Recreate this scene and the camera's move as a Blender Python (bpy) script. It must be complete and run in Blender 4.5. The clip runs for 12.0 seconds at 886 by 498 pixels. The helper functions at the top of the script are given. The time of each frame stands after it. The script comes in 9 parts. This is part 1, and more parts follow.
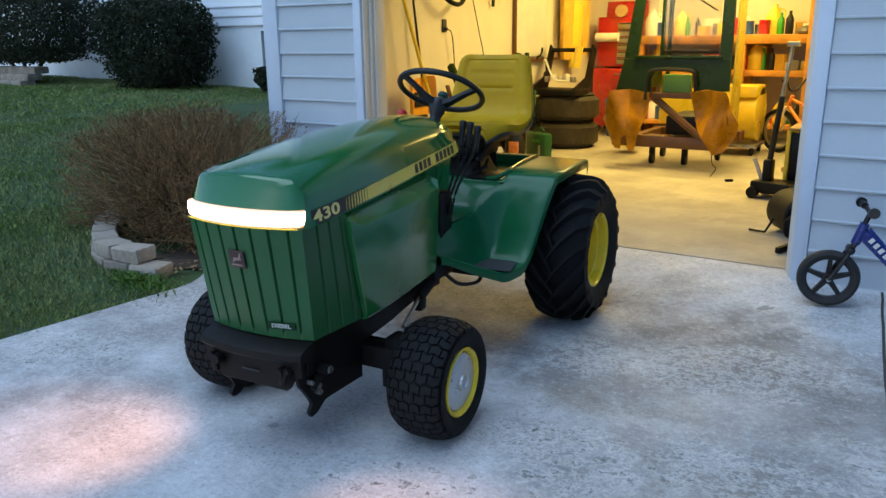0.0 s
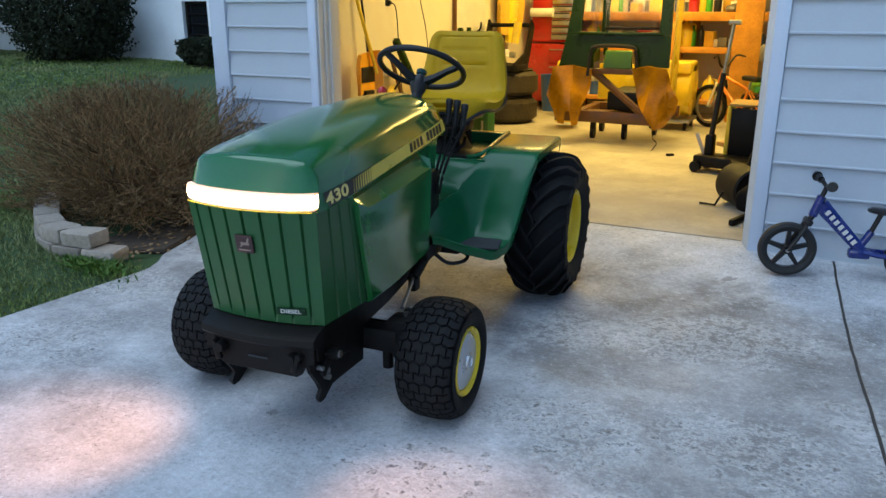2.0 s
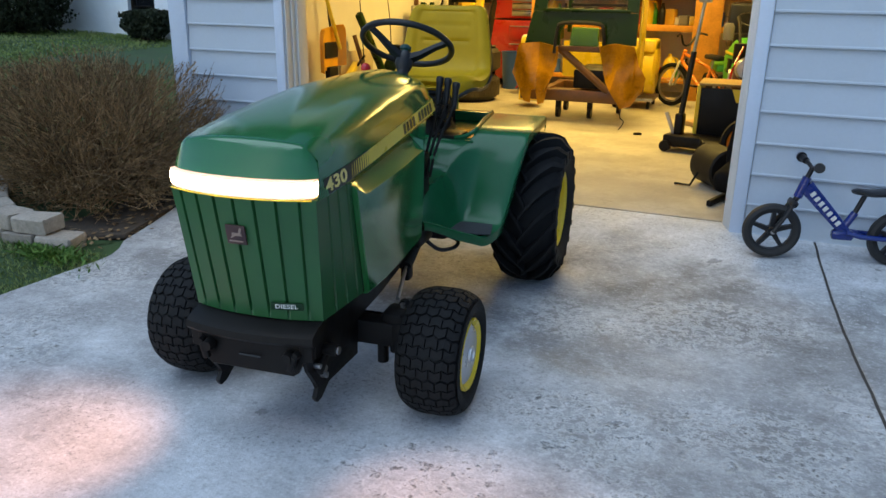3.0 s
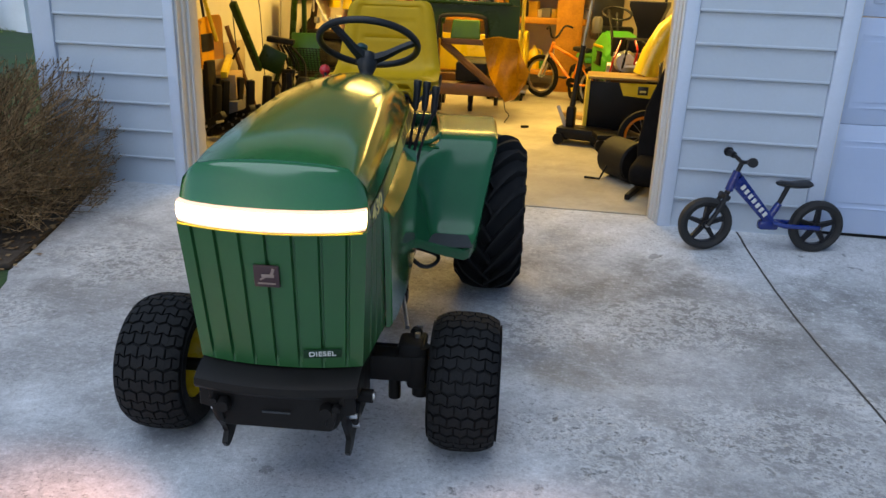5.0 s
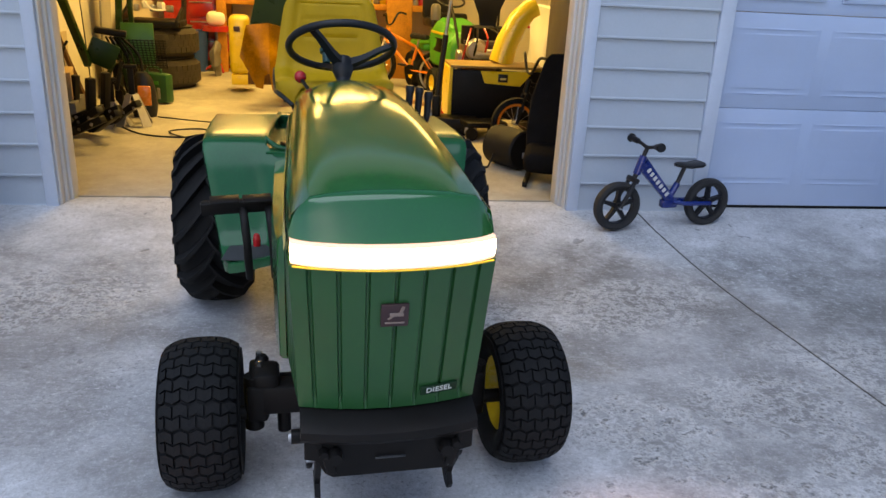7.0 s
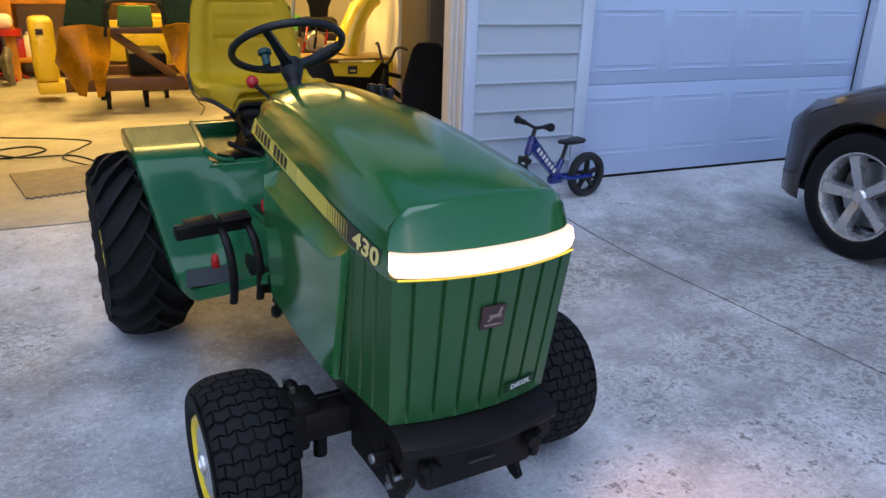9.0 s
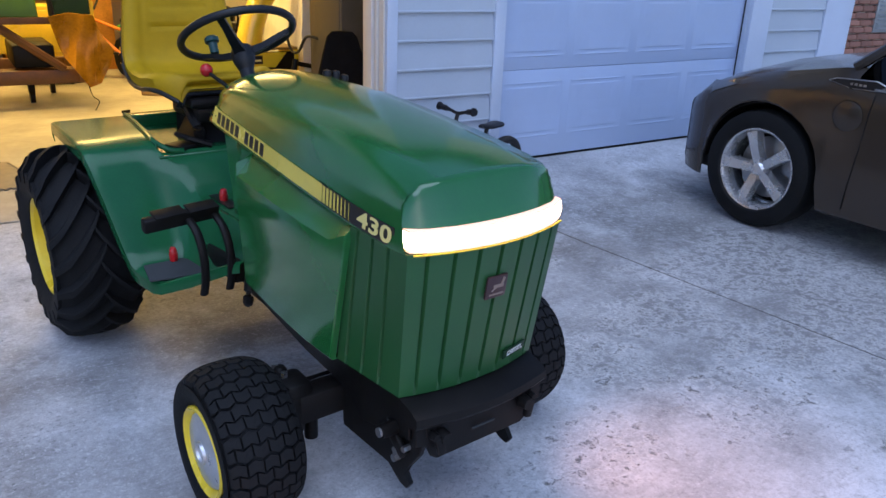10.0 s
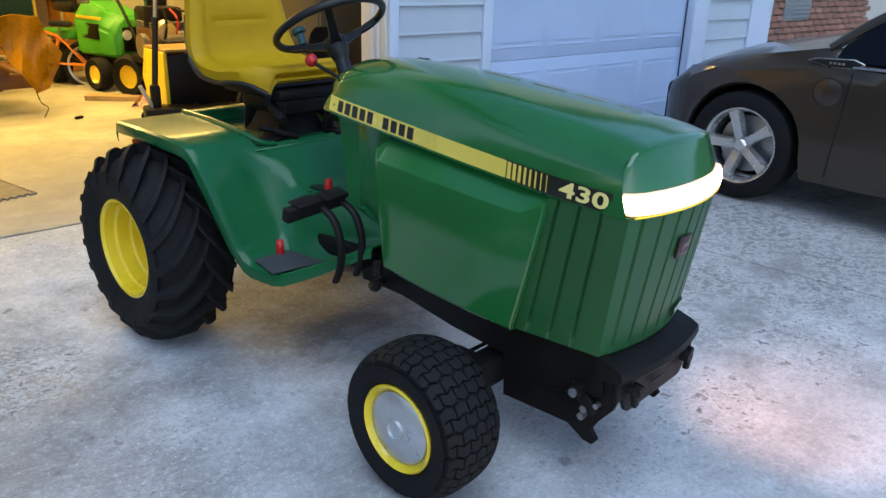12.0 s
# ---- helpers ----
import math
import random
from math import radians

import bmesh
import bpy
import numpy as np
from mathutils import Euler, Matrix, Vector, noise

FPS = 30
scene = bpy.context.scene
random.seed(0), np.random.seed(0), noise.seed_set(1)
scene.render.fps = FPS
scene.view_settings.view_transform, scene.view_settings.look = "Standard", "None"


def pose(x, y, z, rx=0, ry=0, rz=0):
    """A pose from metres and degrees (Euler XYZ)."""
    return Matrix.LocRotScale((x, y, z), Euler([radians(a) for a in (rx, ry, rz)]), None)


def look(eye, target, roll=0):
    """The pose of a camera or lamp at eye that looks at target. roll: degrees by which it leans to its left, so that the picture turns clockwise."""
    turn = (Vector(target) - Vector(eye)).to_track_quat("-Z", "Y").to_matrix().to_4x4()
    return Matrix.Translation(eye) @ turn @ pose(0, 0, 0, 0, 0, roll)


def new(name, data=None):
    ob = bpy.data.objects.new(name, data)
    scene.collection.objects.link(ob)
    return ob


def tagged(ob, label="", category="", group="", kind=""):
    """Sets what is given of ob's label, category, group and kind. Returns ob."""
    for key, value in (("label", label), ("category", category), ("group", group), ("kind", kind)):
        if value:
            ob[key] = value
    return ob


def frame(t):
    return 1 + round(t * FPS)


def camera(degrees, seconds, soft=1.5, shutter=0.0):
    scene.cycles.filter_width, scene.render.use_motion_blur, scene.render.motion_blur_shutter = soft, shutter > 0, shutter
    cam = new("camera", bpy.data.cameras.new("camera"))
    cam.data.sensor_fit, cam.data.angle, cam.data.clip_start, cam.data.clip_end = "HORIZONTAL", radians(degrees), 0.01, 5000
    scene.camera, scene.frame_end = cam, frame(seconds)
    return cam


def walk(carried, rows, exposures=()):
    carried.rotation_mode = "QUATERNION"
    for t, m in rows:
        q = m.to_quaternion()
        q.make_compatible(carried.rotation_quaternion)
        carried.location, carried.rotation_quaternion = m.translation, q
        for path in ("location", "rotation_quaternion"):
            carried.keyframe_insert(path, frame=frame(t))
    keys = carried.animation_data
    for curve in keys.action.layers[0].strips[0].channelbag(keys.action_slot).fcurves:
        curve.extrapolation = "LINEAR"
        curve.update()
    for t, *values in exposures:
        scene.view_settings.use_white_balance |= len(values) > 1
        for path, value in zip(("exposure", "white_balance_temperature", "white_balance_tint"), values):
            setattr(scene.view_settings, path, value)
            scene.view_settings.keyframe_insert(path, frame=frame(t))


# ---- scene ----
cam = camera(60.2, 12.0)
PATH = [
    (0, (0.133, 0.412, 1.314), (-0.911, 2.033, 0.783), -0.7),
    (0.5, (0.128, 0.411, 1.316), (-0.884, 2.051, 0.782), -0.5),
    (1, (0.074, 0.387, 1.327), (-0.89, 2.052, 0.783), -0.4),
    (1.5, (-0.038, 0.332, 1.331), (-0.945, 2.023, 0.768), -0.2),
    (2, (-0.122, 0.285, 1.331), (-0.971, 1.995, 0.735), -0.0),
    (2.5, (-0.199, 0.288, 1.326), (-0.984, 2.018, 0.701), 0.3),
    (3, (-0.335, 0.345, 1.319), (-1.053, 2.095, 0.668), 0.8),
    (3.5, (-0.481, 0.354, 1.325), (-1.105, 2.141, 0.677), 1.3),
    (3.7, (-0.554, 0.334, 1.327), (-1.108, 2.146, 0.687), 1.3),
    (5.3, (-1.059, 0.411, 1.345), (-1.28, 2.279, 0.665), 2.3),
    (5.5, (-1.147, 0.394, 1.362), (-1.306, 2.267, 0.678), 2.3),
    (6, (-1.368, 0.332, 1.382), (-1.352, 2.214, 0.706), 1.8),
    (6.5, (-1.544, 0.377, 1.368), (-1.401, 2.248, 0.678), 2.5),
    (7, (-1.707, 0.475, 1.376), (-1.439, 2.331, 0.683), 3.0),
    (7.5, (-1.901, 0.525, 1.38), (-1.412, 2.337, 0.689), 2.8),
    (7.7, (-1.997, 0.521, 1.405), (-1.434, 2.307, 0.701), 2.6),
    (9.3, (-2.368, 0.678, 1.363), (-1.526, 2.354, 0.669), 1.5),
    (9.5, (-2.432, 0.679, 1.359), (-1.531, 2.325, 0.667), 1.3),
    (10, (-2.555, 0.712, 1.358), (-1.519, 2.267, 0.644), 2.2),
    (10.5, (-2.656, 0.836, 1.338), (-1.57, 2.355, 0.62), 2.5),
    (11, (-2.774, 0.925, 1.336), (-1.674, 2.439, 0.63), 2.4),
    (11.5, (-2.981, 0.998, 1.321), (-1.808, 2.459, 0.62), 1.3),
    (12, (-3.188, 1.06, 1.302), (-1.92, 2.437, 0.598), 1.8),
]
walk(cam, [(t, look(eye, target, roll)) for t, eye, target, roll in PATH],
     ((0, 0.89, 6100, 8), (3, 0.93, 6500, 9), (6.5, 0.88, 7000, 18), (9.5, 0.88, 6150, 22), (10, 0.90, 6050, 23), (10.5, 1.10, 6350, 16), (11, 1.11, 6350, 14), (11.5, 1.03, 6250, 15), (12, 1.13, 6450, 12)))

# ---- light ----
world = bpy.data.worlds.new("dusk_sky")
scene.world = world
world.use_nodes = True
wn = world.node_tree.nodes
sky = wn.new("ShaderNodeTexSky")
sky.sky_type = 'NISHITA'
sky.sun_disc = False
sky.sun_elevation = radians(24)
sky.sun_rotation = radians(200)
sky.air_density, sky.dust_density, sky.ozone_density = 1.0, 0.3, 3.0
wn["Background"].inputs["Strength"].default_value = 0.105
world.node_tree.links.new(sky.outputs[0], wn["Background"].inputs["Color"])

sun_data = bpy.data.lights.new("low_sun", 'SUN')
sun_data.energy, sun_data.angle, sun_data.color = 1.15, radians(60), (0.68, 0.84, 1.0)
sun = new("low_sun", sun_data)
sun.matrix_world = look((-2, -3, 10), (0, 0, 0))

WARM = (1.0, 0.675, 0.17)
for lx, ly, power in ((-2.1, 7.34, 60), (-2.3, 9.4, 44), (-0.5, 8.2, 34), (2.1, 6.6, 10)):
    d = bpy.data.lights.new("garage_lamp", 'AREA')
    d.shape, d.size, d.size_y, d.energy, d.color = 'RECTANGLE', 1.5, 0.6, power, WARM
    new("garage_lamp", d).matrix_world = pose(lx, ly, 2.36)

# ---- mesh helpers ----


def bm_new():
    return bmesh.new()


def part(name, bm, material, parent=None, label="", flat=False, angle=38):
    """Link a bmesh as one mesh object under a thing."""
    me = bpy.data.meshes.new(name)
    bmesh.ops.recalc_face_normals(bm, faces=bm.faces)
    bm.to_mesh(me)
    bm.free()
    me.materials.append(material)
    if not flat:
        me.polygons.foreach_set("use_smooth", [True] * len(me.polygons))
        me.set_sharp_from_angle(angle=radians(angle))
    ob = new(name, me)
    if parent is not None:
        ob.parent = parent
    if label:
        tagged(ob, label)
    return ob


def thing(name, m, label, category, group="", kind=""):
    ob = new(name)
    ob.empty_display_size = 0.1
    ob.matrix_world = m
    return tagged(ob, label, category, group, kind)


def box(bm, c, s, bevel=0.0, rot=None, seg=2):
    """A box of size s about c, with rounded edges; rot in degrees about its own middle."""
    m = Matrix.Translation(c) @ (pose(0, 0, 0, *rot) if rot else Matrix()) @ Matrix.Diagonal((*s, 1))
    g = bmesh.ops.create_cube(bm, size=1, matrix=m)
    if bevel:
        edges = list({e for v in g['verts'] for e in v.link_edges})
        bmesh.ops.bevel(bm, geom=edges, offset=bevel, segments=seg, affect='EDGES', profile=0.5)
    return bm


def rings(bm, loops, closed=True, caps=True):
    """Skin a list of loops of equally many points."""
    vs = [[bm.verts.new(p) for p in lp] for lp in loops]
    n = len(vs[0])
    for a, b in zip(vs, vs[1:]):
        for i in range(n if closed else n - 1):
            j = (i + 1) % n
            if len({a[i], a[j], b[j], b[i]}) == 4:
                bm.faces.new((a[i], a[j], b[j], b[i]))
    if caps and closed:
        bm.faces.new(vs[0][::-1])
        bm.faces.new(vs[-1])
    return vs


def frame_axes(d):
    d = Vector(d).normalized()
    up = Vector((0, 0, 1)) if abs(d.z) < 0.95 else Vector((0, 1, 0))
    x = d.cross(up).normalized()
    return x, x.cross(d).normalized()


def cyl(bm, p0, p1, r0, r1=None, seg=16):
    p0, p1 = Vector(p0), Vector(p1)
    x, y = frame_axes(p1 - p0)
    r1 = r0 if r1 is None else r1
    loops = [[p + x * (r * math.cos(a)) + y * (r * math.sin(a)) for a in (2 * math.pi * i / seg for i in range(seg))]
             for p, r in ((p0, r0), (p1, r1))]
    rings(bm, loops)
    return bm


def tube(bm, pts, r, seg=8, closed=False):
    """A round bar along points."""
    pts = [Vector(p) for p in pts]
    n = len(pts)
    loops = []
    for i, p in enumerate(pts):
        a = pts[(i - 1) % n] if closed or i > 0 else p
        b = pts[(i + 1) % n] if closed or i < n - 1 else p
        x, y = frame_axes(b - a)
        loops.append([p + x * (r * math.cos(t)) + y * (r * math.sin(t)) for t in (2 * math.pi * k / seg for k in range(seg))])
    if closed:
        loops.append(loops[0])
    rings(bm, loops, caps=not closed)
    if closed:
        bmesh.ops.remove_doubles(bm, verts=bm.verts, dist=1e-6)
    return bm


def curve_pts(pts, n=6):
    """A smooth line through points."""
    pts = [Vector(p) for p in pts]
    out = []
    for i in range(len(pts) - 1):
        p0, p1, p2, p3 = pts[max(i - 1, 0)], pts[i], pts[i + 1], pts[min(i + 2, len(pts) - 1)]
        for k in range(n):
            t = k / n
            out.append(0.5 * (2 * p1 + (p2 - p0) * t + (2 * p0 - 5 * p1 + 4 * p2 - p3) * t * t + (3 * p1 - p0 - 3 * p2 + p3) * t ** 3))
    return out + [pts[-1]]


def lathe(bm, prof, m=Matrix(), seg=32, closed=False):
    """Turn a profile of (radius, height) about the axis z of m."""
    loops = []
    for i in range(seg):
        a = 2 * math.pi * i / seg
        loops.append([m @ Vector((r * math.cos(a), r * math.sin(a), h)) for r, h in prof])
    loops.append(loops[0])
    vs = rings(bm, loops, closed=closed, caps=False)
    bmesh.ops.remove_doubles(bm, verts=bm.verts, dist=1e-5)
    return bm


def prism(bm, poly, thick, m=Matrix(), bevel=0.0):
    """A plate: the polygon in the plane xy of m, thick along z."""
    lo = [m @ Vector((x, y, 0)) for x, y in poly]
    hi = [m @ Vector((x, y, thick)) for x, y in poly]
    vs = rings(bm, [lo, hi])
    if bevel:
        edges = list({e for r in vs for v in r for e in v.link_edges})
        bmesh.ops.bevel(bm, geom=edges, offset=bevel, segments=1, affect='EDGES')
    return bm


def thicken(bm, d):
    """Give an open sheet a thickness."""
    bmesh.ops.recalc_face_normals(bm, faces=bm.faces)
    bmesh.ops.solidify(bm, geom=bm.faces, thickness=d)
    return bm


YZ = Matrix(((0, 0, 1, 0), (1, 0, 0, 0), (0, 1, 0, 0), (0, 0, 0, 1)))   # polygon (y, z), thick along x
XZ = Matrix(((1, 0, 0, 0), (0, 0, 1, 0), (0, 1, 0, 0), (0, 0, 0, 1)))   # polygon (x, z), thick along y

# ---- materials ----


def mat(name, col, rough=0.5, metal=0.0, var=0.12, scale=6.0, bump=0.0, bscale=90.0, coat=0.0, rvar=0.1, dirt=None, dirt_amount=0.0, random_var=0.0, spec=0.5):
    m = bpy.data.materials.new(name)
    m.use_nodes = True
    n, k = m.node_tree.nodes, m.node_tree.links
    b = n["Principled BSDF"]
    tc = n.new("ShaderNodeTexCoord")
    big = n.new("ShaderNodeTexNoise")
    big.inputs["Scale"].default_value, big.inputs["Detail"].default_value, big.inputs["Roughness"].default_value = scale, 6, 0.6
    fine = n.new("ShaderNodeTexNoise")
    fine.inputs["Scale"].default_value, fine.inputs["Detail"].default_value = bscale, 3
    k.new(tc.outputs["Object"], big.inputs["Vector"])
    k.new(tc.outputs["Object"], fine.inputs["Vector"])
    add = n.new("ShaderNodeMath")
    add.operation = 'MULTIPLY_ADD'
    k.new(fine.outputs["Fac"], add.inputs[0])
    add.inputs[1].default_value = 0.35
    k.new(big.outputs["Fac"], add.inputs[2])
    rng = n.new("ShaderNodeMapRange")
    rng.inputs["From Min"].default_value, rng.inputs["From Max"].default_value = 0.45, 0.9
    rng.inputs["To Min"].default_value, rng.inputs["To Max"].default_value = 1 - var, 1 + var
    k.new(add.outputs[0], rng.inputs["Value"])
    hsv = n.new("ShaderNodeHueSaturation")
    hsv.inputs["Color"].default_value = (*col, 1)
    val = rng.outputs["Result"]
    if random_var:
        info = n.new("ShaderNodeObjectInfo")
        r2 = n.new("ShaderNodeMapRange")
        r2.inputs["To Min"].default_value, r2.inputs["To Max"].default_value = 1 - random_var, 1 + random_var
        k.new(info.outputs["Random"], r2.inputs["Value"])
        mul = n.new("ShaderNodeMath")
        mul.operation = 'MULTIPLY'
        k.new(val, mul.inputs[0])
        k.new(r2.outputs["Result"], mul.inputs[1])
        val = mul.outputs[0]
    k.new(val, hsv.inputs["Value"])
    col_out = hsv.outputs["Color"]
    if dirt:
        dn = n.new("ShaderNodeTexNoise")
        dn.inputs["Scale"].default_value, dn.inputs["Detail"].default_value, dn.inputs["Roughness"].default_value = scale * 0.6, 8, 0.7
        k.new(tc.outputs["Object"], dn.inputs["Vector"])
        dr = n.new("ShaderNodeMapRange")
        dr.inputs["From Min"].default_value, dr.inputs["From Max"].default_value = 0.45, 0.75
        dr.inputs["To Max"].default_value = dirt_amount
        k.new(dn.outputs["Fac"], dr.inputs["Value"])
        mx = n.new("ShaderNodeMix")
        mx.data_type = 'RGBA'
        k.new(dr.outputs["Result"], mx.inputs["Factor"])
        k.new(col_out, mx.inputs["A"])
        mx.inputs["B"].default_value = (*dirt, 1)
        col_out = mx.outputs["Result"]
    k.new(col_out, b.inputs["Base Color"])
    rr = n.new("ShaderNodeMapRange")
    rr.inputs["From Min"].default_value, rr.inputs["From Max"].default_value = 0.3, 0.7
    rr.inputs["To Min"].default_value, rr.inputs["To Max"].default_value = max(rough - rvar, 0.03), min(rough + rvar, 1)
    k.new(big.outputs["Fac"], rr.inputs["Value"])
    k.new(rr.outputs["Result"], b.inputs["Roughness"])
    b.inputs["Metallic"].default_value = metal
    b.inputs["Specular IOR Level"].default_value = spec
    b.inputs["Coat Weight"].default_value = coat
    b.inputs["Coat Roughness"].default_value = 0.05
    if bump:
        bp = n.new("ShaderNodeBump")
        bp.inputs["Strength"].default_value, bp.inputs["Distance"].default_value = bump, 0.004
        k.new(fine.outputs["Fac"], bp.inputs["Height"])
        k.new(bp.outputs["Normal"], b.inputs["Normal"])
    return m


def glow(name, col, strength):
    m = bpy.data.materials.new(name)
    m.use_nodes = True
    b = m.node_tree.nodes["Principled BSDF"]
    b.inputs["Base Color"].default_value = (0.8, 0.8, 0.75, 1)
    b.inputs["Emission Color"].default_value = (*col, 1)
    b.inputs["Emission Strength"].default_value = strength
    return m


def glass(name, tint, rough=0.03, alpha=0.0):
    m = bpy.data.materials.new(name)
    m.use_nodes = True
    b = m.node_tree.nodes["Principled BSDF"]
    b.inputs["Base Color"].default_value = (*tint, 1)
    b.inputs["Roughness"].default_value = rough
    b.inputs["Transmission Weight"].default_value = 1 - alpha
    b.inputs["IOR"].default_value = 1.45
    return m


GREEN = mat("green_paint", (0.014, 0.118, 0.029), 0.14, 0, 0.10, 4, 0.006, 160, coat=0.7, rvar=0.04, dirt=(0.02, 0.11, 0.04), dirt_amount=0.25, spec=0.45)
GREEN.node_tree.nodes["Principled BSDF"].inputs["Coat Roughness"].default_value = 0.11
# same paint as GREEN, darker and less glossy for fenders, foot wells and deck
GREEN_DEEP = mat("deep_green_paint", (0.008, 0.090, 0.032), 0.21, 0, 0.14, 4, 0.012, 160, coat=0.1, rvar=0.04, dirt=(0.02, 0.10, 0.04), dirt_amount=0.25, spec=0.27)
GREEN_DULL = mat("green_plastic", (0.012, 0.082, 0.022), 0.42, 0, 0.12, 5, 0.06, 220, rvar=0.08, dirt=(0.05, 0.09, 0.03), dirt_amount=0.25)
YELLOW = mat("yellow_paint", (0.78, 0.56, 0.02), 0.32, 0, 0.10, 5, 0.03, 120, coat=0.3, dirt=(0.35, 0.22, 0.03), dirt_amount=0.2)
VINYL = mat("yellow_vinyl", (0.42, 0.250, 0.004), 0.45, 0, 0.12, 5, 0.10, 260, rvar=0.06, dirt=(0.21, 0.13, 0.005), dirt_amount=0.35, spec=0.16)
BLACK = mat("black_paint", (0.0065, 0.0058, 0.0056), 0.48, 0, 0.3, 9, 0.06, 120, rvar=0.12, dirt=(0.013, 0.011, 0.009), dirt_amount=0.4, spec=0.17)
BLACK_PL = mat("black_plastic", (0.009, 0.0095, 0.012), 0.42, 0, 0.2, 9, 0.05, 150, spec=0.35)
RUBBER = mat("tyre_rubber", (0.007, 0.0072, 0.008), 0.75, 0, 0.35, 7, 0.25, 140, dirt=(0.020, 0.019, 0.018), dirt_amount=0.3, spec=0.2)
SILVER = mat("silver_cap", (0.55, 0.56, 0.58), 0.33, 0.7, 0.12, 10, 0.05, 120, dirt=(0.3, 0.3, 0.3), dirt_amount=0.35)
STEEL = mat("bare_steel", (0.42, 0.42, 0.43), 0.35, 0.9, 0.2, 12, 0.1, 120, dirt=(0.12, 0.09, 0.07), dirt_amount=0.4)
RED = mat("red_plastic", (0.45, 0.012, 0.015), 0.3, 0, 0.1, 9, 0.03, 150)
MAROON = mat("badge_brown", (0.040, 0.016, 0.017), 0.4, 0, 0.1, 9)
EMBLEM = mat("dull_emblem", (0.22, 0.16, 0.13), 0.5, 0, 0.1, 20)
CREAM_PRINT = mat("pale_print", (0.76, 0.63, 0.22), 0.4, 0, 0.06, 20)
DECAL_Y = mat("decal_yellow", (0.70, 0.54, 0.09), 0.3, 0, 0.08, 8, coat=0.3)
DECAL_K = mat("decal_black", (0.014, 0.013, 0.012), 0.35, 0, 0.2, 12)
WHITE_PRINT = mat("white_print", (0.60, 0.60, 0.57), 0.45, 0, 0.06, 20)
PAD = mat("grip_pad", (0.034, 0.037, 0.04), 0.85, 0, 0.25, 30, 0.5, 300)
# white parts: blue dusk light is mixed into these three base colours
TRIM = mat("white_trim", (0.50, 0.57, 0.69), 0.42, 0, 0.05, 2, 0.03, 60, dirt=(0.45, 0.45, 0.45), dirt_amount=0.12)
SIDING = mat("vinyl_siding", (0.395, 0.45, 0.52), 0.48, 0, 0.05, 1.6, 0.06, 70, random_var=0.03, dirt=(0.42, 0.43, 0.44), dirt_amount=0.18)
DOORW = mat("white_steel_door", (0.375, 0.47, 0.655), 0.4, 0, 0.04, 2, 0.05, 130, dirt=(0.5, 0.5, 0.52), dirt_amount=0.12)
DRYWALL = mat("painted_drywall", (0.66, 0.61, 0.49), 0.75, 0, 0.08, 1.2, 0.08, 90, dirt=(0.45, 0.38, 0.26), dirt_amount=0.3)
LAMPGLOW = glow("headlight_glow", (1.0, 0.66, 0.36), 9.0)
AMBER = glow("amber_glow_edge", (1.0, 0.40, 0.06), 0.55)


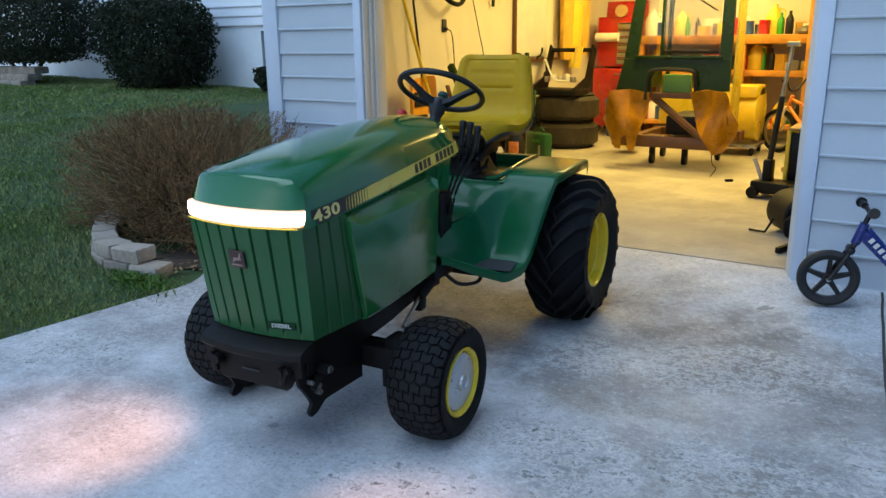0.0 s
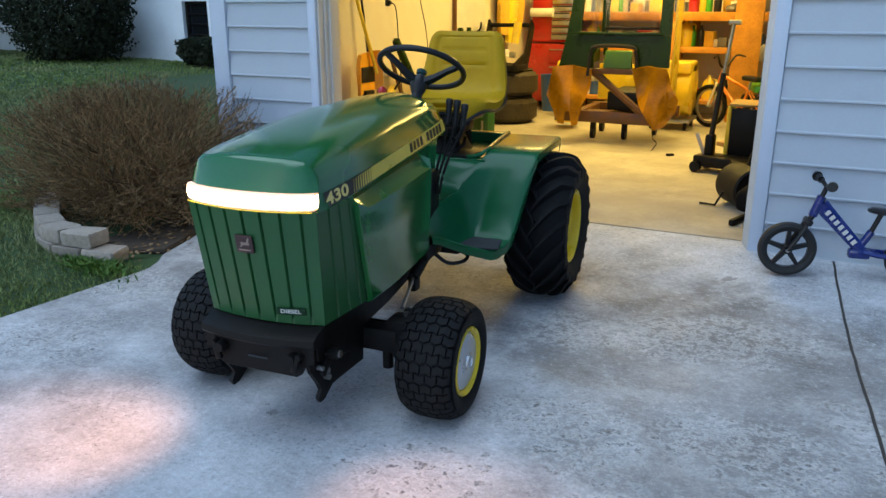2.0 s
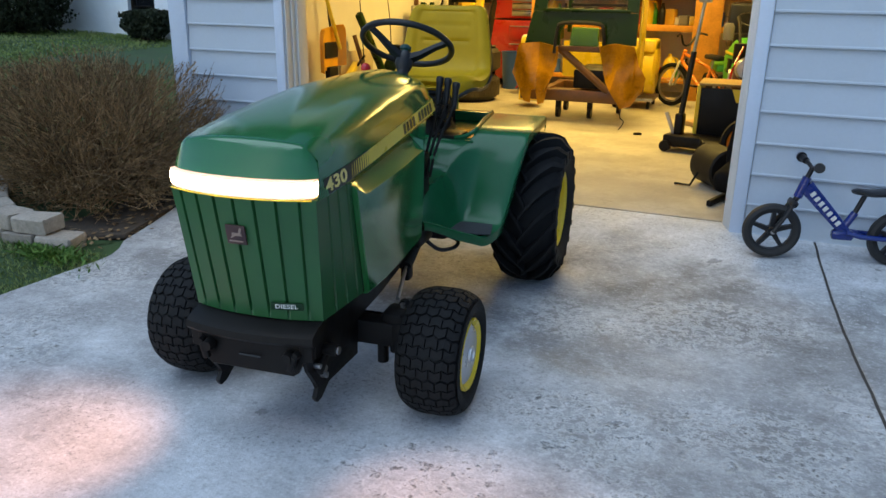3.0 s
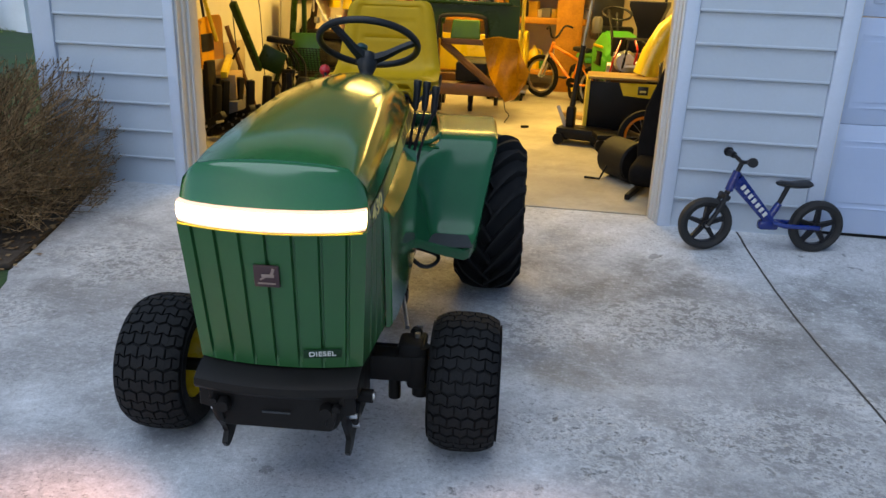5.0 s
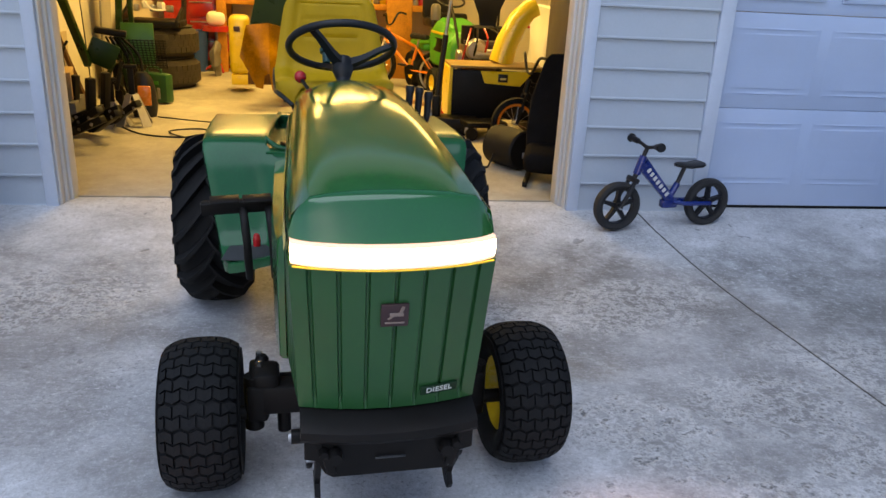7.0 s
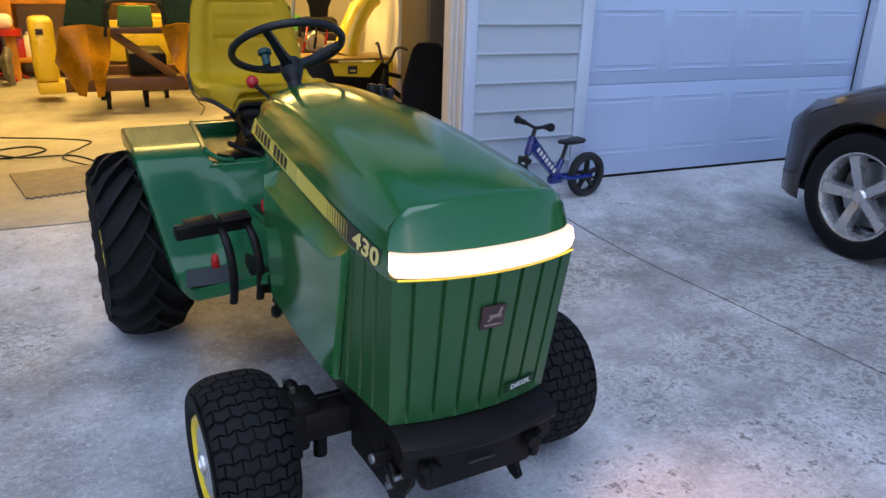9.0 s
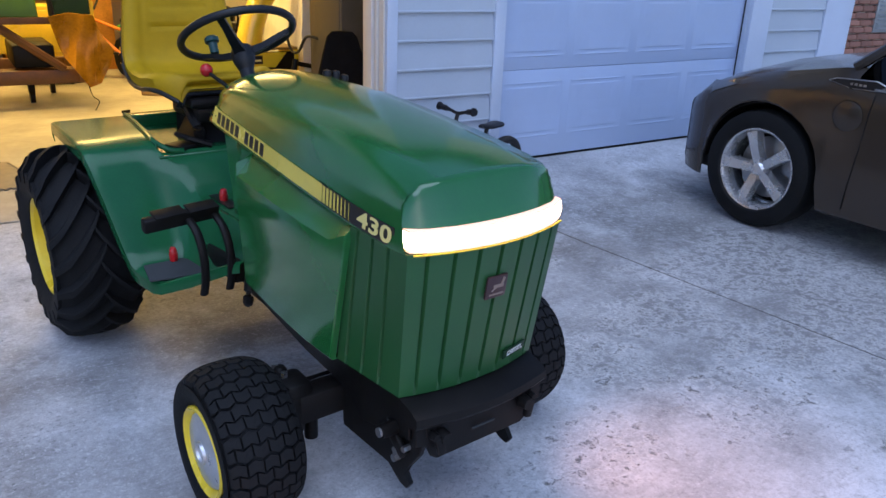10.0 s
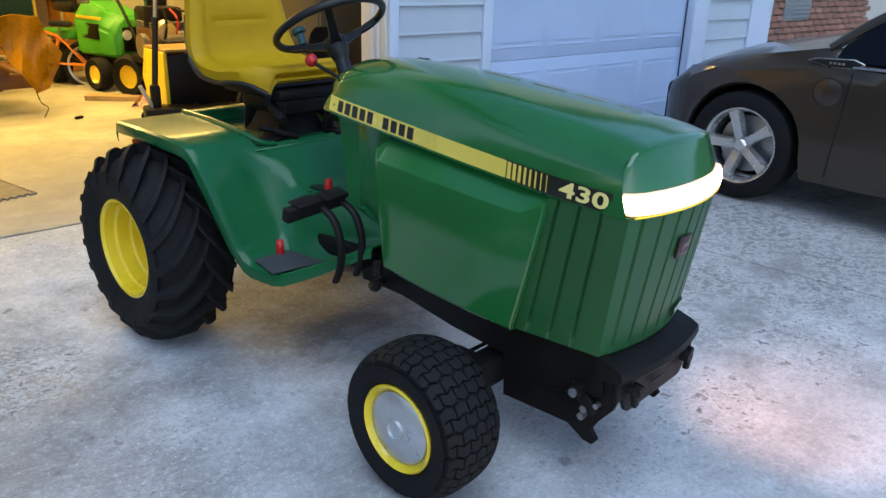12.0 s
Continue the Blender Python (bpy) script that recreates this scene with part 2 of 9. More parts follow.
def concrete(name, light, dark, pit, pits=1.0):
    m = bpy.data.materials.new(name)
    m.use_nodes = True
    n, k = m.node_tree.nodes, m.node_tree.links
    b = n["Principled BSDF"]
    tc = n.new("ShaderNodeTexCoord")

    def noise_tex(scale, detail, rough, off=0.0):
        mp = n.new("ShaderNodeMapping")
        mp.inputs["Location"].default_value = (off, off * 1.7, 0)
        k.new(tc.outputs["Object"], mp.inputs["Vector"])
        t = n.new("ShaderNodeTexNoise")
        t.inputs["Scale"].default_value, t.inputs["Detail"].default_value, t.inputs["Roughness"].default_value = scale, detail, rough
        k.new(mp.outputs["Vector"], t.inputs["Vector"])
        return t.outputs["Fac"]

    def ramp(v, a, c, lo=0.0, hi=1.0):
        r = n.new("ShaderNodeMapRange")
        r.inputs["From Min"].default_value, r.inputs["From Max"].default_value = a, c
        r.inputs["To Min"].default_value, r.inputs["To Max"].default_value = lo, hi
        k.new(v, r.inputs["Value"])
        return r.outputs["Result"]

    def mixc(f, a, c):
        x = n.new("ShaderNodeMix")
        x.data_type = 'RGBA'
        k.new(f, x.inputs["Factor"])
        for key, v in (("A", a), ("B", c)):
            if isinstance(v, tuple):
                x.inputs[key].default_value = (*v, 1)
            else:
                k.new(v, x.inputs[key])
        return x.outputs["Result"]

    def times(a, c):
        x = n.new("ShaderNodeMath")
        x.operation = 'MULTIPLY'
        k.new(a, x.inputs[0])
        if isinstance(c, float):
            x.inputs[1].default_value = c
        else:
            k.new(c, x.inputs[1])
        return x.outputs[0]

    base = mixc(ramp(noise_tex(0.85, 9, 0.66), 0.40, 0.60), dark, light)
    cloud = mixc(ramp(noise_tex(2.6, 9, 0.70, 3.1), 0.44, 0.64, 0.0, 0.68), base, tuple(c * 0.52 for c in light))
    mott = mixc(ramp(noise_tex(9.0, 9, 0.76, 4.4), 0.46, 0.70, 0.0, 0.55), cloud, tuple(c * 0.66 for c in light))
    fine_n = noise_tex(140.0, 3, 0.6, 1.3)
    grain = mixc(ramp(fine_n, 0.46, 0.70, 0.0, 0.45), mott, tuple(c * 0.5 for c in light))

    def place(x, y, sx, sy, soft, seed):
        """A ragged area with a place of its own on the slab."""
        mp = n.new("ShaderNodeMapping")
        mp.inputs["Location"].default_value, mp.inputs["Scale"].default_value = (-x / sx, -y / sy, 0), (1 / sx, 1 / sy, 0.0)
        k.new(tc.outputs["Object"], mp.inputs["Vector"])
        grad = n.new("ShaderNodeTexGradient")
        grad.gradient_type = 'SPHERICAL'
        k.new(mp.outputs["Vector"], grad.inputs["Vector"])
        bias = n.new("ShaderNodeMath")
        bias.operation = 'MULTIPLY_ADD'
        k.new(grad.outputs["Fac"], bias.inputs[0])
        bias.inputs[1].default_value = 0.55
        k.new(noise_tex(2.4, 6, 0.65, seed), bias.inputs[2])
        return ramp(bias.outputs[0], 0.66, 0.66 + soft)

    def shade(*w):
        return tuple(c * v for c, v in zip(light, w if len(w) == 3 else w * 3))

    def most(a, c):
        x = n.new("ShaderNodeMath")
        x.operation = 'MAXIMUM'
        k.new(a, x.inputs[0])
        k.new(c, x.inputs[1])
        return x.outputs[0]

    # placed tones: oil under the tractor, tyre grime, a paler front, painted shade
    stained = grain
    # the rows at (-1.15, 3.15) and (1.55, 3.35) paint in tractor and car shade
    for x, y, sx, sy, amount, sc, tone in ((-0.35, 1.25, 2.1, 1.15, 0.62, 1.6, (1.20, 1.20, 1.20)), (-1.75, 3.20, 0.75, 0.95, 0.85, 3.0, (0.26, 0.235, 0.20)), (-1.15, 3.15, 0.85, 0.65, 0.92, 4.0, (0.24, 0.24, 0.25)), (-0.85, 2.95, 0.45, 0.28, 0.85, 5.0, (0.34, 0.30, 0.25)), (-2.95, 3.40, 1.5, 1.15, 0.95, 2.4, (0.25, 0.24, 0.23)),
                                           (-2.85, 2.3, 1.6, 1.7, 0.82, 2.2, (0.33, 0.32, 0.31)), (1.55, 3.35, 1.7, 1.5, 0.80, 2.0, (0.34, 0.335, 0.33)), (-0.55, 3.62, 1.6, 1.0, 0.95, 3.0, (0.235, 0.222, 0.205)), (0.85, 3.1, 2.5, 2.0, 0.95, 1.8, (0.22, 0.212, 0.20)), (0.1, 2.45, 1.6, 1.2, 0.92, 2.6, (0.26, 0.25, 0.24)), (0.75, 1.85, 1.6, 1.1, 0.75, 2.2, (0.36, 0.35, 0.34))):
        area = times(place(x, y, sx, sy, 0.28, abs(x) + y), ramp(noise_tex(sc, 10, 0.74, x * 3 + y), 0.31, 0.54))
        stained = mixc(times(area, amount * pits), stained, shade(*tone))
    # worn skin: dark sand grains and pale aggregate at two sizes
    for scale, off, dark_amt, pale_amt in ((34.0, 7.7, 0.38, 0.30), (85.0, 1.9, 0.34, 0.26)):
        sp = noise_tex(scale, 6, 0.78, off)
        stained = mixc(times(ramp(sp, 0.52, 0.66), dark_amt * pits), stained, shade(0.22, 0.215, 0.21))
        stained = mixc(times(ramp(sp, 0.46, 0.34), pale_amt * pits), stained, shade(1.15))
    # fine broom lines run across the slab
    mp = n.new("ShaderNodeMapping")
    mp.inputs["Scale"].default_value = (9.0, 90.0, 1.0)
    k.new(tc.outputs["Object"], mp.inputs["Vector"])
    broom = n.new("ShaderNodeTexNoise")
    broom.inputs["Scale"].default_value, broom.inputs["Detail"].default_value = 1.0, 3
    k.new(mp.outputs["Vector"], broom.inputs["Vector"])
    stained = mixc(times(ramp(broom.outputs["Fac"], 0.50, 0.72), 0.28 * pits), stained, shade(0.55))
    # frost-scaled areas: ragged hollows, dark inside, with pale raw rims
    flaked = None
    for x, y, r in ((-0.45, 3.42, 0.62), (-0.98, 3.25, 0.40), (-0.72, 2.42, 0.50), (-0.15, 2.62, 0.50), (0.05, 2.20, 0.55), (0.30, 2.85, 0.55), (-0.45, 2.02, 0.50), (-1.05, 2.05, 0.42), (-3.0, 2.2, 0.55), (0.75, 2.3, 0.8), (0.40, 1.75, 0.75), (0.95, 1.55, 0.8), (0.55, 2.75, 0.7), (1.05, 2.85, 0.8), (-0.15, 1.45, 0.45), (-3.15, 1.45, 0.40), (-3.15, 2.9, 0.45), (-2.9, 3.6, 0.6)):
        p_ = place(x, y, r, r * 0.8, 0.14, x * 2.3 + y)
        flaked = p_ if flaked is None else most(flaked, p_)
    n1 = noise_tex(21.0, 9, 0.72, 5.2)
    n2 = noise_tex(55.0, 7, 0.74, 1.2)
    crust = times(flaked, ramp(n1, 0.47, 0.53))
    hollow = times(times(flaked, ramp(n1, 0.525, 0.60)), ramp(n2, 0.40, 0.55))
    lone = times(ramp(noise_tex(7.5, 5, 0.60, 9.9), 0.655, 0.685), ramp(noise_tex(1.1, 4, 0.6, 4.2), 0.42, 0.58))
    peck = times(ramp(noise_tex(62.0, 5, 0.7, 3.7), 0.555, 0.62), ramp(noise_tex(1.7, 6, 0.7, 8.8), 0.46, 0.64))
    out = mixc(times(crust, 0.42 * pits), stained, tuple(min(c * 1.25, 0.8) for c in light))
    out = mixc(times(hollow, 0.85 * pits), out, pit)
    out = mixc(times(lone, 0.60 * pits), out, pit)
    chip = times(ramp(noise_tex(48.0, 6, 0.72, 6.1), 0.58, 0.64), ramp(noise_tex(1.3, 6, 0.7, 2.6), 0.42, 0.60))
    out = mixc(times(chip, 0.45 * pits), out, tuple(min(c * 1.25, 0.8) for c in light))
    out = mixc(times(peck, 0.62 * pits), out, pit)
    worn = most(hollow, lone)
    k.new(out, b.inputs["Base Color"])
    k.new(ramp(noise_tex(3.0, 5, 0.6, 2.0), 0.3, 0.7, 0.55, 0.85), b.inputs["Roughness"])
    bp = n.new("ShaderNodeBump")
    bp.inputs["Strength"].default_value, bp.inputs["Distance"].default_value = 0.55, 0.006
    hs = n.new("ShaderNodeMath")
    hs.operation = 'SUBTRACT'
    k.new(times(fine_n, 0.5), hs.inputs[0])
    k.new(worn, hs.inputs[1])
    k.new(hs.outputs[0], bp.inputs["Height"])
    k.new(bp.outputs["Normal"], b.inputs["Normal"])
    return m


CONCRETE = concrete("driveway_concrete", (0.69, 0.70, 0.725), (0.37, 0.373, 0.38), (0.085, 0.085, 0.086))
SLAB = concrete("garage_slab", (0.50, 0.46, 0.38), (0.34, 0.31, 0.25), (0.2, 0.17, 0.12), 0.3)

# ---- setting: driveway, garage, lawn ----
WALL_Y, FLOOR_Z = 4.61, 0.085
BAY_L, BAY_R = -3.186, -0.406      # edges of the open doorway
D2_L, D2_R = 0.44, 2.81            # second door
COURSE = 0.1635
SILL_Y = 4.742                     # ragged crack between driveway and garage slab


def drive_z(y):
    """The driveway lies level, then lifts to the garage slab."""
    t = min(max((y - 3.35) / 1.25, 0), 1)
    return FLOOR_Z * t * t


def drive_edge(y):
    """The driveway's ragged line against the lawn."""
    near = -3.55 + 0.085 * min(max(y, -3), 3.3)
    if y < 3.05:
        return near
    bed = -3.42 - 0.27 * (y - 3.33)
    return near + (bed - near) * min((y - 3.05) / 0.25, 1)


JOINT = [(-9.0, 1.35), (2.30, 0.235), (3.60, 0.105), (4.8, 0.0)]


def joint_x(y):
    for (a, xa), (b, xb) in zip(JOINT, JOINT[1:]):
        if a <= y <= b:
            return xa + (xb - xa) * (y - a) / (b - a)
    return JOINT[-1][1]


def slab(name, west, label):
    """A driveway slab on one side of the cut joint."""
    bm = bm_new()
    ys = [-9, -4, -1, 0, 1.0] + [1.4 + 0.1 * i for i in range(33)]
    ys = [y for y in ys if y < WALL_Y] + [4.70, SILL_Y if west else WALL_Y + 0.12]
    loops = []
    for y in ys:
        wob = 0.005 * noise.noise((y * 7, 0, 0))
        x0, x1 = (drive_edge(y), joint_x(y) - 0.006 + wob) if west else (joint_x(y) + 0.006 + wob, 8.0)
        z = drive_z(y)
        b0 = 0.006 if west else 0.003
        loops.append([(x0, y, z - b0), (x0 + b0, y, z), (x1 - 0.002, y, z), (x1, y, z - 0.003), (x1, y, -0.15), (x0, y, -0.15)])
    rings(bm, loops)
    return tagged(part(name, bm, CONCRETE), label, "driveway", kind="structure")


slab("pavement_west", True, "weathered grey concrete driveway slab with stains and painted shade")
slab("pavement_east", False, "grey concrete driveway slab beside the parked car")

# the cut joint is filled with grit a little below the surface
bm = bm_new()
rings(bm, [[(joint_x(y) - 0.012, y, drive_z(y) - 0.030), (joint_x(y) - 0.014, y, drive_z(y) - 0.0035), (joint_x(y) + 0.014, y, drive_z(y) - 0.0035), (joint_x(y) + 0.012, y, drive_z(y) - 0.030)] for y in [-9, -4, -1, 0, 1] + [1.4 + 0.1 * i for i in range(33)] if y < WALL_Y])
tagged(part("trim_joint", bm, mat("joint_grit", (0.045, 0.040, 0.036), 0.95, 0, 0.3, 30, 0.4, 200)), "grit-filled control joint in the driveway", "joint", kind="structure")

bm = bm_new()
rings(bm, [[(x, SILL_Y - 0.004, FLOOR_Z - 0.08), (x, SILL_Y - 0.004, FLOOR_Z - 0.007), (x, SILL_Y + 0.045, FLOOR_Z - 0.007), (x, SILL_Y + 0.045, FLOOR_Z - 0.08)] for x in (-3.3, -0.3)])
tagged(part("trim_crack", bm, bpy.data.materials["joint_grit"]), "dark gritty crack between driveway and garage floor", "joint", kind="structure")
bm = bm_new()
edge = [(-4.1 + 0.05 * i, SILL_Y + 0.024 + 0.009 * noise.noise((i * 0.37, 2.0, 0)) + 0.003 * noise.noise((i * 1.9, 7.0, 0))) for i in range(101)]
rings(bm, [[(x, y, FLOOR_Z - 0.2), (x, y, FLOOR_Z - 0.002), (x, y + 0.003, FLOOR_Z), (x, 10.66, FLOOR_Z), (x, 10.66, FLOOR_Z - 0.2)] for x, y in edge])
tagged(part("floor", bm, SLAB, flat=True), "smooth concrete garage floor slab, lightly stained", "floor", kind="structure")

bm = bm_new()
lawn_rows = []
xs = [-60, -45, -34, -26, -20] + [-18 + i * 0.5 for i in range(28)]
ys = [-60, -40, -25, -15] + [-9 + i * 0.6 for i in range(40)] + [16, 20, 28, 45, 70]


def lawn_z(x, y):
    d = math.hypot(min(x + 3.3, 0), max(min(y - 2, 9), 0) * 0.55)
    return -0.018 + 0.074 * min(max(-x - 3.45, 0), 6.5) + 0.018 * min(max(-x - 9.95, 0), 8) + 0.012 * noise.noise((x * 1.3, y * 1.3, 0))


for x in xs:
    lawn_rows.append([(x, y, lawn_z(x, y)) for y in ys])
for f in (0.3, 0.55, 0.75, 0.9, 1.0):
    lawn_rows.append([(-4.5 + (drive_edge(y) + 4.51) * f, y, lawn_z(-4.5 + (drive_edge(y) + 4.5) * f, y)) for y in ys])
rings(bm, lawn_rows, closed=False)
SOIL = mat("lawn_soil", (0.028, 0.062, 0.016), 0.95, 0, 0.35, 3, 0.6, 60, dirt=(0.06, 0.05, 0.03), dirt_amount=0.35)
tagged(part("ground", bm, SOIL), "lawn ground rising gently away from the driveway", "ground", kind="structure")
bm = bm_new()
rings(bm, [[(x, y, -0.16) for y in (-400, 400)] for x in (-400, 400)], closed=False)
tagged(part("ground_far", bm, SOIL, flat=True), "open ground reaching the horizon", "ground", kind="structure")

# garage shell
H = 2.75


def wall_box(name, lo, hi, material, label, category="wall"):
    bm = box(bm_new(), [(a + b) / 2 for a, b in zip(lo, hi)], [b - a for a, b in zip(lo, hi)])
    return tagged(part(name, bm, material, flat=True), label, category, kind="structure")


WX0, WX1 = -4.06, 4.18
TOP = 3.1
DOOR_H = 2.16
wf0, wf1 = WALL_Y + 0.015, WALL_Y + 0.14
wall_front = wall_box("wall_front_west", (WX0, wf0, 0.03), (BAY_L - 0.001, wf1, TOP), DRYWALL, "garage front wall clad in white vinyl siding")
wall_mid = wall_box("wall_front_middle", (BAY_R + 0.001, wf0, 0.03), (D2_L, wf1, TOP), DRYWALL, "garage front wall between the two doors, white vinyl siding")
wall_east = wall_box("wall_front_east", (D2_R, wf0, 0.03), (WX1, wf1, TOP), DRYWALL, "short white sided wall beside the closed door")
wall_box("wall_front_header", (BAY_L - 0.001, wf0, DOOR_H + FLOOR_Z), (BAY_R + 0.001, wf1, TOP), DRYWALL, "wall above the open garage doorway")
wall_box("wall_front_header_east", (D2_L, wf0, DOOR_H + FLOOR_Z), (D2_R, wf1, TOP), DRYWALL, "wall above the closed garage door")
BACK_Y = 10.56
LEFT_X, RIGHT_X = -3.90, 0.95
wall_box("wall_left", (LEFT_X - 0.08, wf1, 0.03), (LEFT_X, BACK_Y + 0.12, H), DRYWALL, "painted cream drywall inside the garage")
wall_box("wall_back", (LEFT_X, BACK_Y, 0.03), (RIGHT_X + 0.1, BACK_Y + 0.12, H), DRYWALL, "painted cream back wall of the garage")
wall_box("wall_right", (RIGHT_X, wf1, 0.03), (RIGHT_X + 0.1, BACK_Y, H), DRYWALL, "painted cream partition wall of the garage")
wall_box("ceiling", (LEFT_X - 0.08, wf1, H), (RIGHT_X + 0.1, BACK_Y + 0.12, H + 0.08), DRYWALL, "painted garage ceiling", "ceiling")
ROOF = mat("roof_shingle", (0.06, 0.06, 0.065), 0.9, 0, 0.3, 3, 0.4, 40)
bm = prism(bm_new(), [(4.3, TOP), (8.0, 4.7), (11.6, TOP), (11.6, TOP - 0.12), (4.3, TOP - 0.12)], 9.0, Matrix.Translation((-4.4, 0, 0)) @ YZ)
tagged(part("roof", bm, ROOF, flat=True), "shingled garage roof", "roof", kind="structure")

# siding courses: each plank is a lapped board with a rolled lower edge


def course_mesh(length):
    bm = bm_new()
    prof = [(0.002, 0.005), (-0.016, 0.000), (-0.0205, 0.003), (-0.0205, 0.011), (-0.017, 0.016), (-0.002, COURSE), (0.010, COURSE), (0.010, 0.005)]
    rings(bm, [[(x, y, z) for y, z in prof] for x in (0, length)])
    me = bpy.data.meshes.new("siding_board")
    bmesh.ops.recalc_face_normals(bm, faces=bm.faces)
    bm.to_mesh(me)
    bm.free()
    me.materials.append(SIDING)
    return me


def clad(parent, x0, x1, z0, z1):
    me = course_mesh(x1 - x0)
    z = z0
    while z < z1:
        o = new("siding_board", me)
        o.location = (x0, WALL_Y, z)
        o.parent = parent
        z += COURSE


BASE1 = 0.237 - COURSE
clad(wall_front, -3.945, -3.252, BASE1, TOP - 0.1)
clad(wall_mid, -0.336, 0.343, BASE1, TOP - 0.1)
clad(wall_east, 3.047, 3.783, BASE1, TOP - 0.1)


def trim(name, x0, x1, y0, y1, z0, z1, label="white vinyl corner trim"):
    bm = box(bm_new(), ((x0 + x1) / 2, (y0 + y1) / 2, (z0 + z1) / 2), (x1 - x0, y1 - y0, z1 - z0), 0.004)
    return tagged(part(name, bm, TRIM), label, "trim", kind="structure")


ty = WALL_Y - 0.028
trim("trim_corner_west", -4.085, -3.948, ty, wf1, 0.02, TOP, "wide white vinyl corner post")
trim("trim_bay_west", -3.250, BAY_L, ty, wf0, 0.06, DOOR_H + FLOOR_Z, "white painted door casing")
trim("trim_bay_east", BAY_R, -0.338, ty, wf0, 0.06, DOOR_H + FLOOR_Z, "white painted door casing")
trim("trim_bay_top", -3.250, -0.338, ty, wf0, DOOR_H + FLOOR_Z + 0.001, DOOR_H + FLOOR_Z + 0.1, "white painted door head casing")
trim("trim_door_west", 0.345, 0.425, ty, wf0, 0.05, DOOR_H + FLOOR_Z, "white painted door casing")
trim("trim_door_east", 2.81, 3.045, ty, wf0, 0.05, DOOR_H + FLOOR_Z, "white painted door casing")
trim("trim_corner_east", 3.785, 4.19, ty, wf1, 0.02, TOP, "wide white vinyl corner post")
# stepped jambs of the open doorway, with the stop strip and a bracket
JAMB = mat("painted_jamb", (0.62, 0.60, 0.57), 0.45, 0, 0.06, 3, 0.05, 80, dirt=(0.4, 0.36, 0.3), dirt_amount=0.2)
for sx, x in ((1, BAY_L), (-1, BAY_R)):
    for i, (d, y0, y1) in enumerate(((0.012, wf0 - 0.02, wf0 + 0.035), (0.026, wf0 + 0.036, wf0 + 0.07), (0.040, wf0 + 0.071, wf1 + 0.05))):
        bm = box(bm_new(), (x + sx * d / 2, (y0 + y1) / 2, 1.1), (d, y1 - y0, 2.08), 0.003)
        tagged(part("trim_jamb", bm, JAMB), "painted wooden door jamb strip", "trim", kind="structure")

# the open bay's own door, rolled up flat under the ceiling
# out of view; added to keep the bright ceiling out of the hood's reflection
bay_door = tagged(new("door_1"), "open sectional garage door rolled up under the ceiling", "garage door", kind="structure")
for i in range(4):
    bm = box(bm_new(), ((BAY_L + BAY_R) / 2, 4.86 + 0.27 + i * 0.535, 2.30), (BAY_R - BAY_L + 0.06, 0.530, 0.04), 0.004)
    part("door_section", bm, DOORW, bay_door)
for x in (BAY_L - 0.04, BAY_R + 0.04):
    bm = box(bm_new(), (x, 5.9, 2.33), (0.03, 2.3, 0.05), 0.004)
    part("track", bm, STEEL, bay_door)

# closed sectional door
door = tagged(new("door_2"), "closed white sectional garage door with raised panels", "garage door", kind="structure")
SEC = 0.532
dz = 0.158
DY = WALL_Y + 0.05
NX = 4
PW = (D2_R - D2_L) / NX
PANE = glass("door_pane", (0.95, 0.95, 0.95), 0.02)
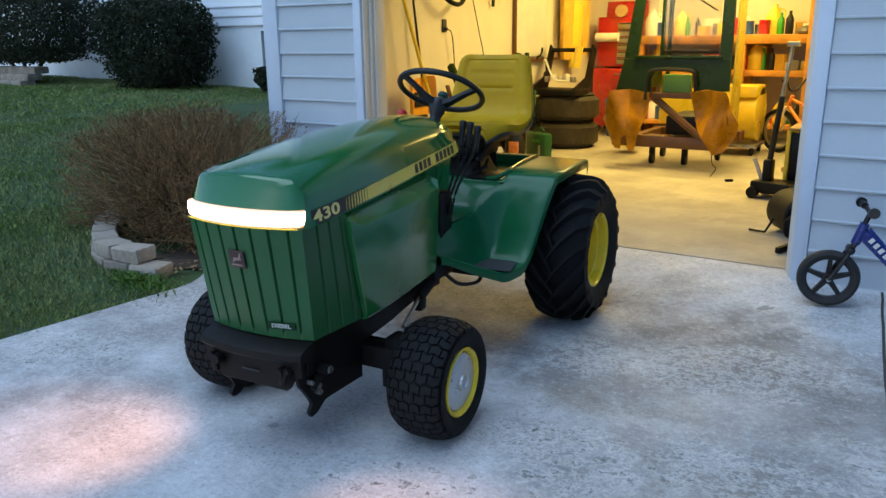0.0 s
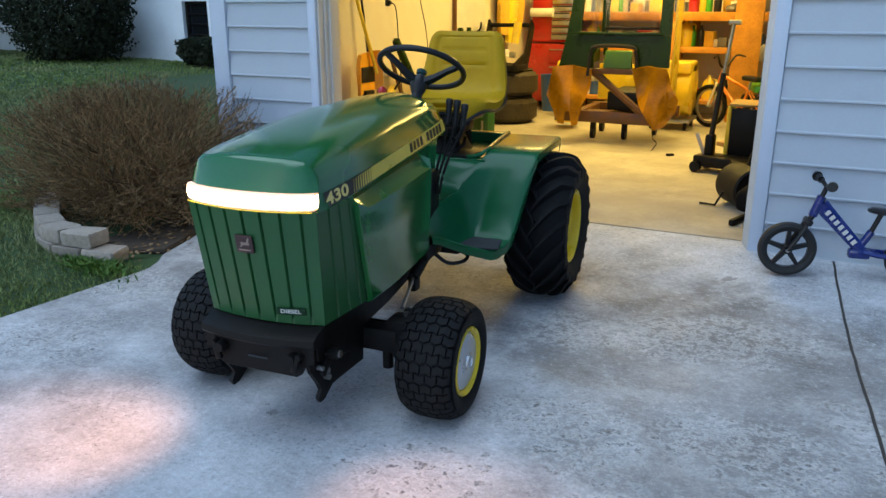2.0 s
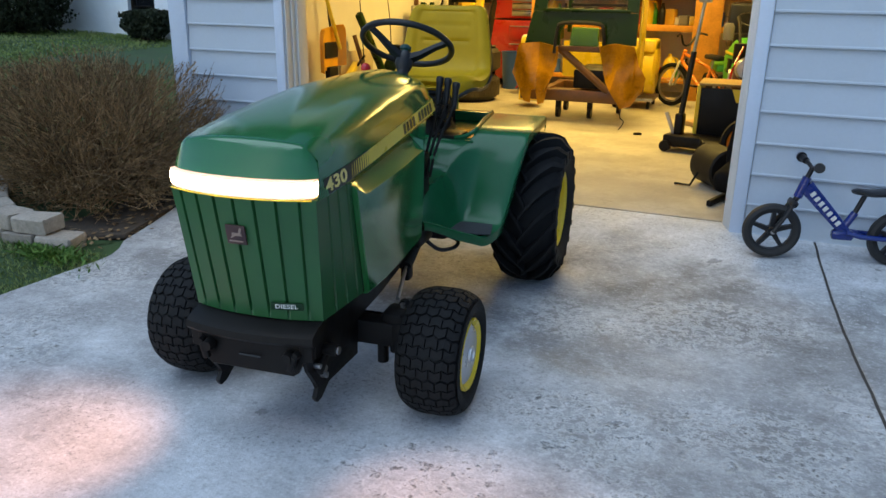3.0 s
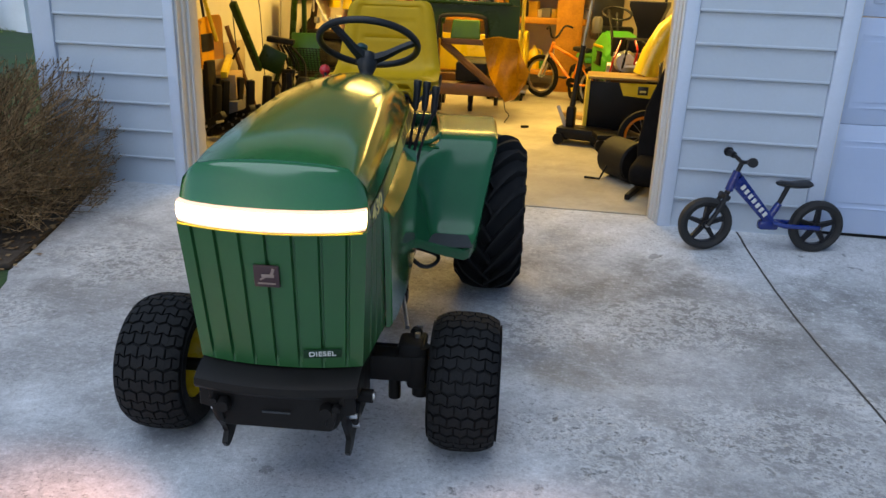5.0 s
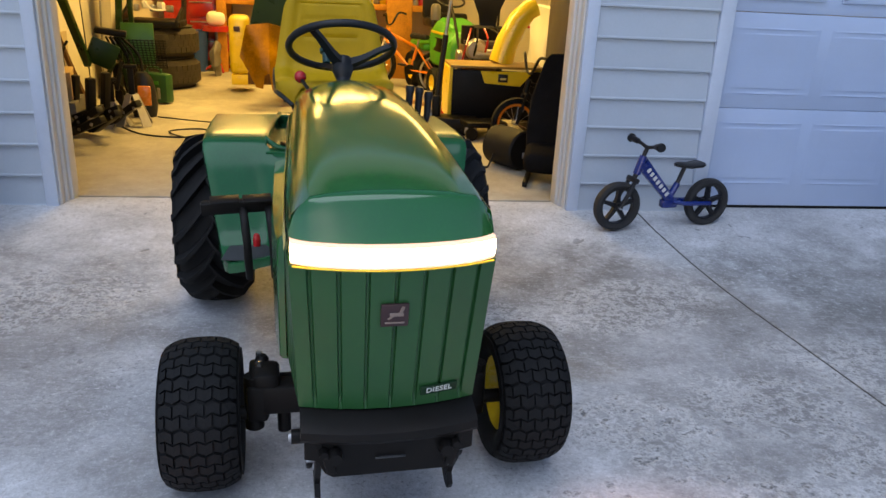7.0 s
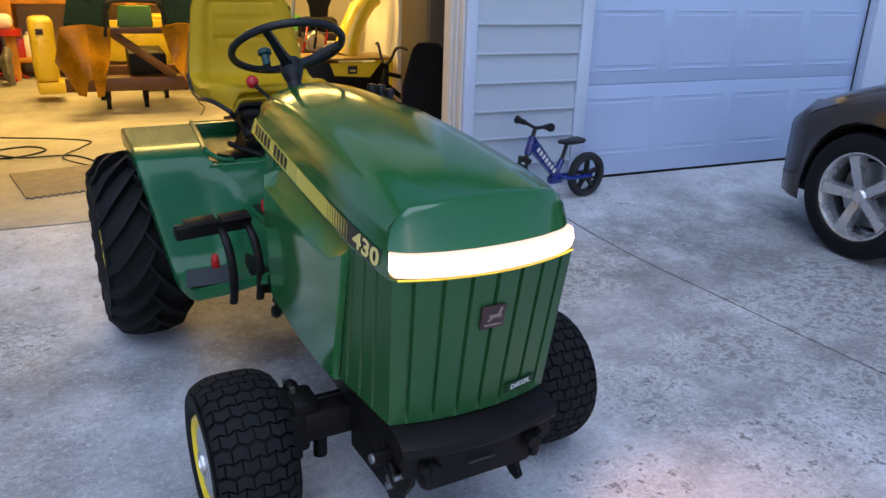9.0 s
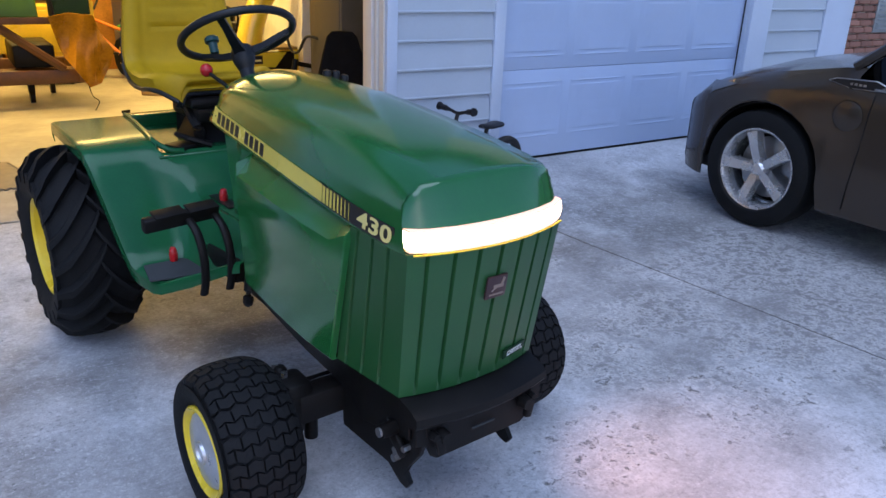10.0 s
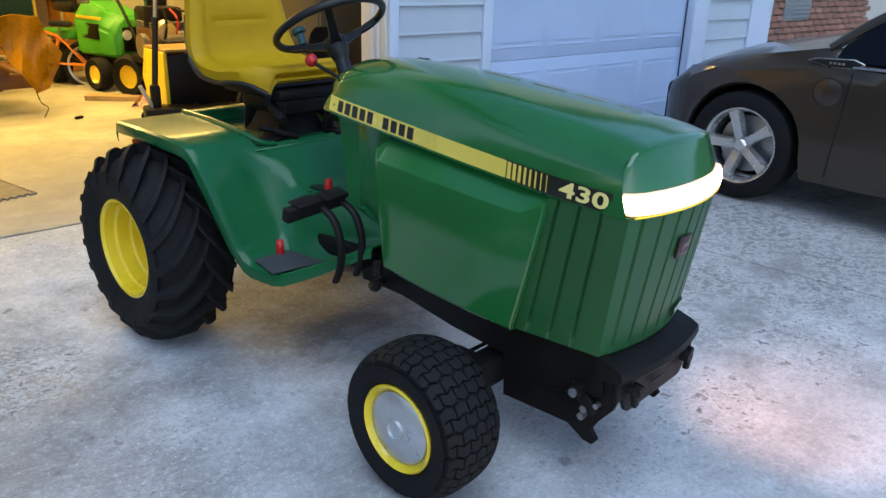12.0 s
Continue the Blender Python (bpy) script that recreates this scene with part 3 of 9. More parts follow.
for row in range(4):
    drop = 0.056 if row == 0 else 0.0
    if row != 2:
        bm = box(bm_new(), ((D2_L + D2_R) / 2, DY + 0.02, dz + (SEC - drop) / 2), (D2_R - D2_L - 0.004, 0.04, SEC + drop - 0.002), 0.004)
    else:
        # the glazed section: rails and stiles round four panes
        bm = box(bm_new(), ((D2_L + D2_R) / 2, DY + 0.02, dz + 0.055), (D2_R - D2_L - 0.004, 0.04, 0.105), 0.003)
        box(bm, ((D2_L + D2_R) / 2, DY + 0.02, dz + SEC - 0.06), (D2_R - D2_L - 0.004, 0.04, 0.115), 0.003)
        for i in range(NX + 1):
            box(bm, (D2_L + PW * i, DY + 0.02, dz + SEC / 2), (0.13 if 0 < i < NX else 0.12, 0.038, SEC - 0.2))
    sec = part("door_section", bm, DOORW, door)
    for i in range(NX):
        cx, cz = D2_L + PW * (i + 0.5), dz + SEC / 2
        if row == 2:
            for sx, sz, w_, h_ in ((0, -1, PW - 0.10, 0.035), (0, 1, PW - 0.10, 0.035), (-1, 0, 0.035, SEC - 0.16), (1, 0, 0.035, SEC - 0.16)):
                part("window_frame", box(bm_new(), (cx + sx * (PW / 2 - 0.066), DY - 0.006, cz + sz * (SEC / 2 - 0.085)), (w_, 0.014, h_), 0.004), DOORW, sec)
            o = part("pane", box(bm_new(), (cx, DY + 0.015, cz), (PW - 0.13, 0.004, SEC - 0.20)), PANE, sec, "clear window pane", flat=True)
            o.visible_shadow = False
            continue
        bm = bm_new()
        hx, hz = PW / 2 - 0.035, SEC / 2 - 0.080
        # pressed ridges along the top and the bottom that fade out towards the sides
        prof = ((0.0, 0.0), (0.006, 0.0045), (0.016, 0.0005), (0.030, 0.0005), (0.038, 0.0045), (0.060, 0.0040), (0.15, 0.0010))
        loops = []
        for a, k in ((-1, 0.0), (-0.78, 0.35), (-0.5, 1.0), (0.5, 1.0), (0.78, 0.35), (1, 0.0)):
            loops.append([(cx + a * hx, DY - 0.0005 - d_ * k, cz - hz + iz) for iz, d_ in prof] + [(cx + a * hx, DY - 0.0005 - d_ * k, cz + hz - iz) for iz, d_ in prof[::-1]])
        rings(bm, loops, closed=False)
        part("raised_panel", bm, DOORW, sec, flat=True)
    dz += SEC
# a thin black strip stands for the dark gap at the door's edge
tagged(part("trim_seal", box(bm_new(), (2.8045, DY - 0.006, 1.1), (0.007, 0.010, 2.03), 0.002), BLACK), "thin black strip along the gap beside the garage door", "trim", kind="structure")
tagged(part("trim_reveal", box(bm_new(), (2.8055, (WALL_Y + DY - 0.012) / 2, 1.1), (0.008, DY - 0.013 - WALL_Y, 2.03), 0.001), TRIM), "white painted door reveal", "trim", kind="structure")
# the second bay behind the closed door
wall_box("wall_bay_east", (4.20, wf1, 0.03), (4.30, 8.6, H), DRYWALL, "painted cream side wall of the second bay")
wall_box("wall_bay_back", (RIGHT_X + 0.101, 8.5, 0.03), (4.199, 8.6, H), DRYWALL, "painted cream back wall of the second bay")
wall_box("ceiling_bay", (RIGHT_X + 0.101, wf1, H), (4.30, 8.6, H + 0.08), DRYWALL, "painted ceiling of the second bay", "ceiling")
bm = box(bm_new(), (2.65, 6.63, FLOOR_Z - 0.1), (3.2, 3.7, 0.2))
tagged(part("floor_bay", bm, SLAB, flat=True), "smooth concrete floor slab of the second bay", "floor", kind="structure")
bm = box(bm_new(), ((D2_L + D2_R) / 2, DY + 0.02, 0.099), (D2_R - D2_L - 0.002, 0.036, 0.026), 0.006)
part("rubber_seal", bm, RUBBER, door, "black rubber bottom seal")

# ---- the garden tractor (x to its left, y to its rear, origin under the front axle) ----
tractor = thing("garden_tractor", pose(-1.627, 2.394, 0, 0, 0, 4.9), "green and yellow garden tractor with glowing headlight on the driveway", "tractor")


def bow(x, w, d):
    return -d * (1 - min(abs(x) / w, 1) ** 2)


def hood_section(y, wb, zb, ws, zs, wt, zt, zc, dyb=0.0, flat=0.30):
    """Half outline from the lower edge over the shoulder to the middle, mirrored."""
    half = [(wb - 0.012, y + dyb, zb), (wb, y + dyb, zb + 0.006), (wb * 0.6 + ws * 0.4 + 0.004, y + dyb * 0.6, zb * 0.6 + zs * 0.4),
            (ws + 0.004, y + dyb * 0.2, zs - 0.022), (ws, y, zs), (wt + (ws - wt) * 0.47, y, zt - (zt - zs) * flat), (wt, y, zt), (wt * 0.66, y, zt + (zc - zt) * 0.55), (wt * 0.33, y, zt + (zc - zt) * 0.88), (0, y, zc)]
    return half + [(-x, b, z) for x, b, z in half[-2::-1]]


secs = [
    hood_section(-0.384, 0.222, 0.760, 0.2135, 0.862, 0.174, 0.902, 0.912, -0.030, 0.44),
    hood_section(-0.34, 0.225, 0.761, 0.2140, 0.866, 0.173, 0.912, 0.924, -0.02, 0.44),
    hood_section(-0.20, 0.226, 0.769, 0.2115, 0.876, 0.167, 0.931, 0.945, 0.0, 0.42),
    hood_section(-0.06, 0.2235, 0.780, 0.2065, 0.886, 0.161, 0.946, 0.961, 0.0, 0.39),
    hood_section(0.06, 0.220, 0.789, 0.200, 0.896, 0.156, 0.957, 0.974, 0.0, 0.36),
    hood_section(0.20, 0.215, 0.800, 0.191, 0.910, 0.150, 0.967, 0.988, 0.0, 0.32),
    hood_section(0.40, 0.208, 0.817, 0.180, 0.924, 0.138, 0.972, 0.996),
    hood_section(0.54, 0.204, 0.829, 0.174, 0.929, 0.130, 0.970, 0.995),
    hood_section(0.61, 0.201, 0.835, 0.169, 0.927, 0.123, 0.964, 0.989),
    hood_section(0.655, 0.198, 0.840, 0.163, 0.921, 0.115, 0.955, 0.980, 0.004),
    hood_section(0.668, 0.192, 0.844, 0.155, 0.908, 0.105, 0.938, 0.962, 0.006),
]
bm = bm_new()
rows = rings(bm, secs, closed=False)
# the nose: the top rolls over a soft lip and slopes down to the headlight


def nose_edge(z):
    """The front edge of the hood flank at a height."""
    a, b = (secs[0][1], secs[0][2]) if z < secs[0][2][2] else (secs[0][2], secs[0][3])
    t = min(max((z - a[2]) / (b[2] - a[2]), 0), 1)
    return Vector(a).lerp(Vector(b), t)


last = rows[0][3:16]
top_pts = [v.co.copy() for v in last]
NOSE = ((-0.3905, 0.9005, 0.012), (-0.3945, 0.8978, 0.014), (-0.3972, 0.8930, 0.016), (-0.4042, 0.868, 0.023), (-0.4118, 0.844, 0.030), (-0.4190, 0.8205, 0.036))
for k, (y_, z_, bow_) in enumerate(NOSE):
    f = (k + 1) / len(NOSE)
    e = nose_edge(min(z_, 0.836 - 0.003 * k))
    new_row = [bm.verts.new(e)]
    for p in top_pts[1:-1]:
        x_ = min(max(p.x, -0.2085), 0.2085) * (1 + (0.2195 / 0.2135 - 1) * f * 0.3)
        zz = z_ + (p.z - 0.902) * (1 - f) ** 1.1 if p.z < 0.902 else z_ + (p.z - 0.902) * (1 - f)
        new_row.append(bm.verts.new((x_, y_ + bow(x_, 0.222, bow_) + 0.022 * (abs(x_) / 0.2195) ** 8, min(zz, p.z))))
    new_row.append(bm.verts.new((-e.x, e.y, e.z)))
    for a, b, c, d in zip(last, last[1:], new_row[1:], new_row):
        bm.faces.new((a, b, c, d))
    last = new_row
hood = part("hood", bm, GREEN, tractor, "glossy green tractor hood", angle=58)

# headlight bar, bowed, with amber strips added as bloom, and a thin bright trim


def bar_loops(section, w=0.2175):
    out = []
    for i in range(25):
        x = -w + 2 * w * i / 24
        yb = bow(x, 0.222, 0.044) + 0.010 * (abs(x) / w) ** 8
        out.append([(x, y_ + yb, z_) for y_, z_ in section])
    return out


bm = bm_new()
rings(bm, bar_loops(((-0.404, 0.780), (-0.430, 0.7805), (-0.4345, 0.797), (-0.430, 0.8145), (-0.404, 0.815))))
headlight = part("headlight", bm, LAMPGLOW, tractor, "full-width headlight bar glowing warm white")
# weakly glowing strips above and below stand in for the lamp's halo
for z0, z1 in ((0.8153, 0.8200), (0.7740, 0.7797)):
    bm = bm_new()
    rings(bm, bar_loops(((-0.404, z0), (-0.4285, z0), (-0.4285, z1), (-0.404, z1))))
    part("lens_border", bm, AMBER, headlight, "amber strip imitating the glow round the headlight")
bm = bm_new()
tube(bm, [(-0.214 + 0.428 * i / 20, -0.427 + bow(-0.214 + 0.428 * i / 20, 0.222, 0.044), 0.7705) for i in range(21)], 0.0022, 6)
part("light_trim", bm, YELLOW, headlight, "thin yellow trim line under the headlight")

# grille: a ribbed shell that wraps round from seam to seam


def grille_plan(s, low):
    """Point of the shell at s from -1 (right seam) to 1 (left seam)."""
    seam_y, cor_y, w = (-0.132, -0.372, 0.204) if low else (-0.205, -0.420, 0.2215)
    seam_w = 0.222 if low else 0.226
    a = abs(s)
    if a > 0.52:
        t = (a - 0.52) / 0.48
        x, y = w + (seam_w - w) * t, cor_y + (seam_y - cor_y) * t
    else:
        t = a / 0.52
        x = w * t
        y = cor_y - (0.036 if low else 0.047) * (1 - t * t)
    return math.copysign(x, s), y


grooves = [-0.93, -0.80, -0.67] + [i * 0.142 for i in range(-3, 4)] + [0.67, 0.80, 0.93]
stops = {-1.0, 1.0, -0.52, 0.52, -0.535, 0.535, -0.505, 0.505}
for gpos in grooves:
    stops |= {gpos - 0.013, gpos - 0.006, gpos + 0.006, gpos + 0.013}
bm = bm_new()
cols = []
for s in sorted(stops):
    dip = 0.009 if any(abs(s - gpos) < 0.0065 for gpos in grooves) else 0.0
    col = []
    for z, f in ((0.770, 1.0), (0.752, 1.0), (0.744, 1.0), (0.58, 1.0), (0.452, 1.0), (0.440, 0.5), (0.424, 0.0)):
        t = (z - 0.424) / 0.346
        (x0, y0), (x1, y1) = grille_plan(s, True), grille_plan(s, False)
        x, y = x0 + (x1 - x0) * t, y0 + (y1 - y0) * t
        d = dip * f
        if abs(s) > 0.52:
            x -= math.copysign(d, x)
        else:
            y += d
        col.append((x, y, z + (-0.006 if z < 0.43 else 0) * abs(s)))
    cols.append(col)
rings(bm, cols, closed=False)
thicken(bm, 0.005)
grille = part("grille", bm, GREEN_DULL, tractor, "ribbed green front grille shell", angle=20)

# badge and the small name strip on the grille
bm = box(bm_new(), (-0.003, -0.4545, 0.668), (0.060, 0.007, 0.054), 0.003, (9, 0, 0))
badge = part("badge", bm, MAROON, grille, "small brown square badge with a pale emblem")
bm = bm_new()
for cx, cz, sx, sz, r in ((0.004, 0.670, 0.030, 0.008, 0), (0.015, 0.680, 0.007, 0.018, 20), (-0.008, 0.664, 0.016, 0.004, -30), (0.0, 0.651, 0.042, 0.004, 0)):
    box(bm, (cx - 0.003, -0.4585 - (cz - 0.668) * 0.16, cz), (sx, 0.003, sz), 0.001, (9, r, 0))
part("emblem", bm, EMBLEM, badge, "dull pale emblem shapes")


def words(name, text, size, m, material, parent, label="", bold=0.0, stretch=1.0):
    cu = bpy.data.curves.new(name, 'FONT')
    cu.body, cu.size, cu.extrude, cu.offset, cu.align_x, cu.align_y = text, size, 0.0006, bold, 'CENTER', 'CENTER'
    cu.space_character = 1.05
    tmp = bpy.data.objects.new(name, cu)
    me = bpy.data.meshes.new_from_object(tmp)
    bpy.data.objects.remove(tmp)
    me.materials.clear()
    me.materials.append(material)
    me.transform(Matrix.Diagonal((stretch, 1, 1, 1)))
    ob = new(name, me)
    ob.parent = parent
    ob.matrix_local = m
    return tagged(ob, label) if label else ob


bm = box(bm_new(), (0.112, -0.4085, 0.466), (0.092, 0.005, 0.022), 0.002, (8, 0, 13))
plate = part("name_strip", bm, mat("dark_green_strip", (0.008, 0.030, 0.012), 0.5, 0, 0.1, 20, spec=0.2), grille, "dark green strip lettered DIESEL in white")
words("lettering", "DIESEL", 0.0185, pose(0.112, -0.4122, 0.466, 98, 0, 13), WHITE_PRINT, plate, "white letters DIESEL", 0.0002, 1.15)

# side decals along the lower hood edge: yellow band, bars, number


def hood_side(y, z_off, sgn):
    """A point on the hood flank z_off above its lower edge."""
    for a, b in zip(secs, secs[1:]):
        ya, yb_ = a[4][1], b[4][1]
        if ya <= y <= yb_:
            t = (y - ya) / (yb_ - ya)
            break
    lo_ = Vector(a[1]).lerp(Vector(b[1]), t)
    hi_ = Vector(a[2]).lerp(Vector(b[2]), t)
    u = z_off / (hi_.z - lo_.z)
    p = lo_.lerp(hi_, u)
    return Vector((sgn * (p.x + 0.0012), y, p.z))


for sgn, side in ((1, "left"), (-1, "right")):
    bm = bm_new()
    ys_ = [-0.36 + 1.0 * i / 24 for i in range(25)]
    rings(bm, [[hood_side(y, 0.006, sgn), hood_side(y, 0.047, sgn)] for y in ys_ if y >= -0.075], closed=False)
    thicken(bm, 0.0006)
    band = part("stripe", bm, DECAL_Y, hood, "yellow stripe decal")
    bm = bm_new()
    ys_b = [-0.375 + 0.325 * i / 14 for i in range(15)]
    rings(bm, [[hood_side(y, 0.004, sgn) + Vector((-sgn * 0.0004, 0, 0)), hood_side(y, 0.049, sgn) + Vector((-sgn * 0.0004, 0, 0))] for y in ys_b], closed=False)
    thicken(bm, 0.0006)
    dark = part("number_plate_decal", bm, DECAL_K, hood, "black decal end of the stripe")
    for i in range(9):
        y = -0.198 + i * 0.0164
        w = 0.002 + i * 0.0014
        bm = bm_new()
        rings(bm, [[hood_side(yy, 0.007, sgn) + Vector((sgn * 0.0006, 0, 0)), hood_side(yy, 0.046, sgn) + Vector((sgn * 0.0006, 0, 0))] for yy in (y - w / 2, y + w / 2)], closed=False)
        thicken(bm, 0.0005)
        part("stripe_bar", bm, DECAL_Y, dark)
    p = hood_side(-0.302, 0.0265, sgn)
    ang = math.degrees(math.atan2(hood_side(-0.2, 0.02, sgn).z - hood_side(-0.35, 0.02, sgn).z, 0.15))
    m = Matrix.Translation(p + Vector((sgn * 0.0012, 0, 0))) @ (pose(0, 0, 0, 90, 0, 90) if sgn > 0 else pose(0, 0, 0, 90, 0, -90)) @ pose(0, 0, 0, -7, 0, ang * (1 if sgn > 0 else -1))
    words("number", "430", 0.0495, m, CREAM_PRINT, dark, "pale yellow number 430", 0.0012, 1.72)
    # a maker's name stands as plain bars
    for i in range(10):
        if i == 4:
            continue
        y = 0.275 + i * 0.0345 if sgn > 0 else 0.275 + i * 0.0345
        bm = bm_new()
        rings(bm, [[hood_side(yy, 0.011, sgn) + Vector((sgn * 0.0008, 0, 0)), hood_side(yy, 0.042, sgn) + Vector((sgn * 0.0008, 0, 0))] for yy in (y - 0.012, y + 0.012)], closed=False)
        thicken(bm, 0.0005)
        part("name_bar", bm, DECAL_K, band)

# engine side panels with a chamfered upper edge
for sgn in (1, -1):
    bm = bm_new()
    sec_list = []
    for (yt, yb, xo, xt) in ((-0.205, -0.132, 0.226, 0.219), (-0.2035, -0.1305, 0.240, 0.2215), (-0.200, -0.127, 0.243, 0.216), (-0.135, -0.078, 0.2475, 0.208), (-0.02, 0.00, 0.2535, 0.2065), (0.15, 0.16, 0.254, 0.202), (0.372, 0.340, 0.2475, 0.194), (0.378, 0.346, 0.244, 0.193), (0.382, 0.349, 0.232, 0.202)):
        zb = 0.416 + (yb + 0.13) * 0.07
        zt = 0.765 + (yt + 0.2) * 0.06
        lip = 0.046 if xo > 0.2465 else 0.014
        sec_list.append([(sgn * (xo - 0.035), yb, zb - 0.004), (sgn * (xo - 0.006), yb, zb), (sgn * xo, yb, zb + 0.008), (sgn * (xo + 0.001), yb * 0.4 + yt * 0.6, 0.60), (sgn * xo, yt, zt - lip - 0.022), (sgn * (xo - 0.004), yt, zt - lip), (sgn * xt, yt, zt), (sgn * (xt - 0.02), yt, zt + 0.012), (sgn * (xt - 0.05), yt, zt + 0.012)])
    rings(bm, sec_list, closed=False)
    thicken(bm, 0.004)
    part("side_panel", bm, GREEN, tractor, "glossy green engine side panel", angle=18)

# dash tower behind the panels
bm = bm_new()
rings(bm, [[(-0.165, y0, z), (0.165, y0, z), (0.165, y1, z), (-0.165, y1, z)] for z, y0, y1 in ((0.47, 0.30, 0.60), (0.60, 0.30, 0.60), (0.80, 0.30, 0.635), (0.855, 0.30, 0.650))])
bmesh.ops.bevel(bm, geom=list(bm.edges), offset=0.008, segments=2, affect='EDGES')
dash = part("dash_tower", bm, GREEN, tractor)
bm = box(bm_new(), (-0.166, 0.455, 0.69), (0.004, 0.16, 0.26), 0.0015)
part("access_door", bm, GREEN, dash, "flat green access door")

# chassis
bm = bm_new()
for s in (1, -1):
    prism(bm, [(-0.38, 0.41), (-0.38, 0.30), (-0.17, 0.245), (-0.13, 0.30), (0.12, 0.316), (0.30, 0.342), (0.53, 0.372), (0.95, 0.42), (0.95, 0.47), (0.20, 0.46), (-0.10, 0.425), (-0.30, 0.42)], 0.012, Matrix.Translation((s * 0.172 - 0.006, 0, 0)) @ YZ, 0.002)
box(bm, (0, 0.10, 0.36), (0.33, 0.86, 0.05), 0.006)
part("frame", bm, BLACK, tractor, "black steel chassis rails")
bm = bm_new()
box(bm, (0, 0.30, 0.44), (0.30, 0.60, 0.16), 0.02)
box(bm, (0, 0.02, 0.47), (0.30, 0.50, 0.14), 0.02)
part("engine_block", bm, BLACK, tractor, "dark engine underside")
bm = box(bm_new(), (0, 1.14, 0.40), (0.36, 0.52, 0.28), 0.03)
part("gearbox", bm, BLACK, tractor, "black rear gearbox housing")

# bumper: bowed top ledge, front plate, bracket ends
bm = bm_new()
lst = []
for i in range(17):
    x = -0.202 + 0.404 * i / 16
    b = bow(x, 0.21, 0.030)
    lst.append([(x, -0.362 + b, 0.421), (x, -0.418 + b, 0.405), (x, -0.437 + b, 0.394), (x, -0.440 + b, 0.376), (x, -0.434 + b, 0.367), (x, -0.405 + b, 0.362), (x, -0.372 + b, 0.365)])
rings(bm, lst)
bumper = part("bumper", bm, BLACK, tractor, "black steel front bumper bracket")
bm = prism(bm_new(), [(-0.195, 0.38), (-0.195, 0.315), (-0.165, 0.312), (-0.15, 0.275), (-0.132, 0.262), (0.132, 0.262), (0.15, 0.275), (0.165, 0.312), (0.195, 0.315), (0.195, 0.38)], 0.010, Matrix.Translation((0, -0.431, 0)) @ XZ, 0.002)
front_plate = part("front_plate", bm, BLACK, bumper)
for s in (1, -1):
    bm = prism(bm_new(), [(-0.425, 0.40), (-0.435, 0.345), (-0.41, 0.27), (-0.365, 0.215), (-0.352, 0.190), (-0.375, 0.168), (-0.362, 0.148), (-0.335, 0.150), (-0.285, 0.182), (-0.22, 0.178), (-0.068, 0.170), (-0.065, 0.310), (0.02, 0.335), (0.02, 0.412), (-0.30, 0.415)], 0.014, Matrix.Translation((s * 0.163 - 0.007, 0, 0)) @ YZ, 0.002)
    arm = part("side_bracket", bm, BLACK, bumper)
    for (y, z, r) in ((-0.325, 0.310, 0.018), (-0.372, 0.275, 0.008), (-0.338, 0.252, 0.011), (-0.332, 0.228, 0.010)):
        bm = cyl(bm_new(), (s * 0.165, y, z), (s * (0.222 if r > 0.015 else 0.190), y, z), r, seg=6 if r < 0.012 else 12)
        part("bolt", bm, BLACK if r > 0.015 else STEEL, arm, "hexagonal bolt head")
        if r > 0.015:
            part("bolt_end", cyl(bm_new(), (s * 0.218, y, z), (s * 0.228, y, z), 0.012, seg=12), STEEL, arm)
    bm = box(bm_new(), (s * 0.182, -0.33, 0.282), (0.016, 0.10, 0.034), 0.006, (35, 0, 0))
    part("latch_arm", bm, BLACK, arm)
    bm = cyl(bm_new(), (s * 0.128, -0.438, 0.330), (s * 0.128, -0.462, 0.330), 0.019, 0.015, 14)
    cyl(bm, (s * 0.152, -0.436, 0.338), (s * 0.152, -0.455, 0.338), 0.012, 0.010, 10)
    box(bm, (s * 0.140, -0.450, 0.312), (0.022, 0.016, 0.050), 0.005, (0, s * 14, 0))
    part("pivot_boss", bm, BLACK, front_plate)
bm = box(bm_new(), (0, -0.439, 0.312), (0.070, 0.004, 0.005), 0.001)
part("slot", bm, PAD, front_plate)

# front axle
AXLE_Y = -0.022
bm = bm_new()
box(bm, (0, 0.0, 0.245), (0.60, 0.075, 0.085), 0.012)
box(bm, (0, 0, 0.27), (0.16, 0.12, 0.08), 0.01)
axle = part("front_axle", bm, BLACK, tractor, "black steel front axle with king pins")
for s in (1, -1):
    part("king_pin", cyl(bm_new(), (s * 0.235, 0.015, 0.125), (s * 0.235, 0.015, 0.25), 0.019, seg=14), BLACK, axle)
    bm = bm_new()
    cyl(bm, (s * 0.315, 0, 0.15), (s * 0.315, 0, 0.31), 0.026, seg=14)
    cyl(bm, (s * 0.315, 0, 0.195), (s * 0.46, 0, 0.195), 0.020, seg=12)
    box(bm, (s * 0.302, 0.035, 0.300), (0.050, 0.11, 0.030), 0.010)
    box(bm, (s * 0.305, 0.0, 0.235), (0.060, 0.075, 0.110), 0.014)
    box(bm, (s * 0.282, 0.02, 0.272), (0.075, 0.10, 0.10), 0.016)
    cyl(bm, (s * 0.292, 0.072, 0.262), (s * 0.292, 0.072, 0.322), 0.019, seg=14)
    cyl(bm, (s * 0.292, 0.072, 0.322), (s * 0.292, 0.072, 0.332), 0.019, 0.012, 14)
    part("knuckle", bm, BLACK, axle)
bm = bm_new()
tube(bm, [(0.29, 0.060, 0.275), (0.10, 0.06, 0.275), (-0.29, 0.060, 0.275)], 0.006)
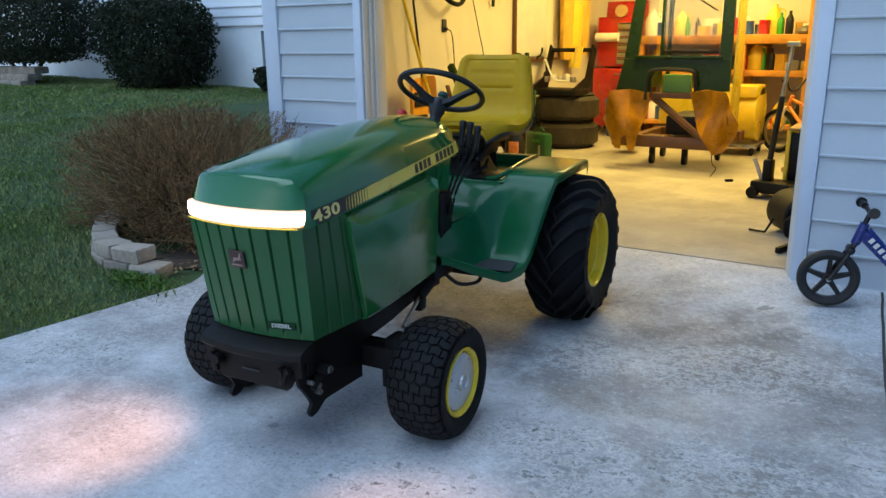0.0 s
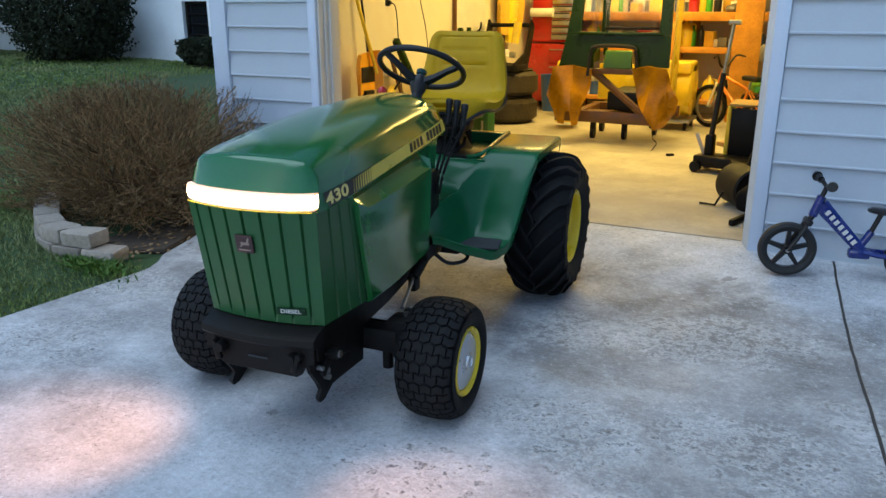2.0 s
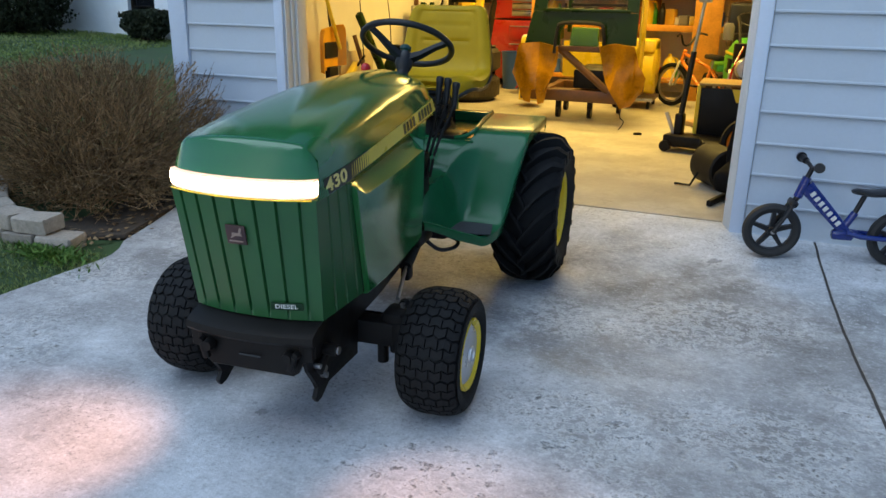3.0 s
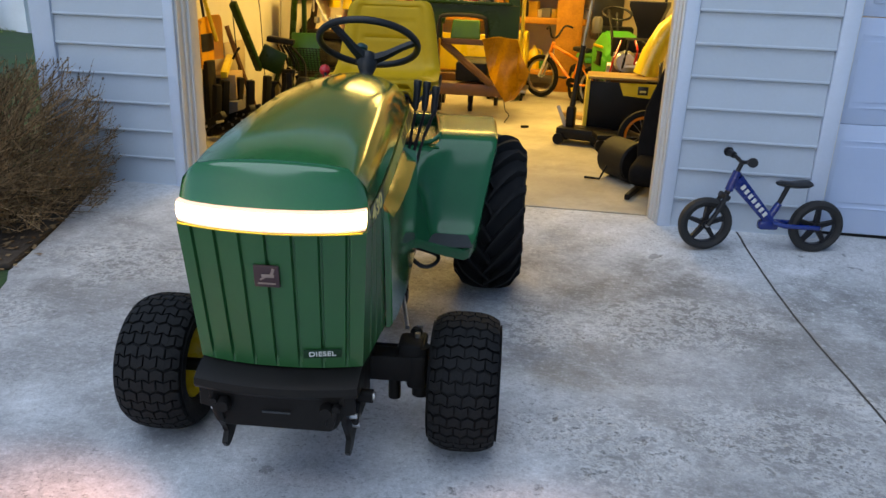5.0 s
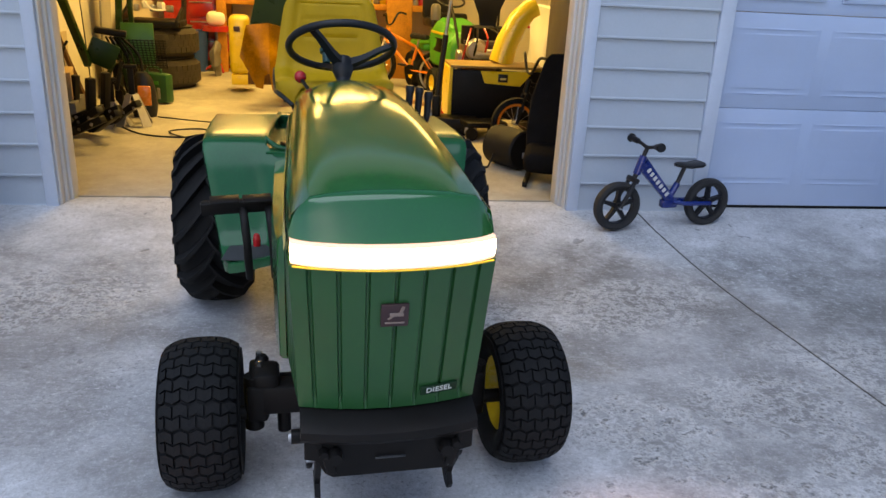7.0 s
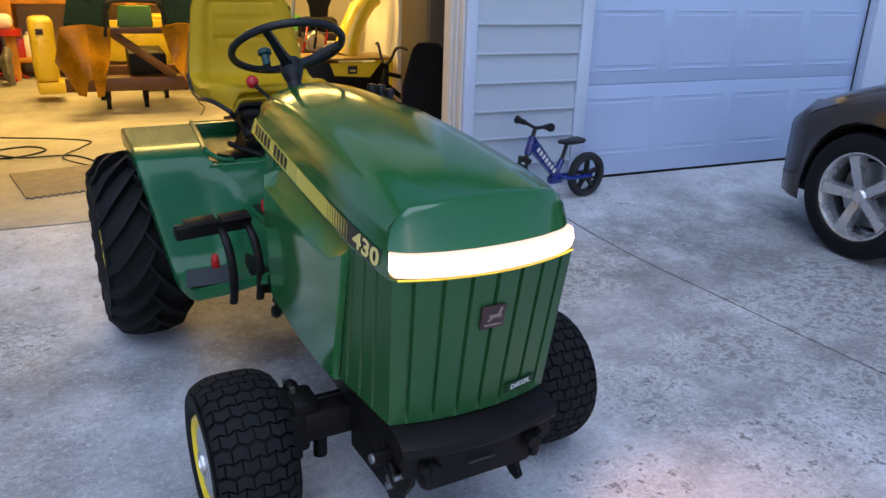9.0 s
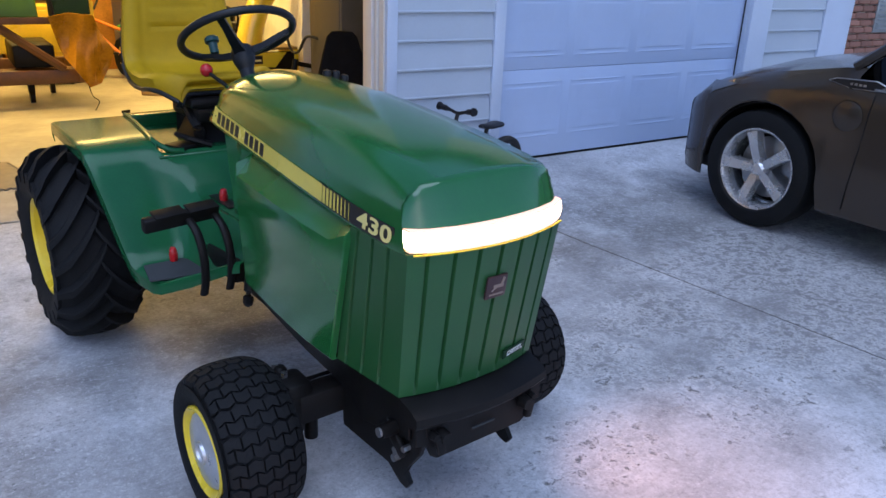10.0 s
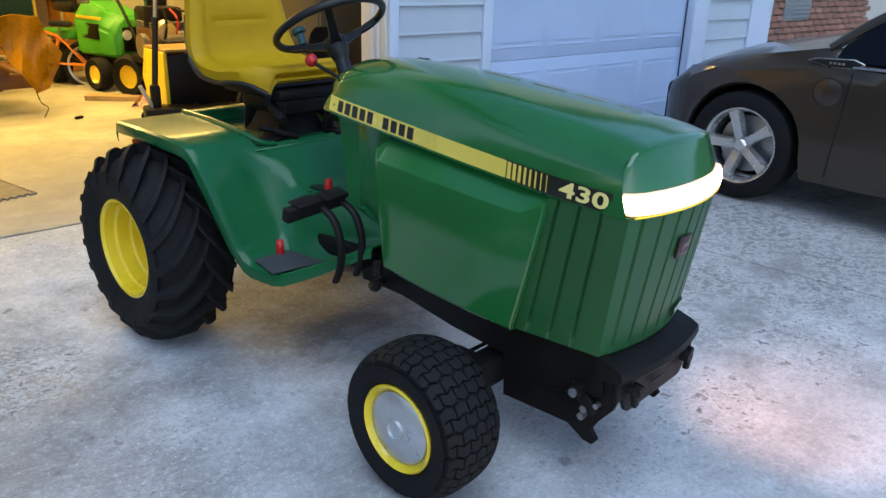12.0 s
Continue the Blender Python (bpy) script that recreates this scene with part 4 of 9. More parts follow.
part("tie_rod", bm, BLACK, axle)
bm = bm_new()
cyl(bm, (0.262, 0.085, 0.325), (0.215, 0.30, 0.372), 0.007, seg=10)
part("steering_rod", bm, STEEL, axle, "steel hydraulic rod of the steering")
bm = bm_new()
cyl(bm, (0.218, 0.275, 0.367), (0.195, 0.50, 0.42), 0.022, seg=14)
box(bm, (0.222, 0.28, 0.345), (0.035, 0.05, 0.05), 0.01)
part("steering_cylinder", bm, BLACK, axle)
for s in (1, -1):
    for y_, z_ in ((0.085, 0.322), (0.03, 0.322)):
        part("knuckle_bolt", cyl(bm_new(), (s * 0.300, y_, z_ - 0.01), (s * 0.300, y_, z_ + 0.014), 0.009, seg=6), STEEL, axle)
bm = bm_new()
tube(bm, curve_pts([(0.20, 0.47, 0.42), (0.26, 0.50, 0.36), (0.30, 0.58, 0.345), (0.30, 0.63, 0.36), (0.22, 0.66, 0.372)], 6), 0.008)
part("hose", bm, BLACK_PL, tractor, "looping black hydraulic hose")
bm = bm_new()
tube(bm, curve_pts([(-0.2, 0.42, 0.44), (-0.22, 0.40, 0.37), (-0.2, 0.44, 0.35)], 5), 0.016)
part("linkage", bm, BLACK, tractor)
part("valve_block", box(bm_new(), (-0.20, 0.56, 0.44), (0.08, 0.22, 0.07), 0.015), BLACK, tractor)
part("valve_block", box(bm_new(), (0.20, 0.44, 0.43), (0.07, 0.16, 0.06), 0.012), BLACK, tractor)


# wheels
def tyre_profile(R, rim, w, crown):
    """Outline of the tyre's section, from the rim bead round to the other bead; heights across the axle."""
    h = w / 2
    return [(rim, -h * 0.72), (rim + 0.012, -h * 0.86), (rim + (R - rim) * 0.45, -h), (R - (R - rim) * 0.28, -h * 0.985), (R - crown * 2.0, -h * 0.90), (R - crown * 0.7, -h * 0.72), (R, -h * 0.3), (R + 0.001, 0),
            (R, h * 0.3), (R - crown * 0.7, h * 0.72), (R - crown * 2.0, h * 0.90), (R - (R - rim) * 0.28, h * 0.985), (rim + (R - rim) * 0.45, h), (rim + 0.012, h * 0.86), (rim, h * 0.72)]


def block(bm, R, a0, a1, h0, h1, wave, depth, crown_fn):
    """One raised, wavy tread block between two angles and two positions across the tyre."""
    hm, am = (h0 + h1) / 2, (a0 + a1) / 2
    lo, hi = [], []
    for (a, h) in ((a0, h0), (a0 + wave, hm), (a0, h1), (a1, h1), (a1 + wave, hm), (a1, h0)):
        r = R - crown_fn(h)
        lo.append(((r - 0.004) * math.cos(a), (r - 0.004) * math.sin(a), h))
        hh = hm + (h - hm) * 0.93
        aa = am + (a - am) * 0.90
        r2 = R - crown_fn(hh) + depth
        hi.append((r2 * math.cos(aa), r2 * math.sin(aa), hh))
    rings(bm, [lo, hi])


def mesh_of(name, bm, material, angle=35):
    me = bpy.data.meshes.new(name)
    bmesh.ops.recalc_face_normals(bm, faces=bm.faces)
    bm.to_mesh(me)
    bm.free()
    me.materials.append(material)
    me.polygons.foreach_set("use_smooth", [True] * len(me.polygons))
    me.set_sharp_from_angle(angle=radians(angle))
    return me


TURF_R, TURF_W = 0.1975, 0.205
LUG_BASE, LUG_W = 0.312, 0.290
turf_me = mesh_of("tyre", lathe(bm_new(), tyre_profile(TURF_R, 0.108, TURF_W, 0.016), seg=48), RUBBER)
lug_me = mesh_of("tyre", lathe(bm_new(), tyre_profile(LUG_BASE, 0.166, LUG_W, 0.022), seg=56), RUBBER)


def turf_crown(h):
    return 0.030 * (abs(h) / (TURF_W / 2)) ** 3.2


# brick-like tread: rows with wavy edges, every second row shifted by half a block
COLS, TURN_N = 5, 38
turf_blocks = ([], [])
cw = TURF_W * 0.94 / COLS
da = 2 * math.pi / TURN_N
wave = da * 0.26
for odd in (0, 1):
    edges_ = [-TURF_W * 0.47 + c * cw for c in range(COLS + 1)]
    if odd:
        edges_ = edges_[:1] + [e + cw / 2 for e in edges_[:-1]] + edges_[-1:]
    for e0, e1 in zip(edges_, edges_[1:]):
        bm = bm_new()
        sign = -1 if odd else 1
        start = wave if odd else 0.0
        if e1 - e0 < cw * 0.7:
            sign *= 0.5
        block(bm, TURF_R, start - da * 0.435, start + da * 0.435, e0 + cw * 0.035, e1 - cw * 0.035, wave * sign, 0.0085, turf_crown)
        turf_blocks[odd].append(mesh_of("tread_block", bm, RUBBER))


def lug_crown(h):
    return 0.046 * (abs(h) / (LUG_W / 2)) ** 3.0


LUG_N = 19
lug_blocks = []
for side in (1, -1):
    bm = bm_new()
    loops = []
    for j in range(9):
        t = j / 8
        h = side * (-0.012 + t * (LUG_W * 0.548))
        ac = -0.60 * (t ** 0.85)
        half = 0.0115 + 0.0075 * t
        r = LUG_BASE - lug_crown(h) - (0.0 if t < 0.85 else 0.018)
        top = r + 0.036 - (0.0 if t < 0.9 else 0.004)
        lw = half / LUG_BASE
        loops.append([((r - 0.012) * math.cos(ac - lw), (r - 0.012) * math.sin(ac - lw), h), (top * math.cos(ac - lw * 0.70), top * math.sin(ac - lw * 0.70), h),
                      (top * math.cos(ac + lw * 0.70), top * math.sin(ac + lw * 0.70), h), ((r - 0.012) * math.cos(ac + lw), (r - 0.012) * math.sin(ac + lw), h)])
    rings(bm, loops)
    lug_blocks.append(mesh_of("lug", bm, RUBBER))


def piece(name, me, parent, m):
    o = new(name, me)
    o.parent = parent
    o.matrix_local = m
    return o


def wheel(name, me, m, label):
    return tagged(piece(name, me, tractor, m), label)


BOLT = mesh_of("wheel_bolt", cyl(bm_new(), (0.072, 0, -0.03), (0.072, 0, -0.008), 0.011, seg=6), STEEL)
for s in (1, -1):
    m = pose(s * 0.448, AXLE_Y, 0.205, 0, 90 * s, 0)
    w = wheel("front_wheel", turf_me, m, "front wheel with turf tyre and yellow rim")
    for i in range(TURN_N):
        for me in turf_blocks[i % 2]:
            piece("tread_block", me, w, pose(0, 0, 0, 0, 0, 360 * i / TURN_N))
    bm = lathe(bm_new(), [(0.114, 0.070), (0.119, 0.092), (0.114, 0.097), (0.101, 0.084), (0.092, 0.06), (0.05, 0.03), (0.0, 0.03)], seg=40)
    lathe(bm, [(0.114, -0.070), (0.112, -0.078), (0.100, -0.06), (0.085, 0.01), (0.0, 0.01)], seg=40)
    part("rim", bm, YELLOW, w, "yellow steel rim")
    bm = lathe(bm_new(), [(0.099, 0.074), (0.097, 0.084), (0.088, 0.090), (0.045, 0.093), (0.030, 0.094), (0.028, 0.101), (0.021, 0.102), (0.019, 0.095), (0.0, 0.094)], seg=40)
    part("hub_cap", bm, SILVER, w, "dulled silver hub cap")
    m = pose(s * 0.485, 1.274 + 0.010 * s, 0.345, 0, 90 * s, 0)
    w = wheel("rear_wheel", lug_me, m, "large rear wheel with chevron lugs and yellow rim")
    for i in range(LUG_N):
        for me, off in zip(lug_blocks, (0.0, 0.5)):
            piece("lug", me, w, pose(0, 0, 0, 0, 0, 360 * (i + off) / LUG_N))
    bm = lathe(bm_new(), [(0.160, 0.100), (0.176, 0.112), (0.175, 0.121), (0.168, 0.122), (0.161, 0.112), (0.157, 0.080), (0.149, 0.072), (0.145, 0.030), (0.137, 0.022), (0.132, -0.025), (0.118, -0.034), (0.09, -0.030), (0.07, -0.036), (0.05, -0.030), (0.045, -0.012), (0.0, -0.010)], seg=48)
    lathe(bm, [(0.160, -0.100), (0.172, -0.115), (0.155, -0.11), (0.148, -0.02)], seg=48)
    part("rim", bm, YELLOW, w, "deep yellow steel rim", angle=24)
    for i in range(5):
        piece("wheel_bolt", BOLT, w, pose(0, 0, 0, 0, 0, 72 * i))

# fenders with foot wells, one pressed sheet a side
for sgn in (1, -1):
    # stations from the rear of the deck down the front into the foot board: y, z, inner x, outer x, dish
    st = [(1.500, 0.690, 0.212, 0.462), (1.498, 0.712, 0.212, 0.466), (1.485, 0.724, 0.214, 0.470), (1.30, 0.730, 0.235, 0.480), (1.12, 0.730, 0.255, 0.486), (1.00, 0.726, 0.270, 0.488), (0.965, 0.712, 0.270, 0.487),
          (0.935, 0.675, 0.250, 0.480), (0.895, 0.600, 0.200, 0.466), (0.850, 0.510, 0.18, 0.450), (0.815, 0.440, 0.175, 0.438), (0.785, 0.402, 0.175, 0.430), (0.75, 0.388, 0.175, 0.424), (0.66, 0.385, 0.175, 0.408), (0.630, 0.387, 0.175, 0.390), (0.54, 0.430, 0.175, 0.325), (0.43, 0.486, 0.175, 0.245), (0.405, 0.494, 0.175, 0.226)]
    bm = bm_new()
    loops = []
    for (y, z, xi, xo) in st:
        row = []
        tun = 0.575 if 0.50 < y < 0.80 else (0.575 + (y - 0.80) * 0.9 if y >= 0.80 else 0.575 - (0.50 - y) * 0.45)
        well = max(0.0, min(1.0, (0.96 - y) / 0.06))
        for k in range(13):
            t = k / 12
            x = xi + (xo - xi) * t
            f = min(max((0.40 - t) / 0.33, 0.0), 1.0)
            f = f * f * (3 - 2 * f)
            row.append((sgn * x, y, z + well * f * max(tun - z, 0.0)))
        edge = row[-1]
        row.append((sgn * (xo + 0.010), y, z - 0.006))
        drop = 0.026 if y > 0.96 else (0.030 if y > 0.45 else 0.022)
        nrm = Vector((0, 0, -1)) if y > 0.95 or y < 0.8 else Vector((0, 0.75, -0.45)).normalized()
        row.append(tuple(Vector((sgn * (xo + 0.013), y, z - 0.012)) + nrm * drop * 0.5))
        row.append(tuple(Vector((sgn * (xo + 0.012), y, z - 0.012)) + nrm * drop))
        loops.append(row)
    rings(bm, loops, closed=False)
    thicken(bm, 0.004)
    fender = part("fender", bm, GREEN_DEEP, tractor, "green rear fender pressed in one with its foot well", angle=30)
    edge = [(1.485, 0.727, 0.214), (1.30, 0.733, 0.235), (1.12, 0.733, 0.255), (1.00, 0.729, 0.268), (0.968, 0.716, 0.254), (0.953, 0.702, 0.226), (0.946, 0.696, 0.185)]
    part("fender_lip", tube(bm_new(), curve_pts([(sgn * x, y, z) for y, z, x in edge], 4), 0.009, 8), GREEN_DEEP, fender, "rolled inner lip of the fender")
    bm = box(bm_new(), (sgn * 0.322, 0.725, 0.3935), (0.185, 0.205, 0.006), 0.002, (0, 0, sgn * 10))
    part("grip_pad", bm, PAD, fender, "rough black anti-slip pad")

# deck between the fenders with a sunken well under the seat
bm = bm_new()
prism(bm, [(-0.272, 0.930), (0.272, 0.930), (0.212, 1.50), (-0.212, 1.50)], 0.010, Matrix.Translation((0, 0, 0.680)), 0.003)
for s in (1, -1):
    prism(bm, [(s * 0.266, 0.96), (s * 0.274, 0.96), (s * 0.216, 1.50), (s * 0.208, 1.50)], 0.040, Matrix.Translation((0, 0, 0.687)), 0.003)
box(bm, (0, 1.442, 0.705), (0.45, 0.008, 0.045), 0.002)
box(bm, (0, 1.470, 0.724), (0.44, 0.062, 0.010), 0.003)
box(bm, (0, 1.498, 0.69), (0.44, 0.010, 0.07), 0.003)
deck = part("rear_deck", bm, GREEN_DEEP, tractor, "green rear deck with a sunken seat well")
bm = bm_new()
rings(bm, [[(-w, y, z), (0, y, z + 0.002), (w, y, z)] for w, y, z in ((0.272, 0.965, 0.6945), (0.258, 0.938, 0.689), (0.226, 0.905, 0.667), (0.206, 0.89, 0.655), (0.188, 0.845, 0.612), (0.182, 0.80, 0.577), (0.182, 0.50, 0.577), (0.182, 0.40, 0.53))], closed=False)
thicken(bm, 0.006)
part("tunnel_cover", bm, GREEN_DEEP, tractor)
bm = box(bm_new(), (0.10, 0.60, 0.592), (0.10, 0.14, 0.006), 0.002)
part("foot_plate", bm, DECAL_Y, tractor, "small dull yellow decal plate on the tunnel")
bm = bm_new()
box(bm, (0.14, 1.02, 0.696), (0.12, 0.16, 0.014), 0.004)
tube(bm, [(0.10, 0.98, 0.70), (0.13, 1.05, 0.73), (0.12, 1.1, 0.75)], 0.010)
part("control_plate", bm, BLACK, deck, "black slotted control plate")
bm = box(bm_new(), (-0.14, 1.02, 0.698), (0.14, 0.09, 0.018), 0.006, (0, 0, 20))
tube(bm, [(-0.08, 0.96, 0.70), (-0.15, 0.99, 0.725), (-0.17, 1.05, 0.73)], 0.010)
part("control_plate", bm, BLACK, deck, "black slotted control plates")

# seat: bucket pan with padded cushion and ribbed back
seat = part("seat", box(bm_new(), (0, 1.16, 0.835), (0.27, 0.36, 0.035), 0.014), BLACK, tractor, "mustard yellow vinyl bucket seat on a black base")
for sx in (1, -1):
    part("seat_post", tube(bm_new(), curve_pts([(sx * 0.10, 1.03, 0.69), (sx * 0.10, 1.015, 0.73), (sx * 0.11, 1.02, 0.77), (sx * 0.11, 1.10, 0.82)], 4), 0.020), BLACK, seat)
    part("seat_spring", tube(bm_new(), [(sx * 0.07, 1.27, 0.688), (sx * 0.07, 1.25, 0.82)], 0.022), BLACK, seat)
part("seat_slide", box(bm_new(), (0, 1.12, 0.795), (0.22, 0.26, 0.05), 0.012), BLACK, seat)
bm = bm_new()
rings(bm, [[(-w_, y0, z_), (w_, y0, z_), (w_, y1, z_), (-w_, y1, z_)] for z_, w_, y0, y1 in ((0.690, 0.11, 1.04, 1.24), (0.71, 0.10, 1.05, 1.22), (0.76, 0.08, 1.07, 1.20), (0.81, 0.10, 1.05, 1.24))])
part("seat_pedestal", bm, BLACK, seat)
SEAT_LINE = [Vector((0, y, z)) for y, z in ((1.012, 0.898), (0.995, 0.908), (1.004, 0.921), (1.045, 0.925), (1.115, 0.912), (1.20, 0.899), (1.29, 0.904), (1.350, 0.925), (1.385, 0.970), (1.400, 1.035), (1.411, 1.095), (1.421, 1.150), (1.428, 1.180), (1.444, 1.196), (1.462, 1.186))]


def seat_path(v):
    """Middle line of the padding's face from the front lip over the hollow up the back."""
    i = min(int(v * (len(SEAT_LINE) - 1)), len(SEAT_LINE) - 2)
    t = v * (len(SEAT_LINE) - 1) - i
    p0, p1, p2, p3 = SEAT_LINE[max(i - 1, 0)], SEAT_LINE[i], SEAT_LINE[i + 1], SEAT_LINE[min(i + 2, len(SEAT_LINE) - 1)]
    p = 0.5 * (2 * p1 + (p2 - p0) * t + (2 * p0 - 5 * p1 + 4 * p2 - p3) * t * t + (3 * p1 - p0 - 3 * p2 + p3) * t ** 3)
    return p.y, p.z


bm = bm_new()
front_rows, back_rows = [], []
NV, NU = 84, 40
for a in range(NV + 1):
    v = a / NV
    y, z = seat_path(v)
    # half width: rounded front, widest at the hips, tapering to rounded shoulders
    w = 0.205 + 0.026 * math.sin(min(v / 0.45, 1) * math.pi / 2)
    if v > 0.5:
        w -= (v - 0.5) * 0.150
    if v < 0.40:
        turn = 1 - min(max((y - 0.985) / 0.14, 0), 1)
        w -= 0.085 * (1 - math.sqrt(1 - turn * turn))
    if v > 0.74:
        w *= math.sqrt(1 - 0.45 * ((v - 0.74) / 0.26) ** 3)
    back = min(max((v - 0.44) / 0.14, 0), 1)
    back = back * back * (3 - 2 * back)
    rowf, rowb = [], []
    for b in range(NU + 1):
        u = -1 + 2 * b / NU
        au = abs(u)
        fade = min(max((v - 0.10) / 0.22, 0), 1)
        wing = 0.040 * fade * fade * (3 - 2 * fade) * max(0, (au - 0.40) / 0.60) ** 2.2
        roll = -0.040 * max(0, (au - 0.76) / 0.24) ** 2.2
        rib = 0.0
        if au < 0.56:
            for vr in (0.655, 0.735):
                rib -= 0.006 * math.exp(-((v - vr) / 0.0075) ** 2)
        if 0.15 < v < 0.835:
            rib -= 0.005 * math.exp(-((au - 0.68) / 0.030) ** 2)
        if au < 0.68:
            rib -= 0.005 * math.exp(-((v - 0.832) / 0.009) ** 2)
            rib += 0.004 * math.sin(min(max((v - 0.62) / 0.21, 0), 1) * math.pi)
        lift = wing + roll + rib
        px, py, pz = u * w, y - lift * back * 0.95, z + lift * (1 - back * 0.85)
        rowf.append((px, py, pz))
        rowb.append((px * 0.985, py + 0.040 * back + (0.012 if v < 0.1 else 0), pz - 0.032 * (1 - back) + (0.0 if v < 0.9 else -0.02)))
    front_rows.append(rowf)
    back_rows.append(rowb)
loops = [f + b_[::-1] for f, b_ in zip(front_rows, back_rows)]
rings(bm, loops)
part("cushion", bm, VINYL, seat, "worn mustard yellow vinyl padding with pressed ribs", angle=50)
bm = bm_new()
loops = []
for rf in back_rows[4:58]:
    loops.append([(p[0] * 1.012, p[1] + 0.003, p[2] - 0.003) for p in rf] + [(p[0] * 0.95, p[1] + 0.014, p[2] - 0.014) for p in rf[::-1]])
rings(bm, loops)
part("seat_pan", bm, BLACK_PL, seat, "black moulded seat pan")
rim_pts = [Vector(r[0]) for r in back_rows[44:2:-3]] + [Vector(p) for p in back_rows[2][::4]] + [Vector(r[-1]) for r in back_rows[3:45:3]]
part("seat_rim", tube(bm_new(), [p + Vector((0.004 * (1 if p.x > 0 else -1), -0.002, -0.004)) for p in rim_pts], 0.008, 8), BLACK_PL, seat, "black rolled edge of the seat pan")

# steering wheel and column
SWC = Vector((0, 0.870, 1.062))
sw_m = Matrix.Translation(SWC) @ pose(0, 0, 0, -29, 0, 0)
bm = bm_new()
tube(bm, [sw_m @ Vector((0.183 * math.cos(2 * math.pi * i / 56), 0.183 * math.sin(2 * math.pi * i / 56), 0)) for i in range(56)], 0.0125, 10, closed=True)
swheel = part("steering_wheel", bm, BLACK_PL, tractor, "black three-spoke steering wheel with a green knob")
for k in range(3):
    a = radians(90 + 120 * k + 22)
    bm = bm_new()
    c, s_ = math.cos(a), math.sin(a)
    lp = []
    for r, hw, zz, th in ((0.02, 0.020, -0.062, 0.012), (0.07, 0.015, -0.046, 0.010), (0.13, 0.012, -0.018, 0.008), (0.181, 0.012, 0.0, 0.008)):
        cx, cy = r * c, r * s_
        lp.append([sw_m @ Vector((cx - s_ * dx, cy + c * dx, zz + dz_)) for dx, dz_ in ((-hw, -th), (hw, -th), (hw, th), (-hw, th))])
    rings(bm, lp)
    part("spoke", bm, BLACK_PL, swheel)
bm = lathe(bm_new(), [(0.0, -0.115), (0.024, -0.115), (0.030, -0.10), (0.036, -0.085), (0.038, -0.055), (0.030, -0.040), (0.0, -0.036)], sw_m, 24)
part("hub", bm, BLACK_PL, swheel)
bm = cyl(bm_new(), sw_m @ Vector((0, 0, -0.10)), sw_m @ Vector((0, 0, -0.32)), 0.024, seg=18)
part("steering_column", bm, BLACK_PL, tractor, "black steering column")
bm = lathe(bm_new(), [(0.0, 0.0), (0.014, 0.0), (0.015, 0.034), (0.023, 0.038), (0.024, 0.050), (0.018, 0.056), (0.0, 0.057)], sw_m @ Matrix.Translation((-0.047, 0.107, -0.014)), 20)
part("spinner_knob", bm, mat("knob_green", (0.006, 0.045, 0.042), 0.35), swheel, "dark green spinner knob")

# levers: three hydraulic levers, throttle with a red ball, pedals
for i, (dx, dz_) in enumerate(((0.0, 0.0), (0.032, -0.004), (0.064, -0.018))):
    bm = bm_new()
    tx = 0.205 + dx
    tube(bm, curve_pts([(0.185 + dx * 0.4, 0.545, 0.62), (0.19 + dx * 0.5, 0.56, 0.70), (0.195 + dx * 0.7, 0.61, 0.78), (tx, 0.64, 0.86), (tx, 0.650, 0.90 + dz_)], 5), 0.0055)
    lever = part("hydraulic_lever", bm, BLACK, tractor, "bent black control lever")
    bm = lathe(bm_new(), [(0.0, 0.0), (0.009, 0.0), (0.0115, 0.02), (0.0125, 0.07), (0.0155, 0.082), (0.014, 0.096), (0.0, 0.10)], pose(tx, 0.648, 0.872 + dz_, -6, 4, 0), 16)
    part("grip", bm, BLACK_PL, lever, "black rubber grip")
bm = box(bm_new(), (0.18, 0.535, 0.61), (0.03, 0.10, 0.20), 0.006)
part("lever_bracket", bm, BLACK, tractor)
bm = cyl(bm_new(), (-0.10, 0.665, 0.915), (-0.147, 0.778, 0.967), 0.006, seg=10)
thr = part("throttle_lever", bm, BLACK, tractor, "thin throttle lever with a red ball")
bm = bm_new()
bmesh.ops.create_uvsphere(bm, u_segments=20, v_segments=14, radius=0.020, matrix=pose(-0.148, 0.784, 0.972))
part("ball_knob", bm, RED, thr, "glossy red ball knob")
# pedal bar with curved arms on the right side
bm = box(bm_new(), (-0.362, 0.508, 0.618), (0.225, 0.030, 0.040), 0.006, (12, -2, 4))
box(bm, (-0.40, 0.502, 0.640), (0.09, 0.05, 0.006), 0.002, (12, -2, 4))
box(bm, (-0.30, 0.506, 0.642), (0.09, 0.05, 0.006), 0.002, (12, -2, 4))
pedal = part("pedal_bar", bm, BLACK, tractor, "black two-way drive pedal")
for dx in (-0.345, -0.265):
    line = curve_pts([(dx, 0.505, 0.615), (dx + 0.006, 0.452, 0.585), (dx + 0.012, 0.430, 0.52), (dx + 0.014, 0.436, 0.45), (dx + 0.016, 0.462, 0.395)], 6)
    line = [Vector(p) for p in line]
    loops = []
    for i, p in enumerate(line):
        d_ = (line[min(i + 1, len(line) - 1)] - line[max(i - 1, 0)]).normalized()
        n_ = Vector((1, 0, 0)).cross(d_).normalized()
        loops.append([p + Vector((0.013 * math.cos(a), 0, 0)) + n_ * (0.009 * math.sin(a)) for a in (2 * math.pi * q / 10 for q in range(10))])
    bm = bm_new()
    rings(bm, loops)
    part("pedal_arm", bm, BLACK, pedal)
